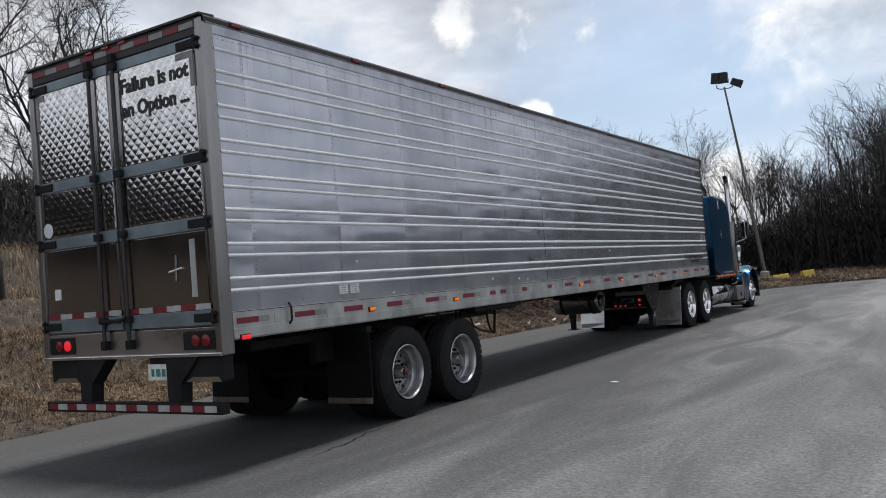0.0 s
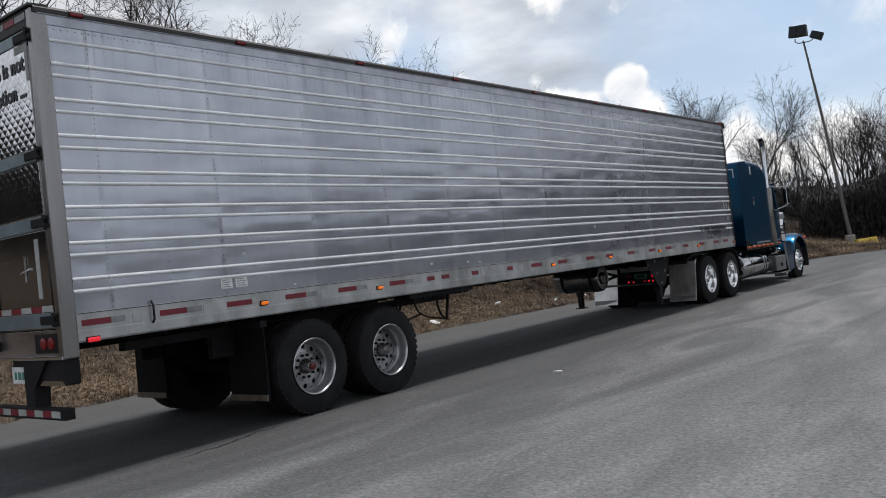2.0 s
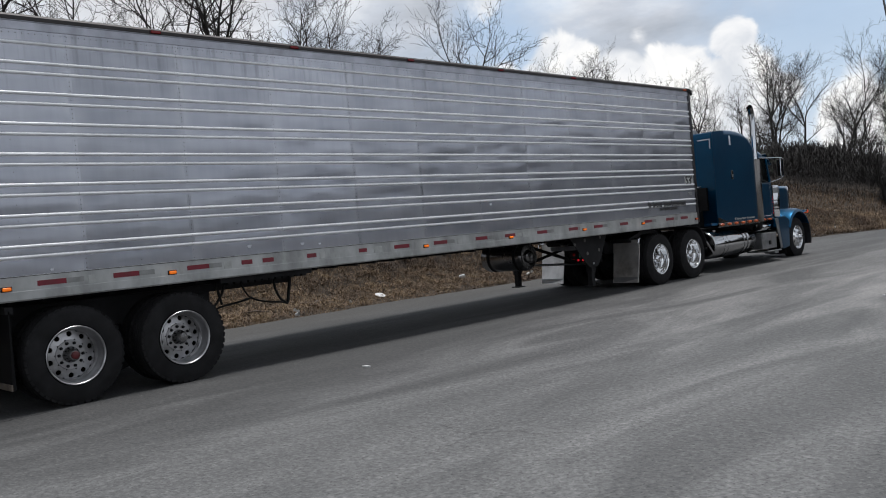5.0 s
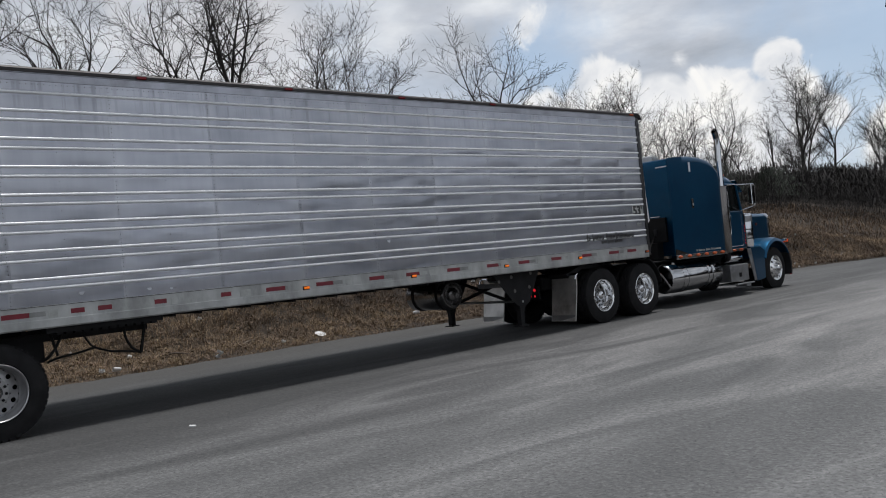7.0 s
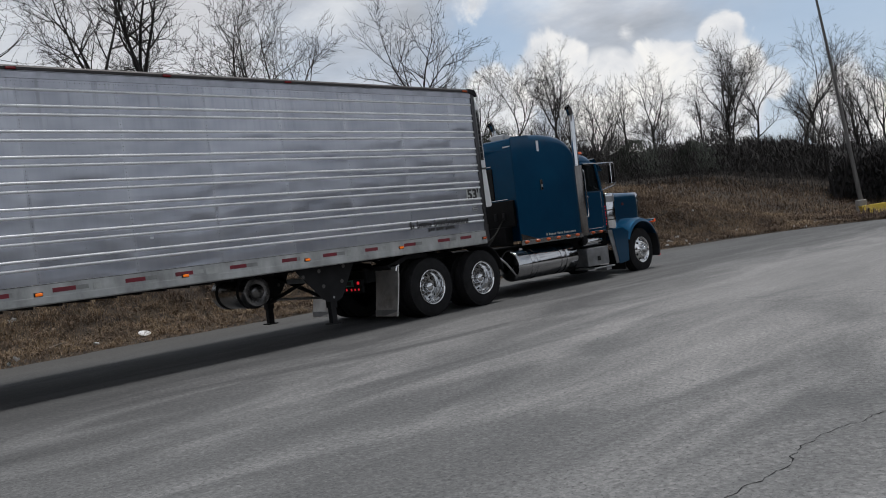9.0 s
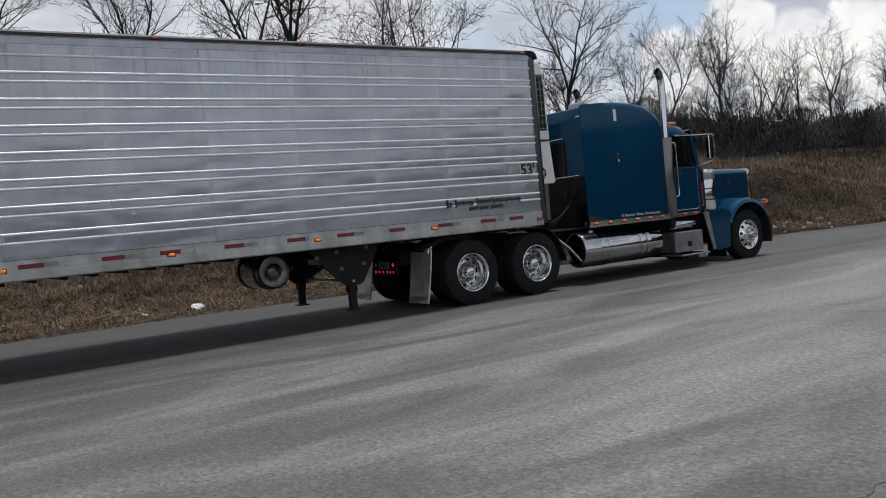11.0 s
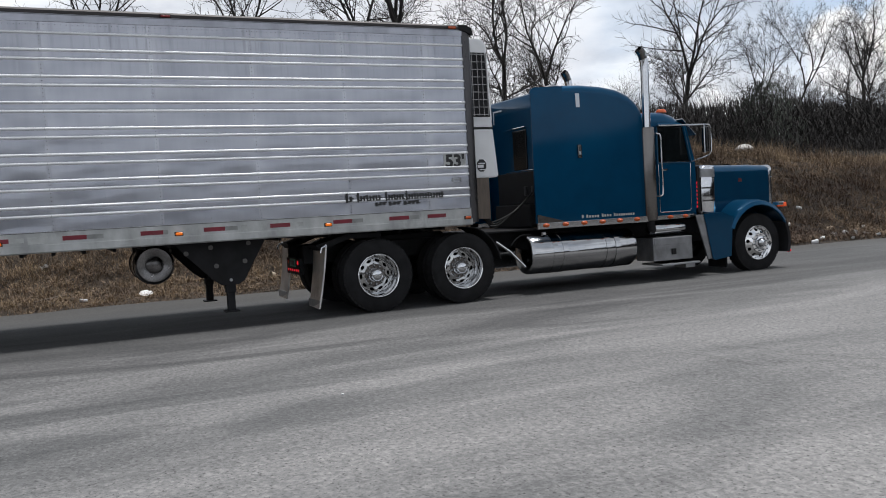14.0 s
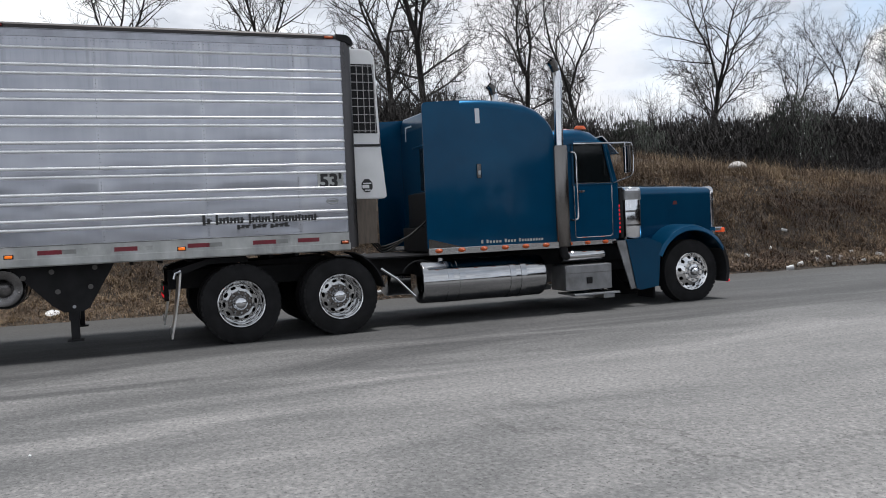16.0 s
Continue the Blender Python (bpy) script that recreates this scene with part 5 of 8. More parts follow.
# air lines hanging in loops under the slider
for ctrl, r in (([(-0.5, 4.82, 0.80), (-0.5, 4.78, 0.97), (-0.5, 4.76, 1.07), (-0.5, 4.80, 1.12), (-0.5, 4.87, 1.07), (-0.5, 4.84, 0.96), (-0.5, 4.74, 0.82), (-0.52, 4.66, 0.76)], 0.017),
                ([(-0.5, 5.08, 1.10), (-0.5, 5.18, 0.91), (-0.5, 5.25, 0.84), (-0.5, 5.43, 0.77), (-0.5, 5.69, 0.73), (-0.5, 5.80, 0.70)], 0.013),
                ([(-0.52, 4.70, 0.74), (-0.5, 4.84, 0.78), (-0.5, 5.03, 0.80), (-0.5, 5.25, 0.84)], 0.014),
                ([(-0.5, 5.63, 1.11), (-0.5, 5.62, 0.94), (-0.5, 5.69, 0.78), (-0.5, 5.80, 0.70)], 0.016),
                ([(-0.5, 5.88, 1.10), (-0.5, 5.86, 0.98), (-0.5, 5.835, 0.86), (-0.5, 5.80, 0.70)], 0.021)):
    b = B()
    tube(b, smooth_path(ctrl, 5), r, 8)
    part("air_hose", b, "hose", trailer, "black hanging air hose", True)

# landing gear, fuel tank
for x in (-0.38, -2.2):
    b = B()
    box(b, x - 0.065, x + 0.065, 12.53, 12.66, 0.45, 1.16, 0.006)
    leg = part("landing_leg", b, "black", trailer, "black retracted landing leg")
    b = B()
    box(b, x - 0.05, x + 0.05, 12.545, 12.645, 0.20, 0.46, 0.005)
    box(b, x - 0.10, x + 0.10, 12.50, 12.69, 0.185, 0.205, 0.004)
    part("leg_foot", b, "black", leg)
    b = B()
    prism(b, [(11.88, 1.155), (13.10, 1.155), (12.78, 0.60), (12.70, 0.555), (12.48, 0.555), (12.36, 0.64), (12.02, 1.00)], x + 0.066, x + 0.078, "x")
    gus = part("gusset_plate", b, "black", leg, "black triangular bracing plate")
    for y, z in ((12.04, 1.01), (12.36, 1.07), (12.86, 1.10), (12.80, 0.86), (12.42, 0.82)):
        q = B()
        lathe(q, [(0.0, 0.032), (0.004, 0.032), (0.0045, 0.0)], (x + 0.0781, y, z), "x", 16)
        part("plate_hole", q, "pole", gus)
b = B()
for a, c in (((-0.38, 12.58, 1.10), (-2.2, 12.58, 0.55)), ((-0.38, 12.62, 0.55), (-2.2, 12.62, 1.10))):
    tube(b, [a, c], 0.032, 6)
part("cross_brace", b, "black", trailer)
b = B()
tube(b, [(-0.30, 12.60, 0.62), (-2.2, 12.60, 0.62)], 0.022, 8)
part("crank_shaft", b, "dull_alu", trailer)
b = B()
prism(b, [(12.20, 0.98), (12.32, 0.98), (12.30, 0.90), (12.22, 0.90)], -0.36, -1.0, "x")
tube(b, [(-0.9, 12.4, 1.0), (-0.9, 12.95, 0.96)], 0.018, 8)
part("crank_handle", b, "dull_alu", trailer)
b = B()
lathe(b, [(0.0, 0.10), (0.012, 0.12), (0.012, 0.235), (-0.02, 0.262), (-0.05, 0.270), (-0.95, 0.270), (-0.98, 0.26), (-1.0, 0.0)], (-1.16, 11.72, 0.855), "x", 36)
lathe(b, [(0.012, 0.12), (0.035, 0.115), (0.045, 0.10), (0.045, 0.0)], (-1.16, 11.72, 0.855), "x", 28)
tank = part("fuel_tank", b, "dark_tank", trailer, "round sooty grey refrigeration fuel tank", True)
for x in (-1.30, -1.95):
    q = B()
    lathe(q, [(-0.03, 0.273), (-0.03, 0.280), (0.03, 0.280), (0.03, 0.273)], (x, 11.72, 0.855), "x", 32)
    part("tank_strap", q, "black", tank)
    q = B()
    box(q, x - 0.04, x + 0.04, 11.5, 11.94, 1.02, 1.17)
    part("tank_hanger", q, "black", tank)
b = B()
lathe(b, [(1.04, 0.02), (1.06, 0.30), (1.09, 0.30), (1.10, 0.05)], (-1.3, 15.35, 0), "z", 20)
part("kingpin_plate", b, "black", trailer)

# refrigeration unit on the nose
unit = thing("refrigeration_unit", (-1.3, 16.4, 1.2), "white refrigeration unit with a dark grille on the trailer nose", "cooling unit")
b = B()
prism(b, [(16.175, 2.60), (16.175, 3.95), (16.52, 3.955), (16.60, 3.93), (16.65, 3.86), (16.66, 3.74), (16.70, 2.60)], -2.28, -0.32, "x", 0.02)
shell = part("upper_shell", b, "white", unit, "white rounded upper housing")
for side_x, s in ((-0.318, 1), (-2.282, -1)):
    b = B()
    prism(b, [(16.20, 2.77), (16.20, 3.74), (16.61, 3.74), (16.655, 2.77)], side_x - s * 0.004, side_x + s * 0.003, "x")
    g = part("grille", b, "black", shell, "dark grille of square openings")
    for k in range(9):
        q = B()
        z = 2.80 + k * 0.1135
        box(q, min(side_x, side_x + s * 0.014), max(side_x, side_x + s * 0.014), 16.20, 16.64, z, z + 0.010)
        part("grille_bar", q, "post", g)
    for y in (16.20, 16.29, 16.38, 16.47, 16.55, 16.625):
        q = B()
        box(q, min(side_x, side_x + s * 0.012), max(side_x, side_x + s * 0.012), y, y + 0.009, 2.78, 3.74)
        part("grille_bar", q, "post", g)
b = B()
prism(b, [(16.175, 2.60), (16.175, 2.76), (16.68, 2.76), (16.70, 2.60)], -2.27, -0.330, "x")
part("dark_band", b, "lamp_dark", unit)
b = B()
prism(b, [(16.19, 1.85), (16.19, 2.585), (16.70, 2.585), (16.76, 1.88), (16.72, 1.85)], -2.28, -0.33, "x", 0.015)
low = part("lower_shell", b, "white", unit, "white lower access panel")
b = B()
prism(b, [(16.47 + 0.085 * math.cos(q), 2.035 + 0.10 * math.sin(q)) for q in [math.pi / 8 + k * math.pi / 4 for k in range(8)]], -0.332, -0.322, "x")
em = part("emblem", b, "black_letter", low, "black octagonal emblem")
for z0, z1, y0, y1 in ((2.06, 2.075, 16.41, 16.53), (2.0, 2.045, 16.40, 16.50), (1.965, 1.978, 16.43, 16.52)):
    q = B()
    box(q, -0.3235, -0.3185, y0, y1, z0, z1)
    part("emblem_bar", q, "white", em)
b = B()
box(b, -2.25, -0.36, 16.175, 16.60, 1.22, 1.85)
part("battery_box", b, "brown", unit, "bare brown panel below the unit")
for dy in (0, 0.04, 0.08):
    b = B()
    tube(b, smooth_path([(-0.6, 16.3 + dy, 1.45), (-0.5, 16.55 + dy, 1.22), (-0.55, 16.75, 1.08 + dy), (-0.7, 17.2, 1.30), (-0.82, 17.64, 1.60)], 6), 0.014, 7)
    part("air_hose", b, "hose", unit, "black coiled air line", True)

# ---- tractor ----
CX = -1.3
tractor = thing("truck_tractor", (CX, 18.3, 0), "blue long-nose truck tractor with sleeper and chrome stacks", "truck")


def mirrored(make):
    """Calls make(f) for the near and the far side; f turns a near x into this side's x."""
    make(lambda x: x, 1)
    make(lambda x: 2 * CX - x, -1)


def tpart(name, bm, mat, label="", smooth=False, parent=None):
    return part(name, bm, mat, parent or tractor, label, smooth)


# chassis
for s in (-1, 1):
    b = B()
    box(b, CX + s * 0.43 - 0.04, CX + s * 0.43 + 0.04, 13.75, 22.7, 0.72, 0.98, 0.01)
    tpart("chassis_rail", b, "black")
for y in (13.95, 15.3, 17.0, 19.2, 21.0):
    b = B()
    box(b, CX - 0.42, CX + 0.42, y - 0.06, y + 0.06, 0.74, 0.93)
    tpart("cross_member", b, "black")
b = B()
prism(b, [(14.85, 0.99), (16.05, 0.99), (15.95, 1.07), (14.75, 1.05)], CX - 0.48, CX + 0.48, "x", 0.01)
tpart("fifth_wheel", b, "black", "greasy black fifth wheel plate")
for y in (14.62, 15.96):
    b = B()
    tube(b, [(CX - 0.9, y, 0.522), (CX + 0.9, y, 0.522)], 0.075, 14)
    tpart("axle", b, "black", smooth=True)
    b = B()
    lathe(b, [(-0.22, 0.06), (-0.18, 0.16), (-0.05, 0.21), (0.1, 0.20), (0.2, 0.1)], (CX, y, 0.522), "y", 20)
    tpart("differential", b, "black", smooth=True)
    wheel(tractor, "drive", -0.07, y, 0.522, 1)
    wheel(tractor, "drive", 2 * CX + 0.07, y, 0.522, -1)
b = B()
tube(b, [(CX - 1.0, 21.92, 0.47), (CX + 1.0, 21.92, 0.47)], 0.06, 12)
tpart("axle", b, "black", smooth=True)
wheel(tractor, "steer", -0.27, 21.92, 0.490, 1, inner=False)
wheel(tractor, "steer", 2 * CX + 0.27, 21.92, 0.490, -1, inner=False)
b = B()
box(b, CX - 0.38, CX + 0.38, 20.1, 21.5, 0.55, 1.0, 0.08)
tpart("engine_block", b, "black")
b = B()
box(b, CX - 0.85, CX + 0.85, 16.35, 17.70, 0.985, 1.01, 0.004)
tpart("deck_plate", b, "black", "grimy black deck plate")


def rear_bits(f, s):
    b = B()
    tube(b, [(CX + s * 0.43, 13.86, 0.95), (f(-0.06), 13.86, 0.99)], 0.022, 8)
    tube(b, [(f(-0.06), 13.86, 0.99), (f(-0.05), 13.80, 0.97), (f(-0.05), 13.78, 0.90)], 0.016, 8)
    tpart("flap_hanger", b, "chrome", "bright mud flap hanger")
    b = B()
    sec = []
    for i in range(13):
        t = i / 12
        z = 0.97 - 0.84 * t
        y = 13.86 - 0.11 * t ** 1.4
        x0, x1 = sorted((f(-0.68), f(-0.08)))
        sec.append([(x0, y, z), (x1, y - 0.03 * t, z), (x1, y - 0.03 * t + 0.022, z), (x0, y + 0.022, z)])
    loft(b, sec)
    flap = tpart("mud_flap", b, "pale_flap", "dull stainless mud flap", True)
    b = B()
    x0, x1 = sorted((f(-0.66), f(-0.10)))
    box(b, x0, x1, 13.738, 13.752, 0.14, 0.24, 0.006)
    part("flap_weight", b, "dull_alu", flap)
    # quarter fender over the front drive wheel
    b = B()
    secs = []
    for i in range(9):
        a = radians(8 + 62 * i / 8)
        y, z = 15.96 + 0.63 * math.cos(a), 0.522 + 0.63 * math.sin(a)
        y2, z2 = 15.96 + 0.615 * math.cos(a), 0.522 + 0.615 * math.sin(a)
        x0, x1 = f(-0.68), f(-0.06)
        secs.append([(x0, y, z), (x1, y, z), (x1, y2, z2), (x0, y2, z2)])
    loft(b, secs)
    tpart("quarter_fender", b, "black", "", True)
    b = B()
    tube(b, [(f(-0.18), 16.57, 0.86), (f(-0.18), 16.80, 0.70), (f(-0.18), 17.06, 0.44)], 0.020, 8)
    tpart("bright_bar", b, "chrome", "bright slanting fender edge bar", True)
    b = B()
    prism(b, [(13.78, 1.00), (14.25, 1.13), (14.75, 1.12), (14.75, 1.06), (14.25, 1.06), (13.85, 0.92)], *sorted((f(-0.7), f(-0.25))), "x")
    tpart("rear_hood_plate", b, "black")


mirrored(rear_bits)
b = B()
box(b, CX - 0.36, CX + 0.40, 13.70, 13.76, 0.56, 0.80, 0.01)
bar = tpart("tail_lamp_bar", b, "black", "black tail lamp bar with lit red lamps")
for i, x in enumerate((-0.28, -0.16, -0.04, 0.10, 0.20, 0.30)):
    b = B()
    lathe(b, [(0.004, 0.024), (-0.003, 0.021), (-0.005, 0.0)], (CX + x, 13.70, 0.62), "y", 14)
    part("lens", b, "red_on", bar)
for x in (-0.26, 0.30):
    b = B()
    lathe(b, [(0.004, 0.034), (-0.004, 0.030), (-0.006, 0.0)], (CX + x, 13.70, 0.735), "y", 16)
    part("lens", b, "red_on" if x > 0 else "red_lens", bar)
b = B()
box(b, CX - 0.13, CX + 0.17, 13.69, 13.70, 0.675, 0.79)
pl = part("number_plate", b, "plate_green", bar, "small dark green plate")
b = B()
box(b, CX - 0.08, CX + 0.12, 13.685, 13.69, 0.70, 0.765)
part("plate_bar", b, "lamp_dark", pl)


# sleeper
def shell_section(y, half, z0, z1, rad, n=6):
    flat = z1 - rad - 0.03 if z1 - rad - 0.03 > z0 else (z0 + z1 - rad) / 2
    pts = [(CX + half, y, z0), (CX + half, y, flat)]
    for k in range(n + 1):
        a = math.pi / 2 * k / n
        pts.append((CX + half - rad + rad * math.cos(a), y, z1 - rad + rad * math.sin(a)))
    for k in range(n + 1):
        a = math.pi / 2 + math.pi / 2 * k / n
        pts.append((CX - half + rad + rad * math.cos(a), y, z1 - rad + rad * math.sin(a)))
    return pts + [(CX - half, y, flat), (CX - half, y, z0)]


b = B()
loft(b, [shell_section(y, h, 1.10, z, r) for y, h, z, r in ((17.72, 1.155, 3.195, 0.20), (17.745, 1.174, 3.22, 0.17), (17.79, 1.179, 3.23, 0.13), (17.83, 1.179, 3.233, 0.11), (17.88, 1.179, 3.236, 0.10), (18.2, 1.179, 3.245, 0.10), (18.6, 1.179, 3.225, 0.11),
                                                            (18.9, 1.179, 3.18, 0.12), (19.1, 1.179, 3.11, 0.13), (19.25, 1.178, 3.01, 0.14), (19.34, 1.172, 2.90, 0.14), (19.385, 1.16, 2.78, 0.14), (19.40, 1.14, 2.68, 0.14))])
sleeper = tpart("sleeper", b, "blue", "metallic blue sleeper box", True)


def sleeper_side(f, s):
    x = f(-0.12)
    b = B()
    prism(b, [(17.265, 1.10), (17.265, 3.14), (17.285, 3.175), (17.34, 3.192), (17.85, 3.222), (17.85, 1.10)], *sorted((x - s * 0.03, x)), "x", 0.003)
    part("side_fairing", b, "blue", sleeper, "blue side fairing behind the sleeper's rear wall")
    b = B()
    box(b, min(x - s * 0.02, x + s * 0.012), max(x - s * 0.02, x + s * 0.012), 17.28, 19.39, 1.005, 1.10, 0.004, 1)
    trim = part("lower_trim", b, "polished", sleeper, "polished lower trim strip")
    b = B()
    prism(b, [(17.285, 1.10), (17.285, 1.235), (17.34, 1.225), (17.82, 1.10)], x, x + s * 0.006, "x")
    part("corner_trim", b, "shield", sleeper)
    for y in (17.43, 17.785, 18.135, 18.48, 18.82, 19.16):
        q = B()
        lathe(q, [(0.0, 0.055), (0.012, 0.055), (0.02, 0.048), (0.045, 0.030), (0.055, 0.0)], (0, 0, 0), "x", 16)
        for v in q.verts:
            v.co = (x + s * (0.012 + v.co.x), y + v.co.y, 1.062 + v.co.z * 0.62)
        part("lamp", q, "amber", trim, "small orange marker lamp", True)
    b = B()
    prism(b, [(18.085, 2.89), (18.155, 2.89), (18.150, 3.105), (18.080, 3.105)], x + s * 0.0005, x + s * 0.005, "x")
    part("reflector_strip", b, "white_letter", sleeper, "pale vertical reflector strip")
    b = B()
    box(b, min(x, x + s * 0.022), max(x, x + s * 0.022), 18.075, 18.145, 2.09, 2.30, 0.012)
    lt = part("latch", b, "shield", sleeper, "small brown bunk latch")
    b = B()
    box(b, min(x + s * 0.02, x + s * 0.028), max(x + s * 0.02, x + s * 0.028), 18.09, 18.13, 2.14, 2.20, 0.004)
    part("latch_lever", b, "dull_alu", lt)
    if s > 0:
        yy = 18.10
        for w in (0.05, 0.26, 0.20, 0.42):
            q = B()
            n = max(1, int(w / 0.045))
            for i in range(n):
                box(q, x + 0.001, x + 0.0035, yy + w * i / n, yy + w * (i + 0.62) / n, 1.137, 1.137 + (0.05 if i == 0 else 0.036))
            part("lettering_bar", q, "tape_pale", sleeper, "small pale ornate lettering")
            yy += w + 0.035


mirrored(sleeper_side)
# back wall of the sleeper
b = B()
box(b, -1.53, -1.07, 17.702, 17.73, 1.985, 2.655, 0.02)
part("rear_window", b, "dark_glass", sleeper, "dark rear sleeper window")
for x0, x1, z in ((-1.78, -1.06, 2.69), (-1.78, -0.70, 1.965)):
    b = B()
    tube(b, [(x0, 17.69, z - 0.006), ((x0 + x1) / 2, 17.685, z), (x1, 17.69, z + 0.006)], 0.011, 6)
    part("chrome_strip", b, "chrome", sleeper)
for x0, x1, v0, v1 in ((-0.71, -0.40, -0.425, -0.40), (-2.20, -1.89, -2.20, -2.175)):
    b = B()
    box(b, x0, x1, 17.712, 17.719, 3.045, 3.07)
    box(b, v0, v1, 17.712, 17.719, 2.84, 3.045)
    part("corner_tape", b, "white_letter", sleeper, "white corner tape on the sleeper back")
b = B()
box(b, -2.05, -0.55, 17.66, 17.725, 1.40, 1.945, 0.02)
low_panel = part("lower_panel", b, "black", sleeper, "dark lower panel on the sleeper back")
for x in (-1.05, -0.82):
    b = B()
    box(b, x - 0.03, x + 0.03, 17.62, 17.67, 1.55, 1.70, 0.01)
    part("air_coupling", b, "lamp_dark", low_panel)
b = B()
box(b, -1.9, -0.7, 17.50, 17.725, 1.02, 1.40, 0.02)
part("headboard_box", b, "black", sleeper)
b = B()
prism(b, [(18.25, 3.235), (18.60, 3.215), (18.50, 3.36), (18.32, 3.41), (18.27, 3.38)], -1.5, -1.1, "x", 0.03)
part("roof_vent", b, "dull_alu", sleeper, "small grey roof vent")

# cab
XN, XF = -0.285, 2 * CX + 0.285
b = B()
prism(b, [(19.42, 1.08), (20.56, 1.08), (20.60, 1.30), (20.58, 1.955), (19.42, 1.955)], XF, XN, "x", 0.02)
cab = tpart("cab", b, "blue", "metallic blue cab")
b = B()
loft(b, [shell_section(y, h, z0, z, 0.16) for y, h, z0, z in ((19.42, 1.00, 2.60, 2.80), (19.65, 1.01, 2.60, 2.835), (19.95, 1.01, 2.60, 2.835), (20.15, 1.005, 2.60, 2.79), (20.30, 0.995, 2.58, 2.70), (20.38, 0.98, 2.56, 2.61))])
part("cab_roof", b, "blue", cab, "", True)
b = B()
box(b, XF + 0.01, XN - 0.01, 19.42, 19.46, 1.95, 2.62)
part("rear_panel", b, "blue", cab)
for x in (-0.9, -0.45, -1.3, -1.7, -2.15):
    q = B()
    lathe(q, [(0.0, 0.07), (0.03, 0.065), (0.055, 0.045), (0.06, 0.0)], (0, 0, 0), "z", 16)
    for v in q.verts:
        v.co = (x + v.co.x * 0.8, 20.02 + v.co.y * 1.5, 2.835 + v.co.z)
    part("roof_lamp", q, "amber", cab, "orange cab roof lamp", True)


def cab_side(f, s):
    x = f(XN)
    def bx(name, m, y0, y1, z0, z1, d0=-0.02, d1=0.008, bev=0.006, lab="", par=None):
        q = B()
        box(q, min(x + s * d0, x + s * d1), max(x + s * d0, x + s * d1), y0, y1, z0, z1, bev, 1)
        return part(name, q, m, par or cab, lab)
    # pillars
    q = B()
    prism(q, [(19.42, 1.95), (19.75, 1.95), (19.75, 2.62), (19.42, 2.62)], x - s * 0.05, x, "x", 0.006)
    part("rear_pillar", q, "blue", cab)
    q = B()
    prism(q, [(20.50, 1.94), (20.58, 1.94), (20.40, 2.60), (20.32, 2.60)], x - s * 0.06, x, "x", 0.006)
    part("front_pillar", q, "blue", cab)
    d = bx("door", "blue", 19.765, 20.455, 1.135, 1.962, lab="blue cab door")
    q = B()
    poly = [(19.765, 1.962), (20.455, 1.962), (20.47, 1.98), (20.33, 2.585), (20.27, 2.62), (19.80, 2.62), (19.765, 2.58)]
    pts = poly + [poly[0]]
    tube(q, [(x + s * 0.004, y, z) for y, z in pts], 0.020, 6)
    part("window_trim", q, "blue", d)
    q = B()
    prism(q, [(19.785, 1.985), (20.445, 1.985), (20.315, 2.58), (20.26, 2.60), (19.80, 2.60)], x - s * 0.014, x - s * 0.008, "x")
    gl = part("side_window", q, "glass", d, "dark side window glass")
    gl.visible_shadow = False
    bx("belt_moulding", "chrome", 19.76, 20.47, 1.968, 1.990, 0.008, 0.018, 0.003, par=d)
    q = B()
    tube(q, [(x + s * 0.010, y, z) for y, z in [(19.775, 1.95), (19.775, 1.16), (19.80, 1.142), (20.40, 1.142), (20.445, 1.18), (20.455, 1.95)]], 0.006, 5)
    part("door_seam", q, "chrome", d)
    bx("door_handle", "chrome", 19.83, 19.95, 1.84, 1.875, 0.008, 0.04, 0.008, par=d)
    q = B()
    tube(q, smooth_path([(x + s * 0.01, 19.70, 2.46), (x + s * 0.07, 19.72, 2.46), (x + s * 0.085, 19.78, 2.40), (x + s * 0.085, 19.79, 2.0), (x + s * 0.085, 19.79, 1.50), (x + s * 0.07, 19.75, 1.42), (x + s * 0.01, 19.70, 1.42)], 5), 0.016, 8)
    part("grab_handle", q, "chrome", cab, "chrome grab handle", True)
    q = B()
    box(q, min(x, x + s * 0.13), max(x, x + s * 0.13), 19.72, 19.95, 2.575, 2.60, 0.008)
    part("window_visor", q, "chrome", cab)
    bx("rocker_trim", "polished", 19.42, 20.50, 1.02, 1.085, -0.02, 0.012, 0.004)
    for y in (19.66, 19.98, 20.30):
        q = B()
        lathe(q, [(0.0, 0.05), (0.012, 0.05), (0.045, 0.030), (0.055, 0.0)], (0, 0, 0), "x", 16)
        for v in q.verts:
            v.co = (x + s * (0.012 + v.co.x), y + v.co.y, 1.056 + v.co.z * 0.62)
        part("lamp", q, "amber", cab, "", True)
    # stack and heat shield
    sx = f(-0.17)
    q = B()
    secs = []
    for z in (1.02, 1.04, 2.53, 2.555):
        r = 0.128 if 1.03 < z < 2.54 else 0.118
        secs.append([(sx + r * 0.9 * math.cos(a), 19.48 + r * math.sin(a), z) for a in [2 * math.pi * k / 20 for k in range(20)]])
    loft(q, secs)
    st = tpart("exhaust_pipe", q, "guard", "tall chrome exhaust stack with heat shield", True)
    q = B()
    path = [(sx, 19.48, 2.5), (sx, 19.485, 3.0), (sx, 19.49, 3.45), (sx, 19.485, 3.62), (sx, 19.46, 3.73), (sx, 19.42, 3.80), (sx, 19.385, 3.83)]
    tube(q, path, 0.068, 20, caps=False)
    tube(q, path[::-1], 0.062, 20, caps=False)
    part("upper_pipe", q, "chrome", st, "", True)
    q = B()
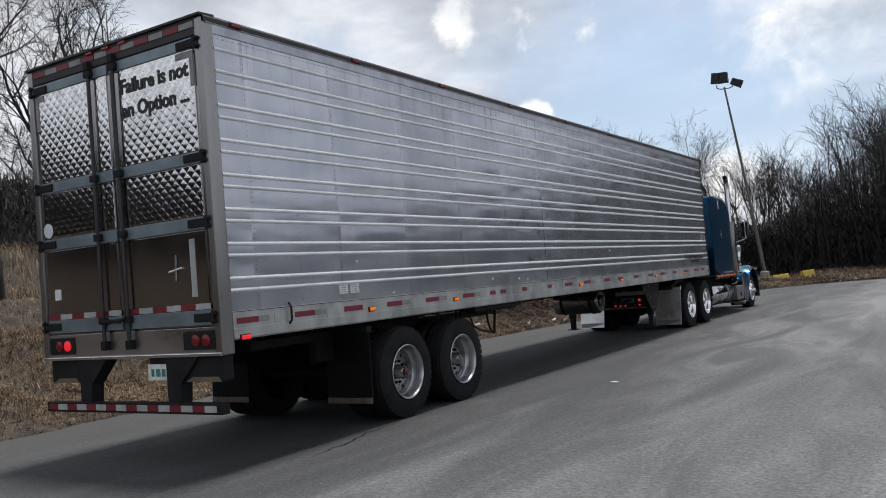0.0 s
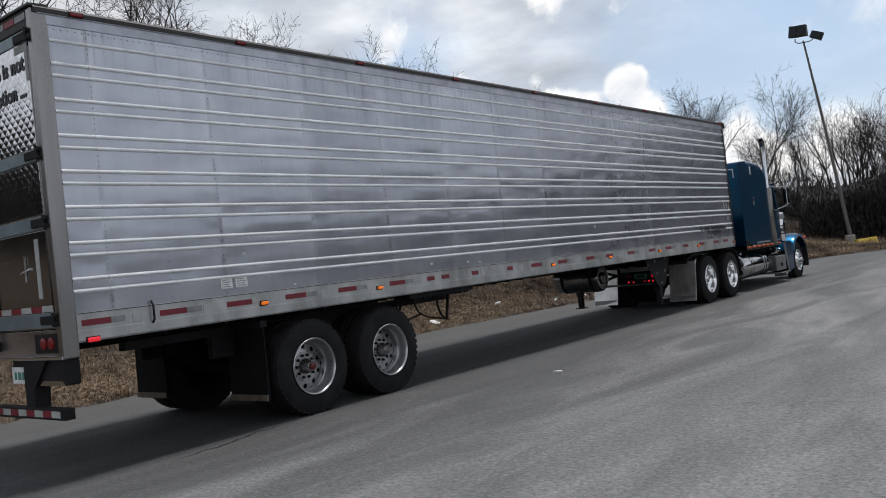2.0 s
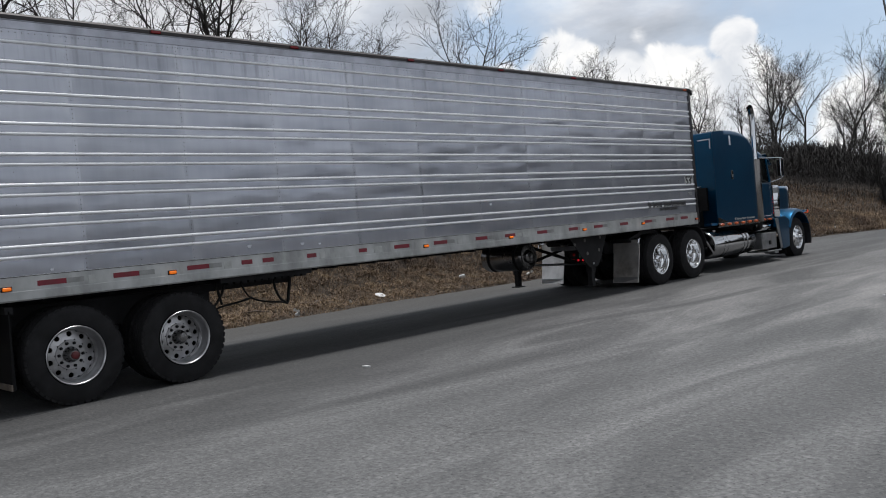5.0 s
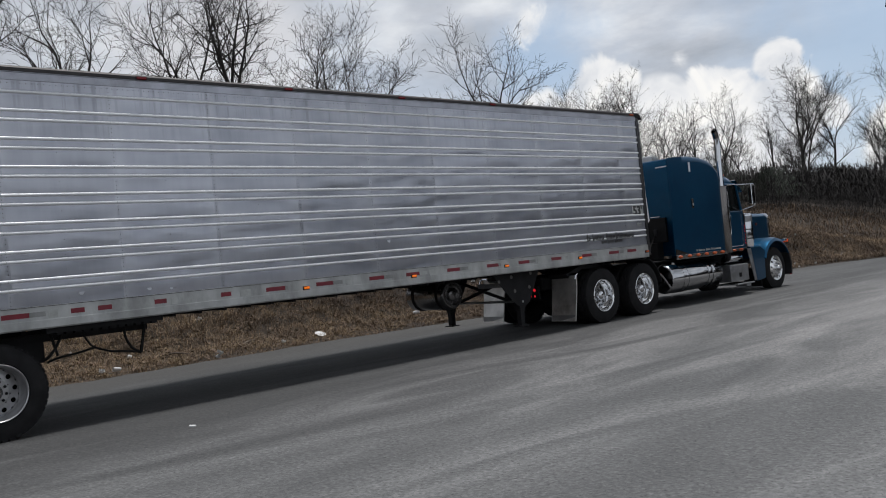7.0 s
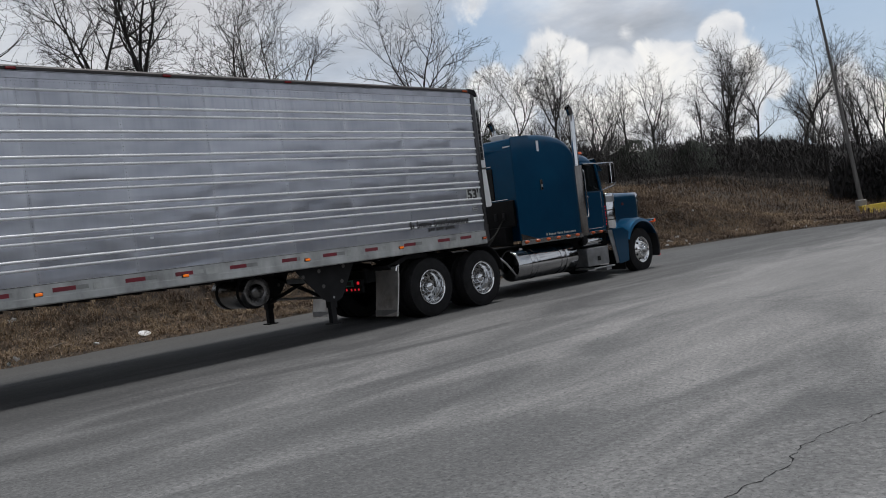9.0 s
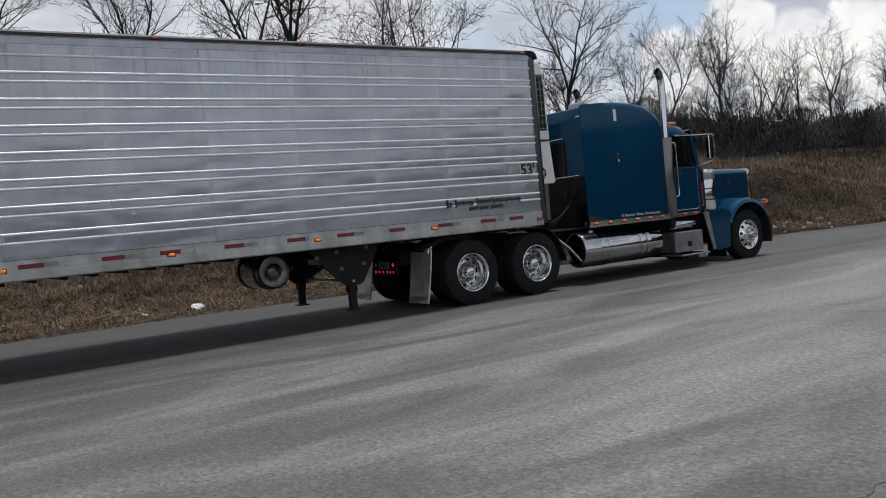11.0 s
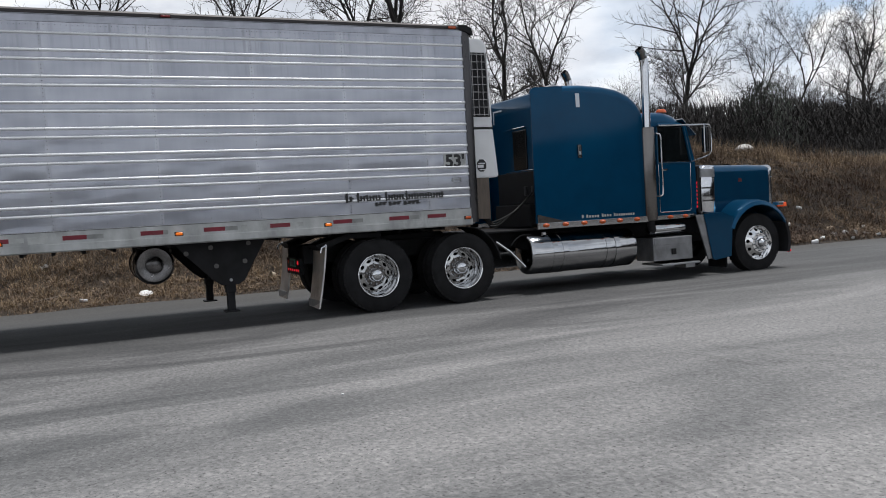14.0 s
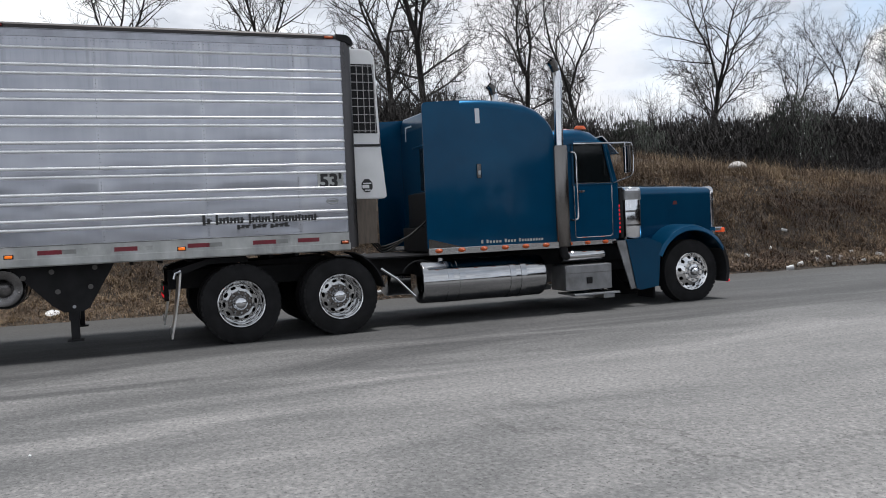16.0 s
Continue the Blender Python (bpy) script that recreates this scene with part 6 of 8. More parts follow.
    tube(q, [(sx, 19.472, 3.68), (sx, 19.43, 3.79), (sx, 19.38, 3.836)], 0.0700, 20, caps=False)
    part("stack_tip", q, "shield", st, "sooty stack tip", True)
    q = B()
    tube(q, [(sx, 19.48, 1.03), (sx, 19.50, 0.90), (f(-0.45), 19.75, 0.78)], 0.065, 12)
    part("exhaust_elbow", q, "black", st, "", True)
    # fuel tank
    tx = f(-0.46)
    q = B()
    lathe(q, [(0.0, 0.0), (0.0, 0.26), (0.02, 0.295), (0.05, 0.312), (1.97, 0.312), (2.0, 0.295), (2.02, 0.26), (2.02, 0.0)], (tx, 17.19, 0.607), "y", 44)
    tk = tpart("fuel_tank", q, "polished", "polished cylindrical fuel tank", True)
    for y in (17.62, 17.80, 18.62, 18.80):
        q = B()
        lathe(q, [(-0.045, 0.313), (-0.045, 0.319), (0.045, 0.319), (0.045, 0.313)], (tx, y, 0.607), "y", 40)
        part("tank_strap", q, "polished", tk, "", True)
    q = B()
    lathe(q, [(0.30, 0.05), (0.34, 0.05), (0.345, 0.04), (0.345, 0.0)], (tx + s * 0.05, 17.55, 0.607), "z", 16)
    part("tank_cap", q, "chrome", tk)
    q = B()
    tube(q, arc((17.27, 0.607), 0.325, 50, 150, 8, "yz", tx), 0.012, 6)
    part("tank_step", q, "black", tk)
    # battery box, steps, air tank
    q = B()
    box(q, min(f(-0.60), f(-0.14)), max(f(-0.60), f(-0.14)), 19.49, 20.31, 0.335, 0.725, 0.012)
    bb = tpart("battery_box", q, "box_alu", "aluminium battery and tool box")
    q = B()
    box(q, min(f(-0.14), f(-0.128)), max(f(-0.14), f(-0.128)), 19.51, 20.29, 0.60, 0.715, 0.004)
    part("box_lid", q, "box_alu", bb)
    q = B()
    box(q, min(f(-0.14), f(-0.115)), max(f(-0.14), f(-0.115)), 19.86, 19.95, 0.43, 0.53, 0.01)
    part("latch", q, "black", bb)
    q = B()
    box(q, min(f(-0.60), f(-0.06)), max(f(-0.60), f(-0.06)), 19.60, 20.40, 0.255, 0.285, 0.006)
    stp = part("step", q, "dull_alu", bb, "ribbed aluminium step")
    for k in range(14):
        q = B()
        box(q, min(f(-0.50), f(-0.07)), max(f(-0.50), f(-0.07)), 19.63 + k * 0.055, 19.65 + k * 0.055, 0.285, 0.291)
        part("step_rib", q, "polished", stp)
    q = B()
    box(q, min(f(-0.4), f(-0.12)), max(f(-0.4), f(-0.12)), 20.14, 20.34, 0.185, 0.255, 0.01)
    part("step_bracket", q, "dull_alu", bb)
    q = B()
    lathe(q, [(0.0, 0.0), (0.0, 0.07), (0.02, 0.085), (0.72, 0.085), (0.74, 0.07), (0.74, 0.0)], (f(-0.30), 19.52, 0.86), "y", 24)
    tpart("air_tank", q, "polished", "polished air tank under the cab", True)
    # air cleaner with its row of red lamps
    ax, ay = f(-0.43), 20.86
    q = B()
    lathe(q, [(1.06, 0.0), (1.06, 0.15), (1.075, 0.175), (1.12, 0.185), (1.86, 0.185), (1.885, 0.175), (1.90, 0.15), (1.91, 0.0)], (ax, ay, 0), "z", 40)
    ac = tpart("air_cleaner", q, "chrome", "chrome round air cleaner", True)
    q = B()
    lathe(q, [(1.70, 0.1855), (1.70, 0.190), (1.84, 0.190), (1.84, 0.1855)], (ax, ay, 0), "z", 36)
    part("band", q, "dull_alu", ac, "", True)
    for z in (1.28, 1.50):
        q = B()
        lathe(q, [(z, 0.1855), (z, 0.189), (z + 0.03, 0.189), (z + 0.03, 0.1855)], (ax, ay, 0), "z", 36)
        part("band", q, "polished", ac, "", True)
    q = B()
    box(q, min(ax - s * 0.1, ax + s * 0.14), max(ax - s * 0.1, ax + s * 0.14), 20.60, 20.66, 1.10, 1.90, 0.01)
    br = part("lamp_bracket", q, "black", ac)
    for k in range(7):
        q = B()
        lathe(q, [(0.0, 0.022), (-0.012, 0.018), (-0.016, 0.0)], (ax + s * 0.12, 20.60, 1.20 + k * 0.068), "y", 10)
        part("lens", q, "red_on", br)
    # mirror
    q = B()
    tube(q, smooth_path([(f(-0.30), 19.95, 2.60), (f(-0.10), 20.3, 2.585), (f(0.0), 20.58, 2.58), (f(0.005), 20.66, 2.55), (f(0.005), 20.68, 2.35), (f(0.005), 20.67, 2.12)], 5), 0.011, 8)
    tube(q, smooth_path([(f(0.0), 20.67, 2.12), (f(-0.05), 20.64, 2.06), (f(-0.28), 20.50, 1.98)], 4), 0.011, 8)
    tube(q, [(f(0.0), 20.54, 2.575), (f(0.0), 20.54, 2.10)], 0.011, 8)
    mr = tpart("mirror", q, "chrome", "chrome wing mirror on tube arms", True)
    q = B()
    box(q, min(f(-0.10), f(0.08)), max(f(-0.10), f(0.08)), 20.565, 20.60, 2.12, 2.54, 0.012)
    part("mirror_head", q, "shield", mr)
    # fender
    q = B()
    secs = []
    for i in range(15):
        a = radians(28 + 128 * i / 14)
        ca, sa = math.cos(a), math.sin(a)
        r = 0.735 + 0.02 * sa
        xo, xi = f(-0.17), f(-0.80)
        cy, cz = 21.90, 0.50
        secs.append([(xi, cy + (r - 0.02) * ca, cz + (r + 0.02) * sa), (f(-0.30), cy + r * ca, cz + (r + 0.01) * sa), (f(-0.20), cy + (r - 0.015) * ca, cz + (r - 0.02) * sa), (xo, cy + (r - 0.07) * ca, cz + (r - 0.085) * sa),
                     (f(-0.185), cy + (r - 0.085) * ca, cz + (r - 0.10) * sa), (f(-0.30), cy + (r - 0.05) * ca, cz + (r - 0.05) * sa), (xi, cy + (r - 0.05) * ca, cz + (r - 0.04) * sa)])
    loft(q, secs)
    fd = tpart("fender", q, "blue", "flared blue front fender", True)
    q = B()
    secs = []
    for i in range(9):
        a = radians(-18 + 48 * i / 8)
        ca, sa = math.cos(a), math.sin(a)
        secs.append([(f(-0.78), 21.90 + 0.715 * ca, 0.50 + 0.715 * sa), (f(-0.18), 21.90 + 0.715 * ca, 0.50 + 0.715 * sa), (f(-0.18), 21.90 + 0.655 * ca, 0.50 + 0.655 * sa), (f(-0.78), 21.90 + 0.655 * ca, 0.50 + 0.655 * sa)])
    loft(q, secs)
    part("fender_lip", q, "black", fd, "black rubber fender lip", True)
    q = B()
    box(q, min(f(-0.34), f(-0.19)), max(f(-0.34), f(-0.19)), 22.36, 22.50, 1.135, 1.195, 0.012)
    tl = part("turn_lamp", q, "chrome", fd, "turn lamp on the fender")
    q = B()
    box(q, min(f(-0.35), f(-0.18)), max(f(-0.35), f(-0.18)), 22.47, 22.545, 1.105, 1.185, 0.02)
    part("lens", q, "turn_lens", tl)
    q = B()
    lathe(q, [(0.0, 0.0), (0.0, 0.028), (0.05, 0.022), (0.06, 0.0)], (f(-0.22), 22.58, 0.30), "y", 12)
    part("lens", q, "red_on", fd, "small red lamp at the fender tip")
    # skirt behind the wheel
    q = B()
    secs = []
    for xo, dy in ((-0.20, 0.0), (-0.24, -0.02)):
        secs.append([(f(xo), y + dy, z) for y, z in [(20.62, 1.07), (21.05, 1.08), (21.30, 0.98), (21.27, 0.80), (21.22, 0.30), (20.88, 0.26), (20.78, 0.30)]])
    loft(q, secs)
    part("skirt", q, "blue", fd, "blue skirt behind the front wheel")
    q = B()
    prism(q, [(20.46, 1.06), (20.64, 1.06), (20.80, 0.30), (20.70, 0.28)], f(-0.22), f(-0.20), "x")
    part("skirt_trim", q, "box_alu", fd, "dull aluminium skirt edge")
    q = B()
    box(q, min(f(-0.75), f(-0.3)), max(f(-0.75), f(-0.3)), 21.18, 21.22, 0.10, 0.55, 0.01)
    part("mud_flap", q, "rubber_flap", fd)


mirrored(cab_side)
b = B()
prism(b, [(20.36, 2.60), (20.56, 1.96), (20.57, 1.965), (20.375, 2.605)], XF + 0.06, XN - 0.06, "x")
ws = part("windscreen", b, "glass", cab, "dark split windscreen")
ws.visible_shadow = False
b = B()
prism(b, [(20.36, 2.62), (20.57, 1.95), (20.59, 1.955), (20.38, 2.625)], CX - 0.02, CX + 0.02, "x")
part("screen_divider", b, "blue", cab)
b = B()
prism(b, [(20.30, 2.70), (20.58, 2.43), (20.59, 2.44), (20.31, 2.715)], XF - 0.02, XN + 0.03, "x")
part("sun_visor", b, "polished", cab, "polished outside sun visor")
b = B()
box(b, XF + 0.1, XN - 0.1, 20.22, 20.54, 1.90, 2.06, 0.03)
part("dashboard", b, "seat", cab)
b = B()
box(b, -0.98, -0.5, 19.50, 19.62, 1.9, 2.45, 0.04)
part("seat_back", b, "seat", cab)
b = B()
box(b, -2.1, -1.62, 19.50, 19.62, 1.9, 2.45, 0.04)
part("seat_back", b, "seat", cab)
b = B()
tube(b, [(-1.86 + 0.2 * math.cos(a), 20.12 - 0.08 * math.sin(a), 2.08 + 0.18 * math.sin(a)) for a in [2 * math.pi * k / 20 for k in range(21)]], 0.014, 6)
part("steering_wheel", b, "seat", cab)

# hood and grille
def hood_section(y, half, z0, z1, rad, n=5):
    return shell_section(y, half, z0, z1, rad, n)


b = B()
loft(b, [hood_section(y, h, z0, z, r) for y, h, z0, z, r in ((20.60, 0.80, 1.05, 1.925, 0.13), (21.0, 0.74, 1.05, 1.92, 0.13), (21.6, 0.65, 1.02, 1.91, 0.12), (22.2, 0.56, 0.95, 1.90, 0.11), (22.72, 0.49, 0.85, 1.888, 0.10), (22.78, 0.48, 0.84, 1.87, 0.10))])
hood = tpart("hood", b, "blue", "long blue hood", True)
b = B()
box(b, CX - 0.02, CX + 0.02, 20.7, 22.76, 1.905, 1.925, 0.006)
part("hood_hinge", b, "polished", hood)
b = B()
loft(b, [hood_section(y, h, z0, z, r) for y, h, z0, z, r in ((22.775, 0.485, 0.62, 1.878, 0.10), (22.79, 0.50, 0.60, 1.895, 0.10), (22.83, 0.50, 0.60, 1.895, 0.10), (22.85, 0.47, 0.63, 1.86, 0.09))])
gr = tpart("grille", b, "chrome", "chrome radiator grille shell", True)
for k in range(12):
    q = B()
    x = CX - 0.42 + k * 0.0765
    box(q, x - 0.012, x + 0.012, 22.845, 22.87, 0.68, 1.80, 0.004)
    part("grille_bar", q, "chrome", gr)
b = B()
tube(b, [(CX + 0.30, 22.70, 1.66), (CX + 0.52, 22.83, 1.665)], 0.008, 6)
part("hood_latch", b, "chrome", hood)
for s in (-1, 1):
    b = B()
    prism(b, [(21.90, 1.60), (21.99, 1.60), (21.97, 1.66), (21.92, 1.66)], CX + s * 0.605, CX + s * 0.620, "x")
    part("emblem", b, "emblem_red", hood, "small red hood emblem")
b = B()
prism(b, [(20.95, 1.915), (22.0, 1.905), (21.98, 1.935), (21.0, 1.945)], CX - 0.35, CX + 0.35, "x", 0.01)
part("hood_crown", b, "polished", hood)

# ---- bank, woods, lot furniture ----
def sticks_mesh(name, P0, P1, P2, R, mat):
    """Many three-sided bent sticks at once: from P0 by P1 to P2, radius R at the foot, thinning out."""
    n = len(R)
    T = P2 - P0
    T /= np.linalg.norm(T, axis=1)[:, None] + 1e-9
    ref = np.where(np.abs(T[:, 2:3]) > 0.8, np.array([[1.0, 0, 0]]), np.array([[0, 0, 1.0]]))
    U = np.cross(T, ref)
    U /= np.linalg.norm(U, axis=1)[:, None] + 1e-9
    V = np.cross(T, U)
    verts = np.zeros((n, 7, 3))
    for k in range(3):
        a = 2 * math.pi * k / 3
        o = U * math.cos(a) + V * math.sin(a)
        verts[:, k] = P0 + o * R[:, None]
        verts[:, 3 + k] = P1 + o * R[:, None] * 0.65
    verts[:, 6] = P2
    base = (np.arange(n) * 7)[:, None]
    quads = np.concatenate([base + np.array([[0, 1, 4, 3]]), base + np.array([[1, 2, 5, 4]]), base + np.array([[2, 0, 3, 5]])])
    tris = np.concatenate([base + np.array([[3, 4, 6]]), base + np.array([[4, 5, 6]]), base + np.array([[5, 3, 6]])])
    me = bpy.data.meshes.new(name)
    me.from_pydata(verts.reshape(-1, 3).tolist(), [], quads.tolist() + tris.tolist())
    me.materials.append(MAT[mat])
    return me


def blades_mesh(name, P, H, W, A, lean, mat):
    """Flat bent blades: foot P, height H, width W, heading A, lean."""
    n = len(H)
    side = np.stack([np.cos(A), np.sin(A), np.zeros(n)], 1)
    fwd = np.stack([-np.sin(A), np.cos(A), np.zeros(n)], 1)
    up = np.array([[0, 0, 1.0]])
    v = np.zeros((n, 5, 3))
    v[:, 0] = P - side * W[:, None] / 2
    v[:, 1] = P + side * W[:, None] / 2
    mid = P + up * H[:, None] * 0.55 + fwd * (lean * H * 0.25)[:, None]
    v[:, 2] = mid + side * W[:, None] * 0.35
    v[:, 3] = mid - side * W[:, None] * 0.35
    v[:, 4] = P + up * (H * np.sqrt(np.maximum(0.05, 1 - 0.5 * np.minimum(lean, 1.3) ** 2)))[:, None] + fwd * (lean * H)[:, None]
    base = (np.arange(n) * 5)[:, None]
    me = bpy.data.meshes.new(name)
    me.from_pydata(v.reshape(-1, 3).tolist(), [], (base + np.array([[0, 1, 2, 3]])).tolist() + (base + np.array([[3, 2, 4]])).tolist())
    me.materials.append(MAT[mat])
    return me


rs = np.random.RandomState(4)


def along_bank(n, d0, d1, y0=-6, y1=41):
    """Random places on the bank at d0 to d1 metres from the paving."""
    X = rs.uniform(-26, 14, n * 6)
    Y = rs.uniform(y0, y1, n * 6)
    D = edge_distance(X, Y)
    ok = (D > d0) & (D < d1) & (X < 12)
    return X[ok][:n], Y[ok][:n], D[ok][:n]


def clumped(X, Y):
    f = np.sin(X * 1.7 + 2 * np.sin(Y * 0.9)) * np.cos(Y * 1.3 + 1.5 * np.sin(X * 0.8)) + 0.6 * np.sin(X * 4.1) * np.sin(Y * 3.7)
    return f


# grass: low matted cover, taller tufts, stalks on the crest
X, Y, D = along_bank(60000, 0.15, 14)
keep = rs.rand(len(X)) < 0.6 + 0.4 * clumped(X, Y)
X, Y, D = X[keep], Y[keep], D[keep]
n = len(X)
H = rs.uniform(0.06, 0.20, n) * (0.6 + 0.5 * sstep(0.2, 3, D))
P = np.stack([X, Y, ground_z(X, Y) - 0.01], 1)
g = new("dry_grass", blades_mesh("dry_grass", P, H, rs.uniform(0.008, 0.020, n), rs.uniform(0, 6.28, n), rs.uniform(0.8, 2.2, n), "grass"))
tagged(g, "matted dry winter grass on the bank", "grass", kind="stuff")
X, Y, D = along_bank(120000, 0.05, 5.0, 1.5, 25)
keep = rs.rand(len(X)) < 0.75 + 0.4 * clumped(X * 1.4, Y * 1.4)
X, Y, D = X[keep], Y[keep], D[keep]
n = len(X)
H = rs.uniform(0.07, 0.20, n) * (0.5 + 0.6 * sstep(0.1, 1.2, D))
g = new("dry_grass", blades_mesh("dry_grass", np.stack([X, Y, ground_z(X, Y) - 0.008], 1), H, rs.uniform(0.005, 0.011, n), rs.uniform(0, 6.28, n), rs.uniform(0.7, 2.4, n), "grass"))
tagged(g, "thick matted brown grass beside the paving", "grass", kind="stuff")


X, Y, D = along_bank(80000, 0.3, 9.5, 20, 40)
keep = rs.rand(len(X)) < 0.8 + 0.4 * clumped(X * 1.2, Y * 1.2)
X, Y, D = X[keep], Y[keep], D[keep]
n = len(X)
g = new("bank_grass", blades_mesh("bank_grass", np.stack([X, Y, ground_z(X, Y) - 0.01], 1), rs.uniform(0.12, 0.30, n), rs.uniform(0.009, 0.020, n), rs.uniform(0, 6.28, n), rs.uniform(0.9, 2.5, n), "grass"))
tagged(g, "rank brown winter grass on the slope of the bank", "grass", kind="stuff")


def tussocks(name, count, d0, d1, y0, y1, per, size, high, mat, label):
    """Clumps of drooping blades, each spreading from one root."""
    X, Y, D = along_bank(count, d0, d1, y0, y1)
    m = rs.randint(per[0], per[1], len(X))
    big = np.repeat(rs.uniform(0.55, 1.25, len(X)), m)
    n = len(big)
    a, r = rs.uniform(0, 6.28, n), rs.rand(n) ** 0.6 * size * big
    XX, YY = np.repeat(X, m) + r * np.cos(a), np.repeat(Y, m) + r * np.sin(a)
    H = rs.uniform(0.5, 1.1, n) * high * big * (1.15 - 0.5 * r / (size * big))
    P = np.stack([XX, YY, ground_z(XX, YY) - 0.015], 1)
    ob = new(name, blades_mesh(name, P, H, rs.uniform(0.006, 0.014, n), a - math.pi / 2 + rs.normal(0, 0.5, n), 0.25 + 1.5 * r / (size * big) + rs.uniform(0, 0.5, n), mat))
    return tagged(ob, label, "grass", kind="stuff")


tussocks("grass_tufts", 330, 0.25, 4.5, 2, 24, (45, 85), 0.17, 0.24, "crest_grass", "drooping tufts of straw-coloured grass")
tussocks("grass_tufts", 620, 0.2, 5.0, 2, 26, (40, 80), 0.20, 0.20, "grass", "matted clumps of dark brown grass")
tussocks("grass_tufts", 900, 0.5, 10, 21, 40, (22, 44), 0.24, 0.30, "crest_grass", "tufts of taller straw-coloured grass")
X, Y, D = along_bank(46000, 5.8, 14, 10, 42)
keep = rs.rand(len(X)) < 0.55 + 0.35 * clumped(X * 0.6, Y * 0.6)
X, Y = X[keep], Y[keep]
n = len(X)
g = new("tall_grass", blades_mesh("tall_grass", np.stack([X, Y, ground_z(X, Y) - 0.02], 1), rs.uniform(0.25, 0.70, n), rs.uniform(0.007, 0.014, n), rs.uniform(0, 6.28, n), rs.uniform(0.05, 0.7, n), "crest_grass"))
tagged(g, "tall dry grass along the crest of the bank", "grass", kind="stuff")
# rough grass on the flat behind the crest
X = rs.uniform(-34, -4, 130000)
Y = rs.uniform(4, 62, 130000)
D = edge_distance(X, Y)
ok = (D > 12) & (D < 30) & (rs.rand(len(X)) < 0.75 + 0.35 * clumped(X * 0.5, Y * 0.5))
X, Y = X[ok][:34000], Y[ok][:34000]
n = len(X)
g = new("rough_grass", blades_mesh("rough_grass", np.stack([X, Y, ground_z(X, Y) - 0.02], 1), rs.uniform(0.2, 0.6, n), rs.uniform(0.014, 0.035, n), rs.uniform(0, 6.28, n), rs.uniform(0.2, 1.2, n), "crest_grass"))
tagged(g, "rough dry grass on the flat above the bank", "grass", kind="stuff")
X, Y, D = along_bank(60000, 0.6, 40, 40, 80)
n = len(X)
g = new("rough_grass", blades_mesh("rough_grass", np.stack([X, Y, ground_z(X, Y) - 0.02], 1), rs.uniform(0.18, 0.5, n), rs.uniform(0.02, 0.05, n), rs.uniform(0, 6.28, n), rs.uniform(0.3, 1.5, n), "grass"))
tagged(g, "rough brown grass where the bank runs out", "grass", kind="stuff")
# dead leaves
def dead_leaves(count, d0, d1, y0, y1, small, large, lift, label):
    X, Y, D = along_bank(count, d0, d1, y0, y1)
    n = len(X)
    A = rs.uniform(0, 6.28, n)
    S = rs.uniform(small, large, n)
    Z = np.maximum(ground_z(X, Y), np.where(D < 0, 0.002, -1)) + rs.uniform(0.01, lift, n)
    corn = []
    for k in range(4):
        a = A + k * math.pi / 2
        corn.append(np.stack([X + S * np.cos(a), Y + S * np.sin(a) * 0.7, Z + rs.uniform(0, 0.03, n)], 1))
    v = np.stack(corn, 1).reshape(-1, 3)
    me = bpy.data.meshes.new("dead_leaves")
    me.from_pydata(v.tolist(), [], ((np.arange(n) * 4)[:, None] + np.array([[0, 1, 2, 3]])).tolist())
    me.materials.append(MAT["leaves"])
    tagged(new("dead_leaves", me), label, "leaves", kind="stuff")


dead_leaves(5000, -0.15, 7, -6, 41, 0.02, 0.05, 0.012, "scattered brown dead leaves")
dead_leaves(9000, 0.1, 2.6, 2, 32, 0.025, 0.06, 0.14, "drift of dark dead leaves caught in the grass")
# weed stalks
X, Y, D = along_bank(380, 0.4, 9)
n = len(X)
P0 = np.stack([X, Y, ground_z(X, Y) - 0.02], 1)
h = rs.uniform(0.25, 0.9, n)
P2 = P0 + np.stack([rs.normal(0, 0.15, n), rs.normal(0, 0.15, n), h], 1)
P1 = (P0 + P2) / 2 + rs.normal(0, 0.04, (n, 3))
tagged(new("weed_stalks", sticks_mesh("weed_stalks", P0, P1, P2, rs.uniform(0.003, 0.006, n), "leaves")), "dry brown weed stalks", "weeds", kind="stuff")

# undergrowth at the foot of the woods
BRUSH = [(90, -66), (30, -60), (-8, -58), (-28, -52), (-34, -45), (-33, -10), (-31, 14), (-32, 34), (-31, 50), (-25, 64), (-14, 72), (0, 75), (16, 74), (40, 70), (90, 62)]


def brush_places(n, depth, line=None):
    line = line or BRUSH
    seg = [math.hypot(b[0] - a[0], b[1] - a[1]) for a, b in zip(line, line[1:])]
    cum = np.concatenate([[0], np.cumsum(seg)])
    t = rs.uniform(0, cum[-1], n)
    i = np.clip(np.searchsorted(cum, t) - 1, 0, len(seg) - 1)
    f = (t - cum[i]) / np.array(seg)[i]
    a, b = np.array(line, float)[i], np.array(line, float)[i + 1]
    p = a + (b - a) * f[:, None]
    dirs = np.diff(np.array(line, float), axis=0)
    dirs = dirs / np.linalg.norm(dirs, axis=1)[:, None]
    ends = np.concatenate([dirs[:1], dirs[:-1] + dirs[1:], dirs[-1:]])
    ends = ends / np.linalg.norm(ends, axis=1)[:, None]
    d = ends[i] * (1 - f)[:, None] + ends[i + 1] * f[:, None]
    nrm = np.stack([-d[:, 1], d[:, 0]], 1)
    w = rs.uniform(0, depth, n)
    return p + nrm * w[:, None], t


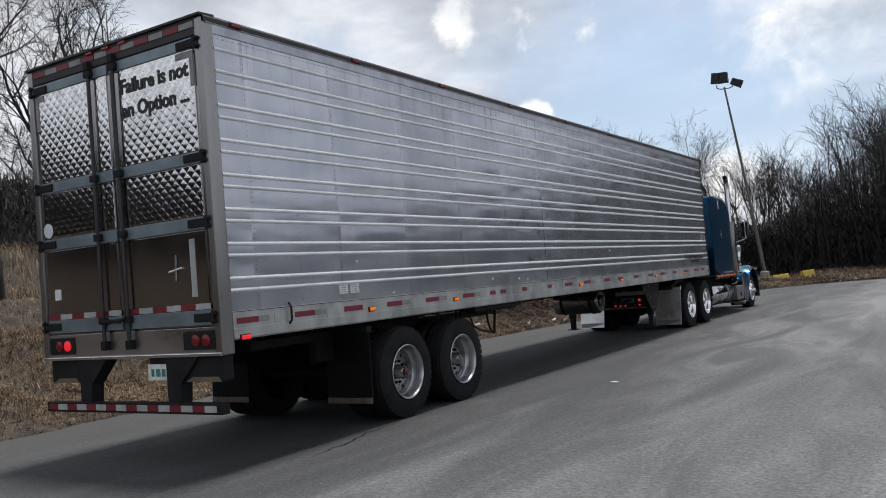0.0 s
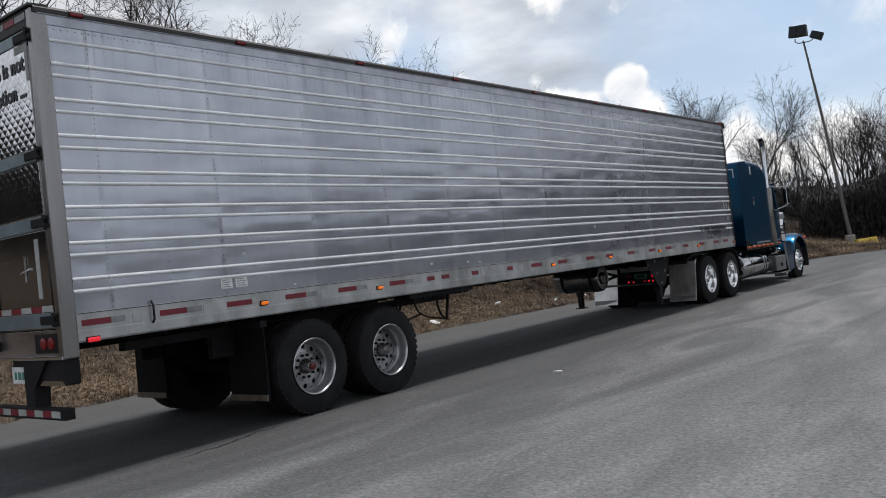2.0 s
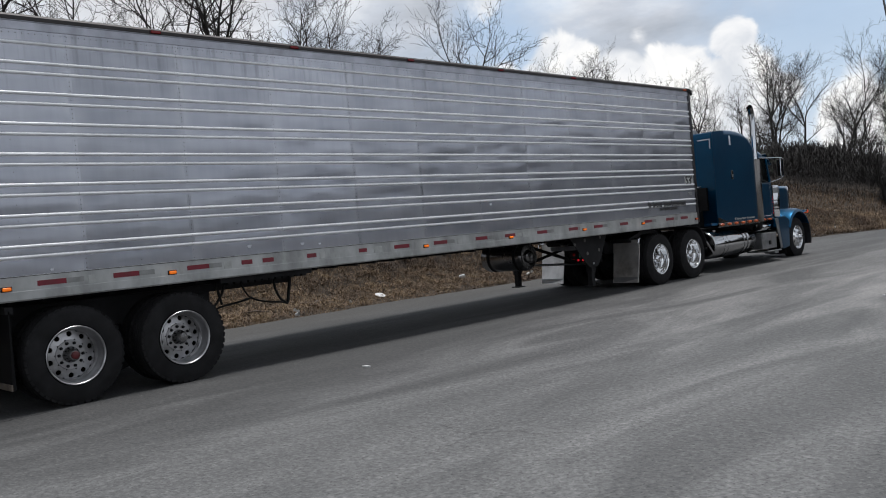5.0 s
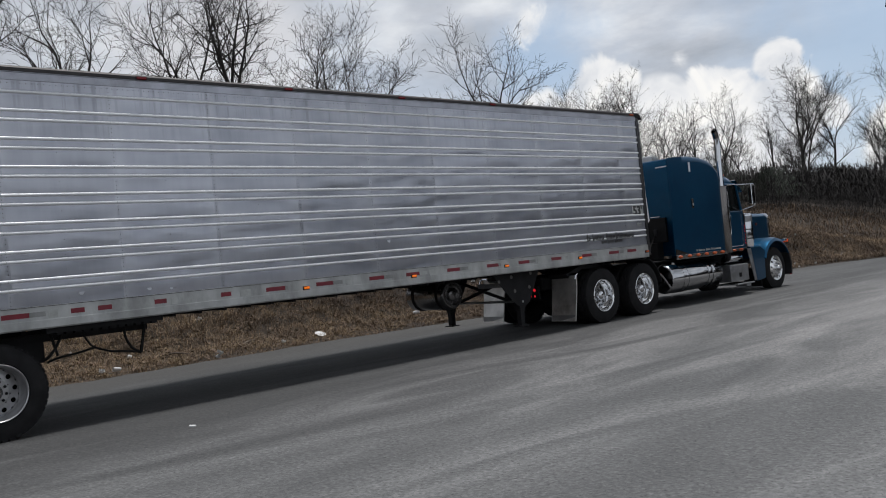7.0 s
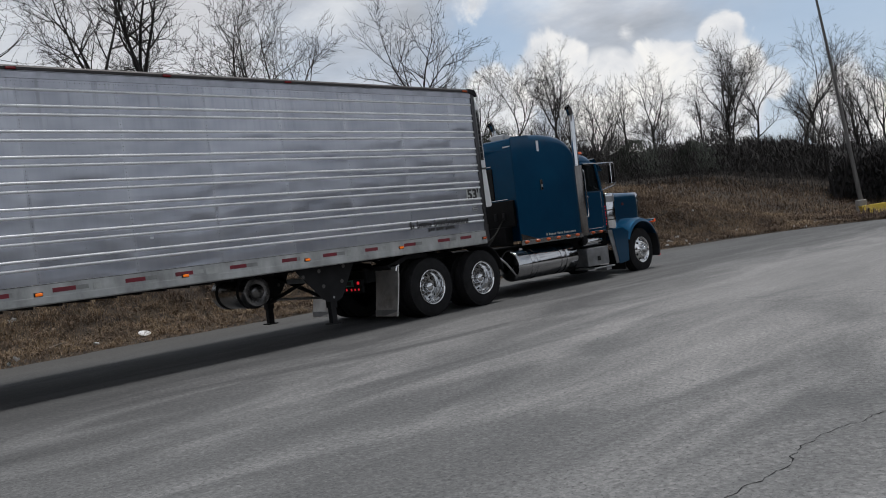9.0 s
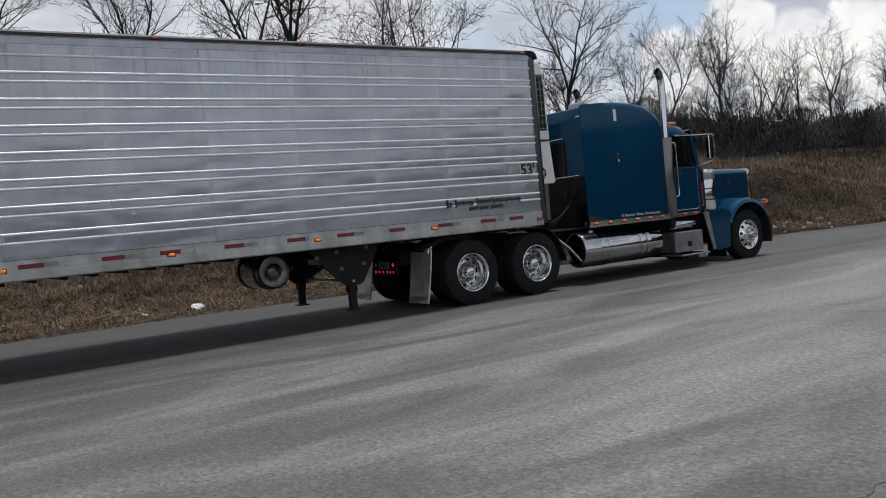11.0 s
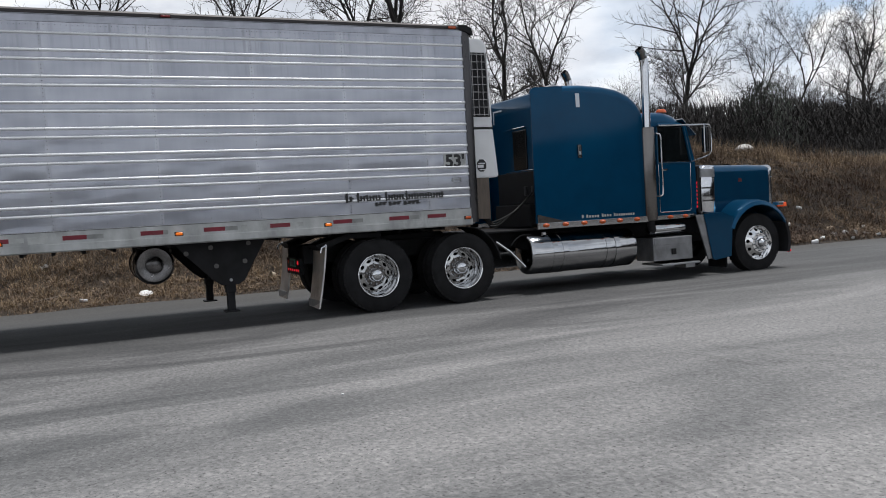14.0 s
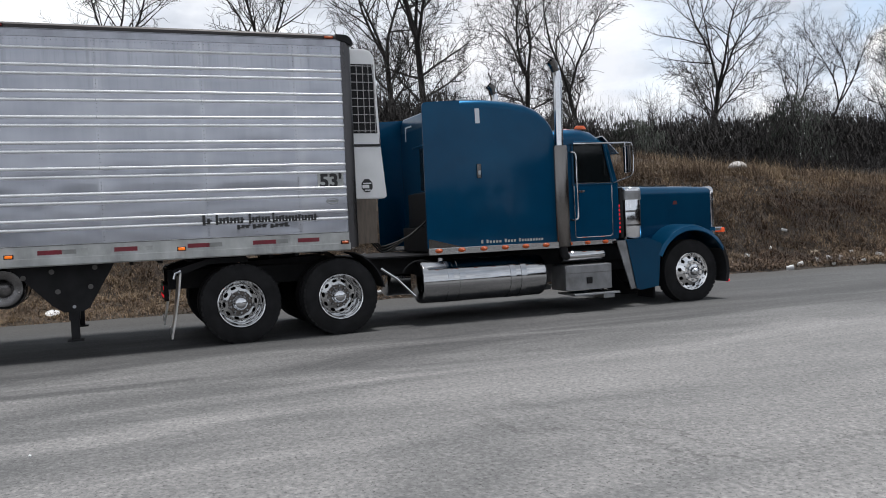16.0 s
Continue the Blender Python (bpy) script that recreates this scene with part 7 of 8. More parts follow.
pts, along = brush_places(4300, 13)
n = len(pts)
z = ground_z(pts[:, 0], pts[:, 1])
tall = (1.6 + 5.6 * rs.rand(n) ** 2.2) * (0.8 + 0.25 * np.sin(along * 0.35) + 0.2 * np.sin(along * 0.13 + 2))
P0 = np.stack([pts[:, 0], pts[:, 1], z - 0.05], 1)
P2 = P0 + np.stack([rs.normal(0, 0.22, n) * tall, rs.normal(0, 0.22, n) * tall, tall], 1)
P1 = P0 * 0.5 + P2 * 0.5 + rs.normal(0, 0.2, (n, 3))
R = rs.uniform(0.005, 0.014, n)
parts0, parts1, parts2, partsR = [P0], [P1], [P2], [R]
for k in range(6):
    t = rs.uniform(0.2, 0.98, n)[:, None]
    q = np.where(t < 0.5, P0 + (P1 - P0) * 2 * t, P1 + (P2 - P1) * (2 * t - 1))
    e = q + np.stack([rs.normal(0, 0.6, n), rs.normal(0, 0.6, n), rs.uniform(0.0, 1.0, n)], 1)
    parts0.append(q); parts1.append((q + e) / 2 + rs.normal(0, 0.07, (n, 3))); parts2.append(e); partsR.append(R * 0.45)
tagged(new("undergrowth", sticks_mesh("undergrowth", np.concatenate(parts0), np.concatenate(parts1), np.concatenate(parts2), np.concatenate(partsR), "brush")), "dense dark leafless undergrowth below the trees", "brush", kind="stuff")
# low tangle of bramble that closes the view at the foot
pts, along = brush_places(85000, 9, BRUSH[5:14])
n = len(pts)
z = ground_z(pts[:, 0], pts[:, 1])
hi = rs.rand(n) ** 2.2 * 6.0 * (0.85 + 0.22 * np.sin(along * 0.2) + 0.16 * np.sin(along * 0.71 + 1) + 0.10 * np.sin(along * 1.9))
P = np.stack([pts[:, 0], pts[:, 1], z + hi], 1)
tagged(new("bramble", blades_mesh("bramble", P, rs.uniform(0.25, 0.9, n), rs.uniform(0.010, 0.030, n) * np.clip(1.25 - 0.2 * hi, 0.35, 1.0), rs.uniform(0, 6.28, n), rs.uniform(0.2, 2.0, n), "brush")), "low dark bramble thicket at the wood's edge", "brush", kind="stuff")
# the closed heart of the thicket, deeper in
pts, along = brush_places(80000, 11, [(x + (-6 if x < -20 else -3 if x < -10 else 0), y + (0 if y < 60 else 6)) for x, y in BRUSH[5:14]])
n = len(pts)
hi = rs.rand(n) ** 1.25 * np.interp(pts[:, 0], [-40, -32, -20, -8, 0], [5.8, 4.2, 3.4, 3.6, 5.6]) * (0.9 + 0.18 * np.sin(along * 0.2) + 0.14 * np.sin(along * 0.71 + 1) + 0.08 * np.sin(along * 1.7))
P = np.stack([pts[:, 0], pts[:, 1], ground_z(pts[:, 0], pts[:, 1]) + hi], 1)
tagged(new("thicket", blades_mesh("thicket", P, rs.uniform(0.3, 0.9, n), rs.uniform(0.05, 0.11, n) * np.clip(1.7 - 0.30 * hi, 0.2, 1.0), rs.uniform(0, 6.28, n), rs.uniform(0.3, 2.4, n), "brush")), "dense dark thicket inside the wood", "brush", kind="stuff")
# the matted foot of the thicket, closed to the eye
pts, along = brush_places(125000, 6, [(x + (-9 if x < -20 else -5 if x < -10 else 0), y + (0 if y < 60 else 8)) for x, y in BRUSH[5:14]])
n = len(pts)
hi = rs.rand(n) ** 1.1 * np.interp(pts[:, 0], [-40, -32, -20, -8, 0], [4.1, 2.6, 2.0, 2.4, 3.8]) * (0.95 + 0.14 * np.sin(along * 0.2) + 0.10 * np.sin(along * 0.71 + 1) + 0.08 * np.sin(along * 2.3))
P = np.stack([pts[:, 0], pts[:, 1], ground_z(pts[:, 0], pts[:, 1]) + hi], 1)
tagged(new("thicket", blades_mesh("thicket", P, rs.uniform(0.3, 0.85, n), rs.uniform(0.08, 0.19, n) * np.clip(2.1 - 0.38 * hi, 0.45, 1.0), rs.uniform(0, 6.28, n), rs.uniform(0.2, 1.15, n), "brush")), "matted dark foot of the thicket", "brush", kind="stuff")
# wood edge behind the lot's rear corner
pts, along = brush_places(26000, 12, BRUSH[2:6])
n = len(pts)
P = np.stack([pts[:, 0], pts[:, 1], ground_z(pts[:, 0], pts[:, 1]) + rs.rand(n) * 5.8], 1)
tagged(new("thicket", blades_mesh("thicket", P, rs.uniform(0.6, 1.8, n), rs.uniform(0.08, 0.25, n), rs.uniform(0, 6.28, n), rs.uniform(0.0, 1.4, n), "brush")), "tall dark thicket at the edge of the wood", "brush", kind="stuff")
# wood that closes the far end of the lot
pts, along = brush_places(34000, 12, BRUSH[12:])
n = len(pts)
P = np.stack([pts[:, 0], pts[:, 1], ground_z(pts[:, 0], pts[:, 1]) + rs.rand(n) * 9.0], 1)
tagged(new("thicket", blades_mesh("thicket", P, rs.uniform(0.6, 1.8, n), rs.uniform(0.10, 0.30, n), rs.uniform(0, 6.28, n), rs.uniform(0.0, 1.4, n), "brush")), "tall dark wood edge beyond the lot", "brush", kind="stuff")
pts, along = brush_places(90000, 11, BRUSH[10:13])
n = len(pts)
hi = rs.rand(n) ** 1.3 * np.interp(pts[:, 0], [-14, -9, -3, 1, 16], [3.0, 4.6, 9.0, 12.0, 13.0])
P = np.stack([pts[:, 0], pts[:, 1], ground_z(pts[:, 0], pts[:, 1]) + hi], 1)
tagged(new("thicket", blades_mesh("thicket", P, rs.uniform(0.25, 0.8, n), rs.uniform(0.05, 0.12, n) * np.clip(1.5 - 0.12 * hi, 0.3, 1.0), rs.uniform(0, 6.28, n), rs.uniform(0.5, 2.2, n), "far_brush")), "tall dark wood edge behind the lot lamp", "brush", kind="stuff")
pts, along = brush_places(420, 14, BRUSH[10:13])
n = len(pts)
P0 = np.stack([pts[:, 0], pts[:, 1], ground_z(pts[:, 0], pts[:, 1]) - 0.1], 1)
P2 = P0 + np.stack([rs.normal(0, 0.5, n), rs.normal(0, 0.5, n), rs.uniform(0.75, 1.15, n) * np.interp(pts[:, 0], [-14, -9, -3, 1, 16], [4.5, 6.5, 10.5, 13.2, 14.5])], 1)
tagged(new("saplings", sticks_mesh("saplings", P0, (P0 + P2) / 2 + rs.normal(0, 0.12, (n, 3)), P2, rs.uniform(0.05, 0.12, n), "bark")), "close-set thin bare saplings at the wood's edge", "saplings", kind="stuff")
# unseen hedge, added to close the lot's open side and darken reflections
pts, along = brush_places(16000, 9, [(90, 62), (52, 44), (46, 15), (46, -25), (42, -52), (90, -66)][1:5])
n = len(pts)
P = np.stack([pts[:, 0], pts[:, 1], ground_z(pts[:, 0], pts[:, 1]) + rs.rand(n) ** 1.5 * np.interp(pts[:, 1], [-50, 0, 20, 44], [3.2, 3.2, 3.4, 4.0])], 1)
tagged(new("hedge", blades_mesh("hedge", P, rs.uniform(0.6, 1.6, n), rs.uniform(0.15, 0.4, n), rs.uniform(0, 6.28, n), rs.uniform(0.2, 1.4, n), "brush")), "low dark leafless hedge added unseen on the far side of the lot", "brush", kind="stuff")


def tree_meshes(seed, height, spread, forks, slim=1.0, last=4):
    """A bare deciduous tree: trunk mesh, and crown mesh of limbs, branches and twigs."""
    r = random.Random(seed)
    tv, tf, cv, cf = [], [], [], []

    def sweep(vs, fs, pts, rad, seg):
        start = len(vs)
        _, u, v = frame_of(pts[1] - pts[0])
        for i, p in enumerate(pts):
            t = (pts[min(i + 1, len(pts) - 1)] - pts[max(i - 1, 0)]).normalized()
            u = (u - t * u.dot(t)).normalized()
            v = t.cross(u)
            for k in range(seg):
                a = 2 * math.pi * k / seg
                vs.append(tuple(p + (u * math.cos(a) + v * math.sin(a)) * rad[i]))
        for i in range(len(pts) - 1):
            for k in range(seg):
                a, b = start + i * seg + k, start + i * seg + (k + 1) % seg
                fs.append((a, b, b + seg, a + seg))

    def grow(p, d, length, rad, level):
        n = (8, 7, 5, 3, 2)[level] if level < last else 2
        seg = (8, 5, 4, 3, 3)[level] if last == 4 else (6, 4, 3, 3)[level]
        pts, rr = [p], [rad]
        q, e = p.copy(), d.copy()
        wob = (0.06, 0.16, 0.18, 0.16, 0.13)[level]
        rise = (0.02, 0.09, 0.07, 0.08, 0.07)[level]
        for i in range(n):
            e = (e + Vector((r.gauss(0, wob), r.gauss(0, wob), r.gauss(0, wob * 0.6) + rise))).normalized()
            q = q + e * (length / n)
            pts.append(q.copy())
            rr.append(rad * (1 - (i + 1) / n * (0.42 if level == 0 else 0.86)))
        sweep(*((tv, tf) if level == 0 else (cv, cf)), pts, rr, seg)
        if level == last:
            return
        kids = (forks, r.randint(9, 11), r.randint(5, 7), r.randint(4, 5))[level] if last == 4 else (forks, r.randint(7, 9), r.randint(4, 6))[level]
        lo = (0.45, 0.18, 0.15, 0.15)[level]
        leaders = r.randint(3, 4)
        for k in range(kids):
            lead = level == 0 and k >= kids - leaders
            t = r.uniform(0.90, 1.0) if lead else lo + (1 - lo) * ((k + r.random()) / kids)
            f = t * n
            i = min(int(f), n - 1)
            at = pts[i].lerp(pts[i + 1], min(f - i, 1.0))
            cur = (pts[i + 1] - pts[i]).normalized()
            a = r.uniform(0, 2 * math.pi) if level else k * 2.4 + r.uniform(-0.4, 0.4)
            _, u, v = frame_of(cur)
            angle = r.uniform(12, 32) if lead else r.uniform(42, 68) if level == 0 else r.uniform(28, 60)
            open_ = radians(angle * (spread if level < 2 else 1))
            nd = (cur * math.cos(open_) + (u * math.cos(a) + v * math.sin(a)) * math.sin(open_)).normalized()
            if lead:
                ln, rk = height * r.uniform(0.42, 0.56), 0.78
            elif level == 0:
                ln, rk = height * r.uniform(0.22, 0.36), 0.45
            else:
                ln, rk = length * (0.60 - 0.22 * t) * r.uniform(0.8, 1.2), 0.62
            grow(at, nd, ln, max(rr[i] * rk, 0.019 if last == 4 else 0.026), level + 1)

    grow(Vector((0, 0, -0.2)), Vector((r.gauss(0, 0.04), r.gauss(0, 0.04), 1)).normalized(), height * r.uniform(0.40, 0.52), height * 0.0150 * slim, 0)

    def mk(name, vs, fs, mat):
        me = bpy.data.meshes.new(name)
        me.from_pydata(vs, [], fs)
        me.materials.append(MAT[mat])
        for p in me.polygons:
            p.use_smooth = True
        return me
    return mk("trunk", tv, tf, "bark"), mk("crown", cv, cf, "bark")


FAR_KINDS = [tree_meshes(61 + i, 18, sp, fk, sl, 3) for i, (sp, fk, sl) in enumerate(((1.0, 7, 1.0), (0.85, 6, 0.9), (1.1, 7, 1.0), (0.75, 6, 0.8), (1.0, 7, 0.9), (0.7, 6, 0.8)))]
KINDS = [tree_meshes(31 + i, 18, sp, fk, sl) for i, (sp, fk, sl) in enumerate(((1.0, 8, 1.0), (0.85, 7, 0.9), (1.15, 9, 1.1), (0.75, 6, 0.75), (1.05, 9, 1.0), (0.7, 6, 0.65), (1.25, 8, 1.15), (0.9, 8, 0.85)))]


def tree(k, x, y, scale, turn, kinds=KINDS, group="trees of the wood", label="bare leafless deciduous tree in the winter wood"):
    z = float(ground_z(x, y))
    t = thing("tree", (x, y, z - 0.1), label, "tree", group)
    t.scale = (scale, scale, scale)
    t.rotation_euler = (0, 0, turn)
    for name, me in zip(("trunk", "crown"), kinds[k]):
        o = new(name, me)
        o.parent = t
    return t


# the tall trees that stand clear against the sky: kind, x, y, scale, turn
for k, x, y, s, a in ((0, -58, 36, 1.20, 0.3), (2, -53, 37.5, 1.16, 1.9), (4, -55, 47, 1.12, 4.0), (1, -51, 50, 1.08, 0.8), (0, -49, 61.5, 1.06, 2.2), (3, -41, 66, 0.66, 1.1),
                      (2, -46, 81, 0.80, 5.0), (0, -38, 88, 0.66, 3.1), (4, -31, 92, 0.80, 0.4), (5, -27, 84, 0.62, 2.6), (1, -58, 24, 1.12, 3.7), (7, -60, 13, 1.05, 5.5), (4, -57, 2, 1.12, 0.9), (6, -45, -9, 1.15, 2.9),
                      (5, -36, 70, 0.52, 0.2), (3, -22, 88, 0.70, 1.6), (7, -48, 70, 0.66, 4.4)):
    tree(k, x, y, s, a)
for k, x, y, sc, a in ((3, -16.9, 7.9, 0.68, 2.0), (5, -25, 2.5, 0.62, 0.6)):
    tree(k, x, y, sc, a, FAR_KINDS)
wood = random.Random(77)
count = 0
while count < 46:
    x, y = wood.uniform(-95, 60), wood.uniform(-40, 150)
    d = float(edge_distance(x, y))
    if d < 46 or d > 110:
        continue
    if x < -20 and wood.random() < 0.35:
        continue
    tree(wood.randrange(6), x, y, wood.uniform(0.42, 0.66), wood.uniform(0, 6.28), FAR_KINDS)
    count += 1
# trees of the wood behind the rear corner of the lot
for i in range(36):
    x, y = wood.uniform(-56, -34), wood.uniform(-58, 0)
    tree(wood.randrange(6), x, y, wood.uniform(0.40, 0.56), wood.uniform(0, 6.28), FAR_KINDS)
# close-set trees of the wood beyond the end of the lot
for i in range(118):
    x, y = wood.uniform(-16, 36), wood.uniform(77, 108)
    tree(wood.choice((1, 3, 5)), x, y, wood.uniform(0.70, 0.95) * (1 if x > -6 else 0.68), wood.uniform(0, 6.28), FAR_KINDS)

# mixed trees behind the thicket at the far corner
for i in range(20):
    x, y = wood.uniform(-58, -20), wood.uniform(78, 112)
    tree(wood.choice((0, 2, 4)), x, y, wood.uniform(0.42, 0.60), wood.uniform(0, 6.28), FAR_KINDS)


def evergreen(x, y, h, w, seed):
    """A dark cedar-like shrub: stem and a crown of small needle sprays."""
    z = float(ground_z(x, y))
    t = thing("evergreen_shrub", (x, y, z), "dark green cedar shrub at the wood's edge", "shrub", "evergreen shrubs")
    b = B()
    tube(b, [(x, y, z - 0.1), (x, y, z + h * 0.95)], [0.07, 0.01], 6)
    part("trunk", b, "bark", t)
    q = np.random.RandomState(seed)
    n = 1300
    u = q.rand(n) ** 0.8
    rad = w * np.sqrt(np.maximum(0.02, 1 - u ** 1.8)) * (0.35 + 0.85 * q.rand(n)) * (1 + 0.25 * np.sin(u * 22 + 3 * q.rand()))
    a = q.uniform(0, 6.28, n)
    P = np.stack([rad * np.cos(a), rad * np.sin(a), 0.15 * h + u * h * 0.85], 1)
    o = new("crown", blades_mesh("crown", P, q.uniform(0.15, 0.5, n), q.uniform(0.025, 0.07, n), a + q.normal(0, 0.6, n), q.uniform(0.2, 1.3, n), "needles"))
    o.parent = t


for x, y, h, w, sd in ((-34.5, 57, 5.4, 2.4, 1), (-27, 66, 3.6, 2.4, 3), (-24, 70, 3.0, 2.0, 4), (-34.5, 44, 3.2, 2.2, 5)):
    evergreen(x, y, h, w, sd)

# parking lot lamp
lamp = thing("street_lamp", (-6.9, 57.2, -0.45), "tall leaning parking lot lamp with three dark floodlights", "street lamp")
b = B()
lathe(b, [(0.0, 0.30), (1.00, 0.30), (1.03, 0.27), (1.03, 0.0)], (-6.9, 57.2, -0.6), "z", 24)
part("concrete_base", b, "concrete", lamp, "round concrete footing")
b = B()
tube(b, [(-6.9, 57.2, 0.4), (-7.75, 57.55, 7.5), (-8.65, 58.0, 14.0)], [0.13, 0.10, 0.06], 12)
part("pole", b, "pole", lamp, "", True)
b = B()
tube(b, smooth_path([(-9.15, 57.95, 14.25), (-9.15, 57.95, 14.02), (-8.9, 58.0, 13.9), (-8.65, 58.0, 13.9), (-8.35, 58.0, 13.88), (-8.1, 58.05, 13.95), (-8.05, 58.05, 14.05)], 4), 0.035, 8)
part("bracket", b, "pole", lamp, "", True)
for cx, cz, tilt, w in ((-9.2, 14.75, 8, 0.62), (-8.62, 14.70, 4, 0.62), (-7.75, 14.18, -62, 0.55)):
    b = B()
    prism(b, [(-w / 2, -0.38), (w / 2, -0.38), (w / 2 - 0.06, 0.38), (-w / 2 + 0.02, 0.38)], -0.22, 0.22, "y", 0.04)
    bmesh.ops.rotate(b, verts=b.verts, cent=(0, 0, 0), matrix=Euler((0, radians(tilt), 0)).to_matrix())
    bmesh.ops.translate(b, verts=b.verts, vec=(cx, 58.0, cz))
    h = part("floodlight", b, "lamp_dark", lamp, "dark box floodlight")
    q = B()
    box(q, -w / 2 + 0.06, w / 2 - 0.06, -0.235, -0.215, -0.30, 0.30, 0.01)
    bmesh.ops.rotate(q, verts=q.verts, cent=(0, 0, 0), matrix=Euler((0, radians(tilt), 0)).to_matrix())
    bmesh.ops.translate(q, verts=q.verts, vec=(cx, 58.0, cz))
    part("lamp_glass", q, "glass", h)


def barrier(x, y, turn, length, chip):
    """A concrete road barrier with its splayed foot; its near foot is broken off by chip metres."""
    bm = B()
    prof = [(-0.30, 0.0), (0.30, 0.0), (0.30, 0.08), (0.14, 0.34), (0.09, 0.82), (-0.09, 0.82), (-0.14, 0.34), (-0.30, 0.08)]
    loft(bm, [[(px, -length / 2 + chip * max(0.0, 1 - pz / 0.7), pz) for px, pz in prof]] + [[(px, -length / 2 + length * k / 4, pz) for px, pz in prof] for k in (2, 3, 4)])
    ob = new("traffic_barrier", finish(bm, "traffic_barrier", "yellow"))
    ob.location = (x, y, float(ground_z(x, y)) - 0.04)
    ob.rotation_euler = (0, 0, radians(turn))
    return tagged(ob, "yellow painted concrete barrier on the verge, its foot broken", "barrier", "yellow barriers")


barrier(-5.72, 56.0, -3.4, 4.4, 0.75)
barrier(-5.2, 64.2, -3.4, 3.8, 0.5)

# pale rock on the crest
def rock(x, y, r, seed, label):
    q = random.Random(seed)
    bm = B()
    bmesh.ops.create_icosphere(bm, subdivisions=3, radius=r)
    ph = [q.uniform(0, 6) for _ in range(6)]
    for v in bm.verts:
        c = v.co
        k = 1 + 0.22 * math.sin(c.x * 5 / r * 0.5 + ph[0]) * math.cos(c.y * 2.4 / r + ph[1]) + 0.12 * math.sin(c.z * 4 / r + ph[2])
        v.co = Vector((c.x * 1.25, c.y * 1.1, c.z * 0.86)) * k
    ob = new("rock", finish(bm, "rock", "stone", True))
    ob.location = (x, y, float(ground_z(x, y)) + r * 0.68)
    return tagged(ob, label, "rock")


rock(-11.0, 32.1, 0.23, 3, "pale weathered rock on the crest of the bank")

# ---- litter on the verge ----
def litter_plate(x, y):
    bm = B()
    lathe(bm, [(0.0, 0.0), (0.0, 0.085), (0.010, 0.125), (0.016, 0.125), (0.006, 0.085), (0.006, 0.0)], (0, 0, 0), "z", 20)
    ob = new("paper_plate", finish(bm, "paper_plate", "paper", True))
    ob.location = (x, y, float(ground_z(x, y)) + 0.055)
    ob.rotation_euler = (radians(8), radians(20), 0.4)
    return tagged(ob, "white paper plate lying in the grass", "litter", "roadside litter")


def litter_cup(x, y, mat, turn, r=0.05, lab="crushed white cup lying on the verge"):
    bm = B()
    lathe(bm, [(0.0, 0.0), (0.0, r * 0.75), (0.16, r), (0.16, r * 0.93), (0.012, r * 0.68), (0.012, 0.0)], (0, 0, 0), "z", 14)
    for v in bm.verts:
        v.co.x *= 0.75 + 0.2 * math.sin(v.co.z * 30)
    ob = new("cup", finish(bm, "cup", mat, True))
    ob.location = (x, y, float(ground_z(x, y)) + 0.06)
    ob.rotation_euler = (radians(82), 0, turn)
    return tagged(ob, lab, "litter", "roadside litter")


def litter_sheet(x, y, w, h, mat, seed, lab):
    q = random.Random(seed)
    bm = B()
    n = 6
    grid = [[bm.verts.new(((i / n - 0.5) * w, (j / n - 0.5) * h, 0.05 * math.sin(i * 1.3 + seed) * math.cos(j * 1.7 + seed * 0.7) + 0.03 + q.uniform(0, 0.012))) for i in range(n + 1)] for j in range(n + 1)]
    for j in range(n):
        for i in range(n):
            bm.faces.new((grid[j][i], grid[j][i + 1], grid[j + 1][i + 1], grid[j + 1][i]))
    bmesh.ops.solidify(bm, geom=list(bm.faces), thickness=0.003)
    ob = new("crumpled_paper", finish(bm, "crumpled_paper", mat))
    ob.location = (x, y, float(ground_z(x, y)) + 0.03)
    ob.rotation_euler = (radians(q.uniform(-10, 10)), radians(q.uniform(10, 30)), q.uniform(0, 6.28))
    return tagged(ob, lab, "litter", "roadside litter")


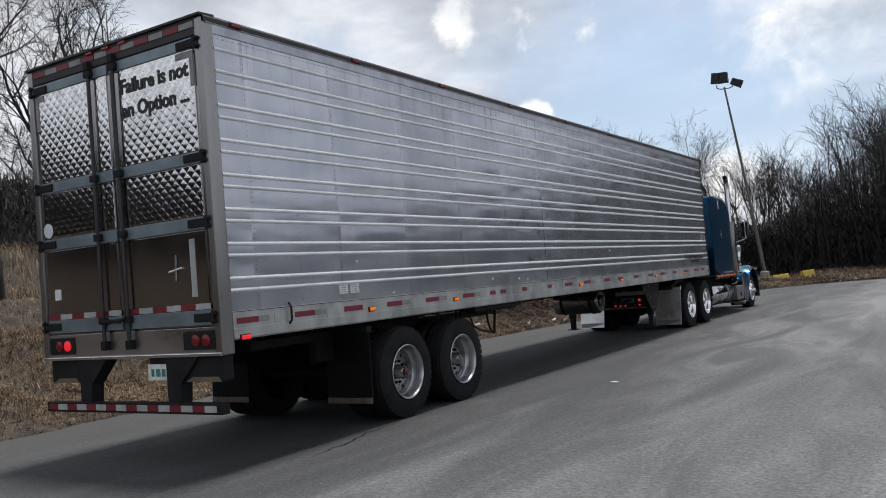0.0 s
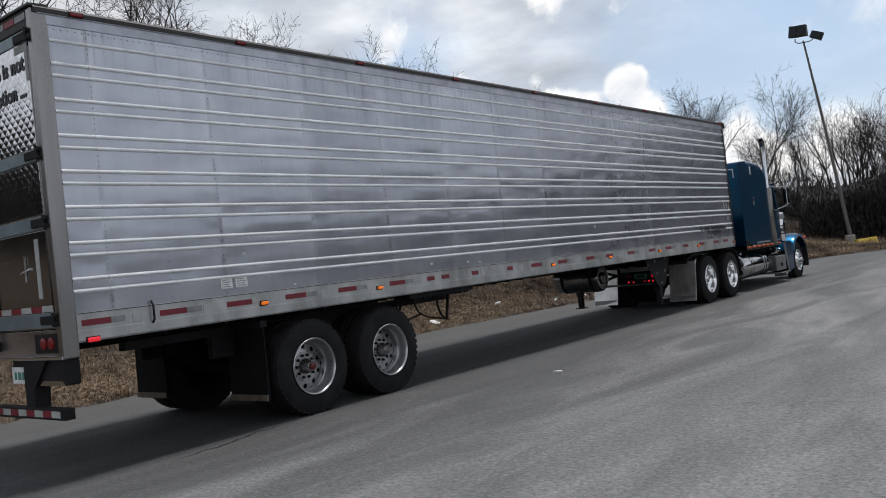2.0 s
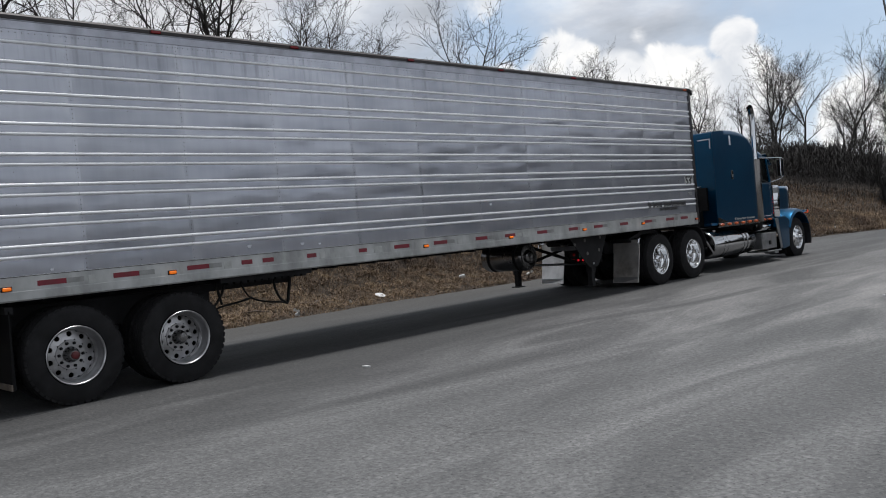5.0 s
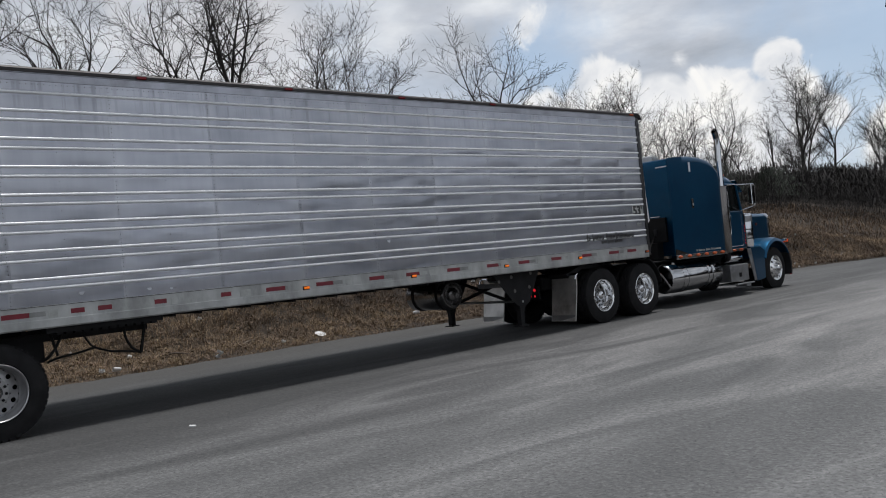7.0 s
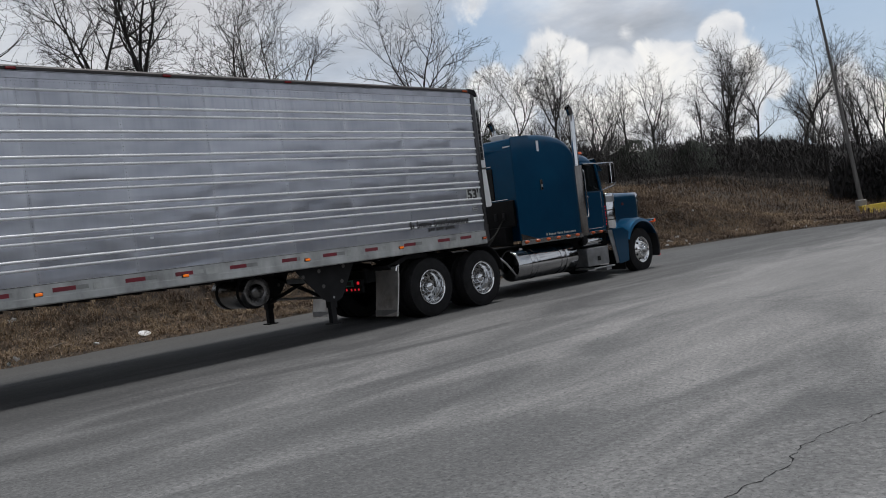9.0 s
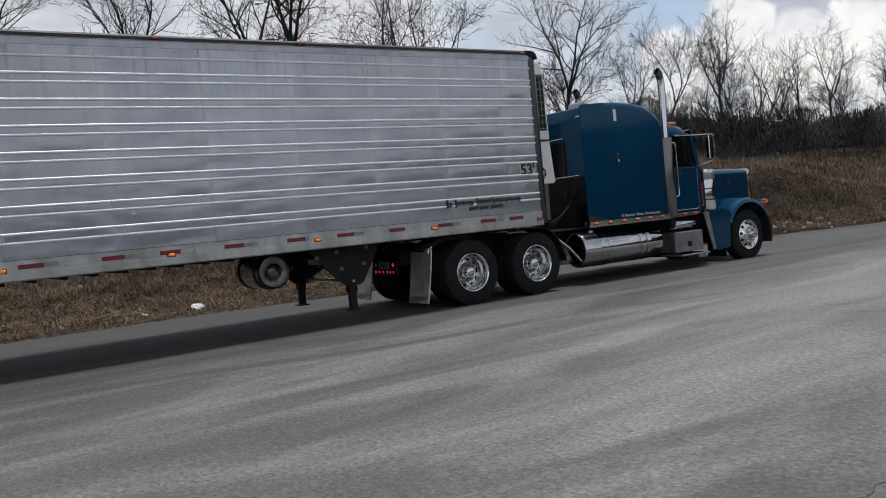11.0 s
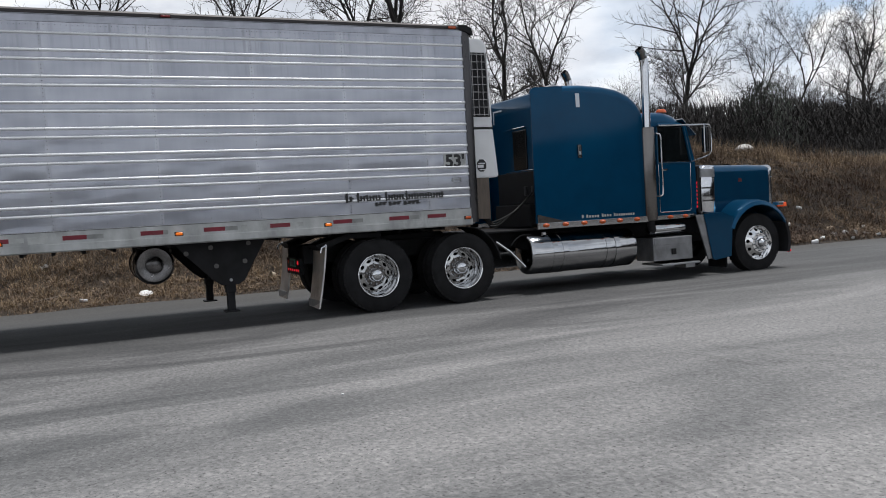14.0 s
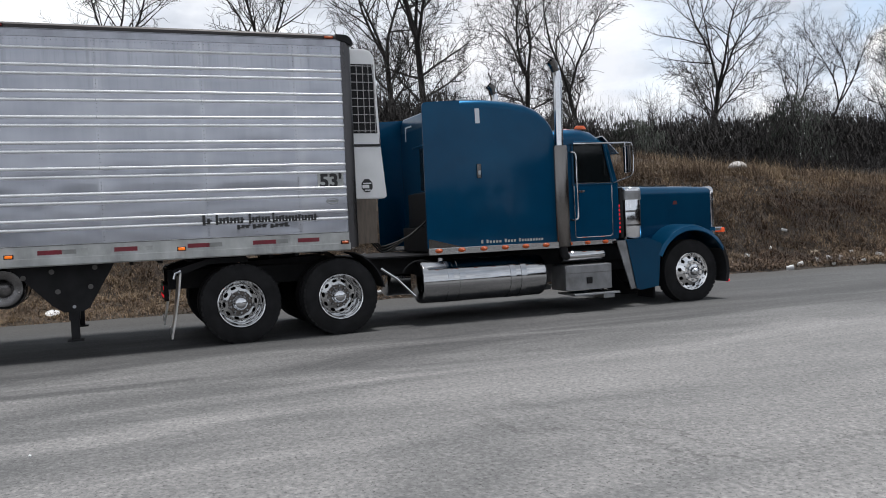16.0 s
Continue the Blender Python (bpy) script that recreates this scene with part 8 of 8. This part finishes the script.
litter_plate(-5.85, 11.97)
for x, y, r in ((-4.35, 27.75, 0.065), (-4.62, 28.35, 0.05), (-6.26, 29.03, 0.045), (-6.75, 30.05, 0.045), (-4.95, 29.75, 0.06)):
    litter_cup(x, y, "paper", y, r, "crushed white cup at the foot of the bank")
for i, (x, y, w) in enumerate(((-5.15, 29.5, 0.22), (-4.98, 30.05, 0.18), (-4.85, 31.25, 0.2), (-5.4, 30.9, 0.14), (-5.7, 29.9, 0.3), (-5.1, 32.2, 0.2))):
    litter_sheet(x, y, w, w * 0.6, "paper" if i != 4 else "litter_tan", 40 + i, "scrap of pale paper at the foot of the bank")
litter_cup(-5.35, 7.35, "paper", 0.4, 0.045)
litter_cup(-5.2, 9.15, "paper", 1.4, 0.04)
litter_cup(-6.15, 14.92, "paper", 2.2)
litter_cup(-6.5, 14.6, "litter_tan", 0.9, 0.07, "tan paper cup lying on the verge")
lq = random.Random(9)
for i in range(54):
    y = lq.uniform(4, 40)
    x0 = float(np.interp(y, [p[1] for p in EDGE[:11]], [p[0] for p in EDGE[:11]]))
    x = x0 - abs(lq.gauss(0.2, 1.6)) - 0.1
    if abs(y - 12.2) < 1.0:
        continue
    if i % 3 == 0:
        litter_cup(x, y, "paper" if lq.random() < 0.7 else "litter_tan", lq.uniform(0, 6), lq.uniform(0.03, 0.05), "small discarded cup in the dry grass")
    else:
        litter_sheet(x, y, lq.uniform(0.05, 0.15), lq.uniform(0.04, 0.10), "paper" if lq.random() < 0.75 else "litter_tan", i, "scrap of pale paper on the verge")
for x, y, a in ((-5.9, 8.6, 0.3), (-6.6, 19.0, 1.2), (-5.8, 30.0, 0.9), (-6.2, 10.4, 2.2), (-7.4, 27.5, 0.2)):
    bm = B()
    L = 0.9
    z = float(ground_z(x, y))
    tube(bm, [(x - L / 2 * math.cos(a), y - L / 2 * math.sin(a), z + 0.05), (x, y + 0.04, z + 0.10), (x + L / 2 * math.cos(a), y + L / 2 * math.sin(a), z + 0.08)], [0.022, 0.018, 0.008], 6)
    solo("fallen_branch", bm, "wood", (x, y, z), "short dead branch lying on the verge", "branch", "fallen branches")
# scraps lying on the asphalt
for x, y, w in ((1.42, 5.5, 0.055), (4.8, 12.5, 0.02)):
    bm = B()
    prism(bm, [(w * math.cos(q) * (1 + 0.3 * math.sin(2 * q)), 0.5 * w * math.sin(q)) for q in [2 * math.pi * k / 9 for k in range(9)]], 0.001, 0.012, "z")
    ob = new("paper_scrap", finish(bm, "paper_scrap", "paper"))
    ob.location = (x, y, 0)
    tagged(ob, "small pale scrap flattened on the asphalt", "litter", "scraps on the asphalt")
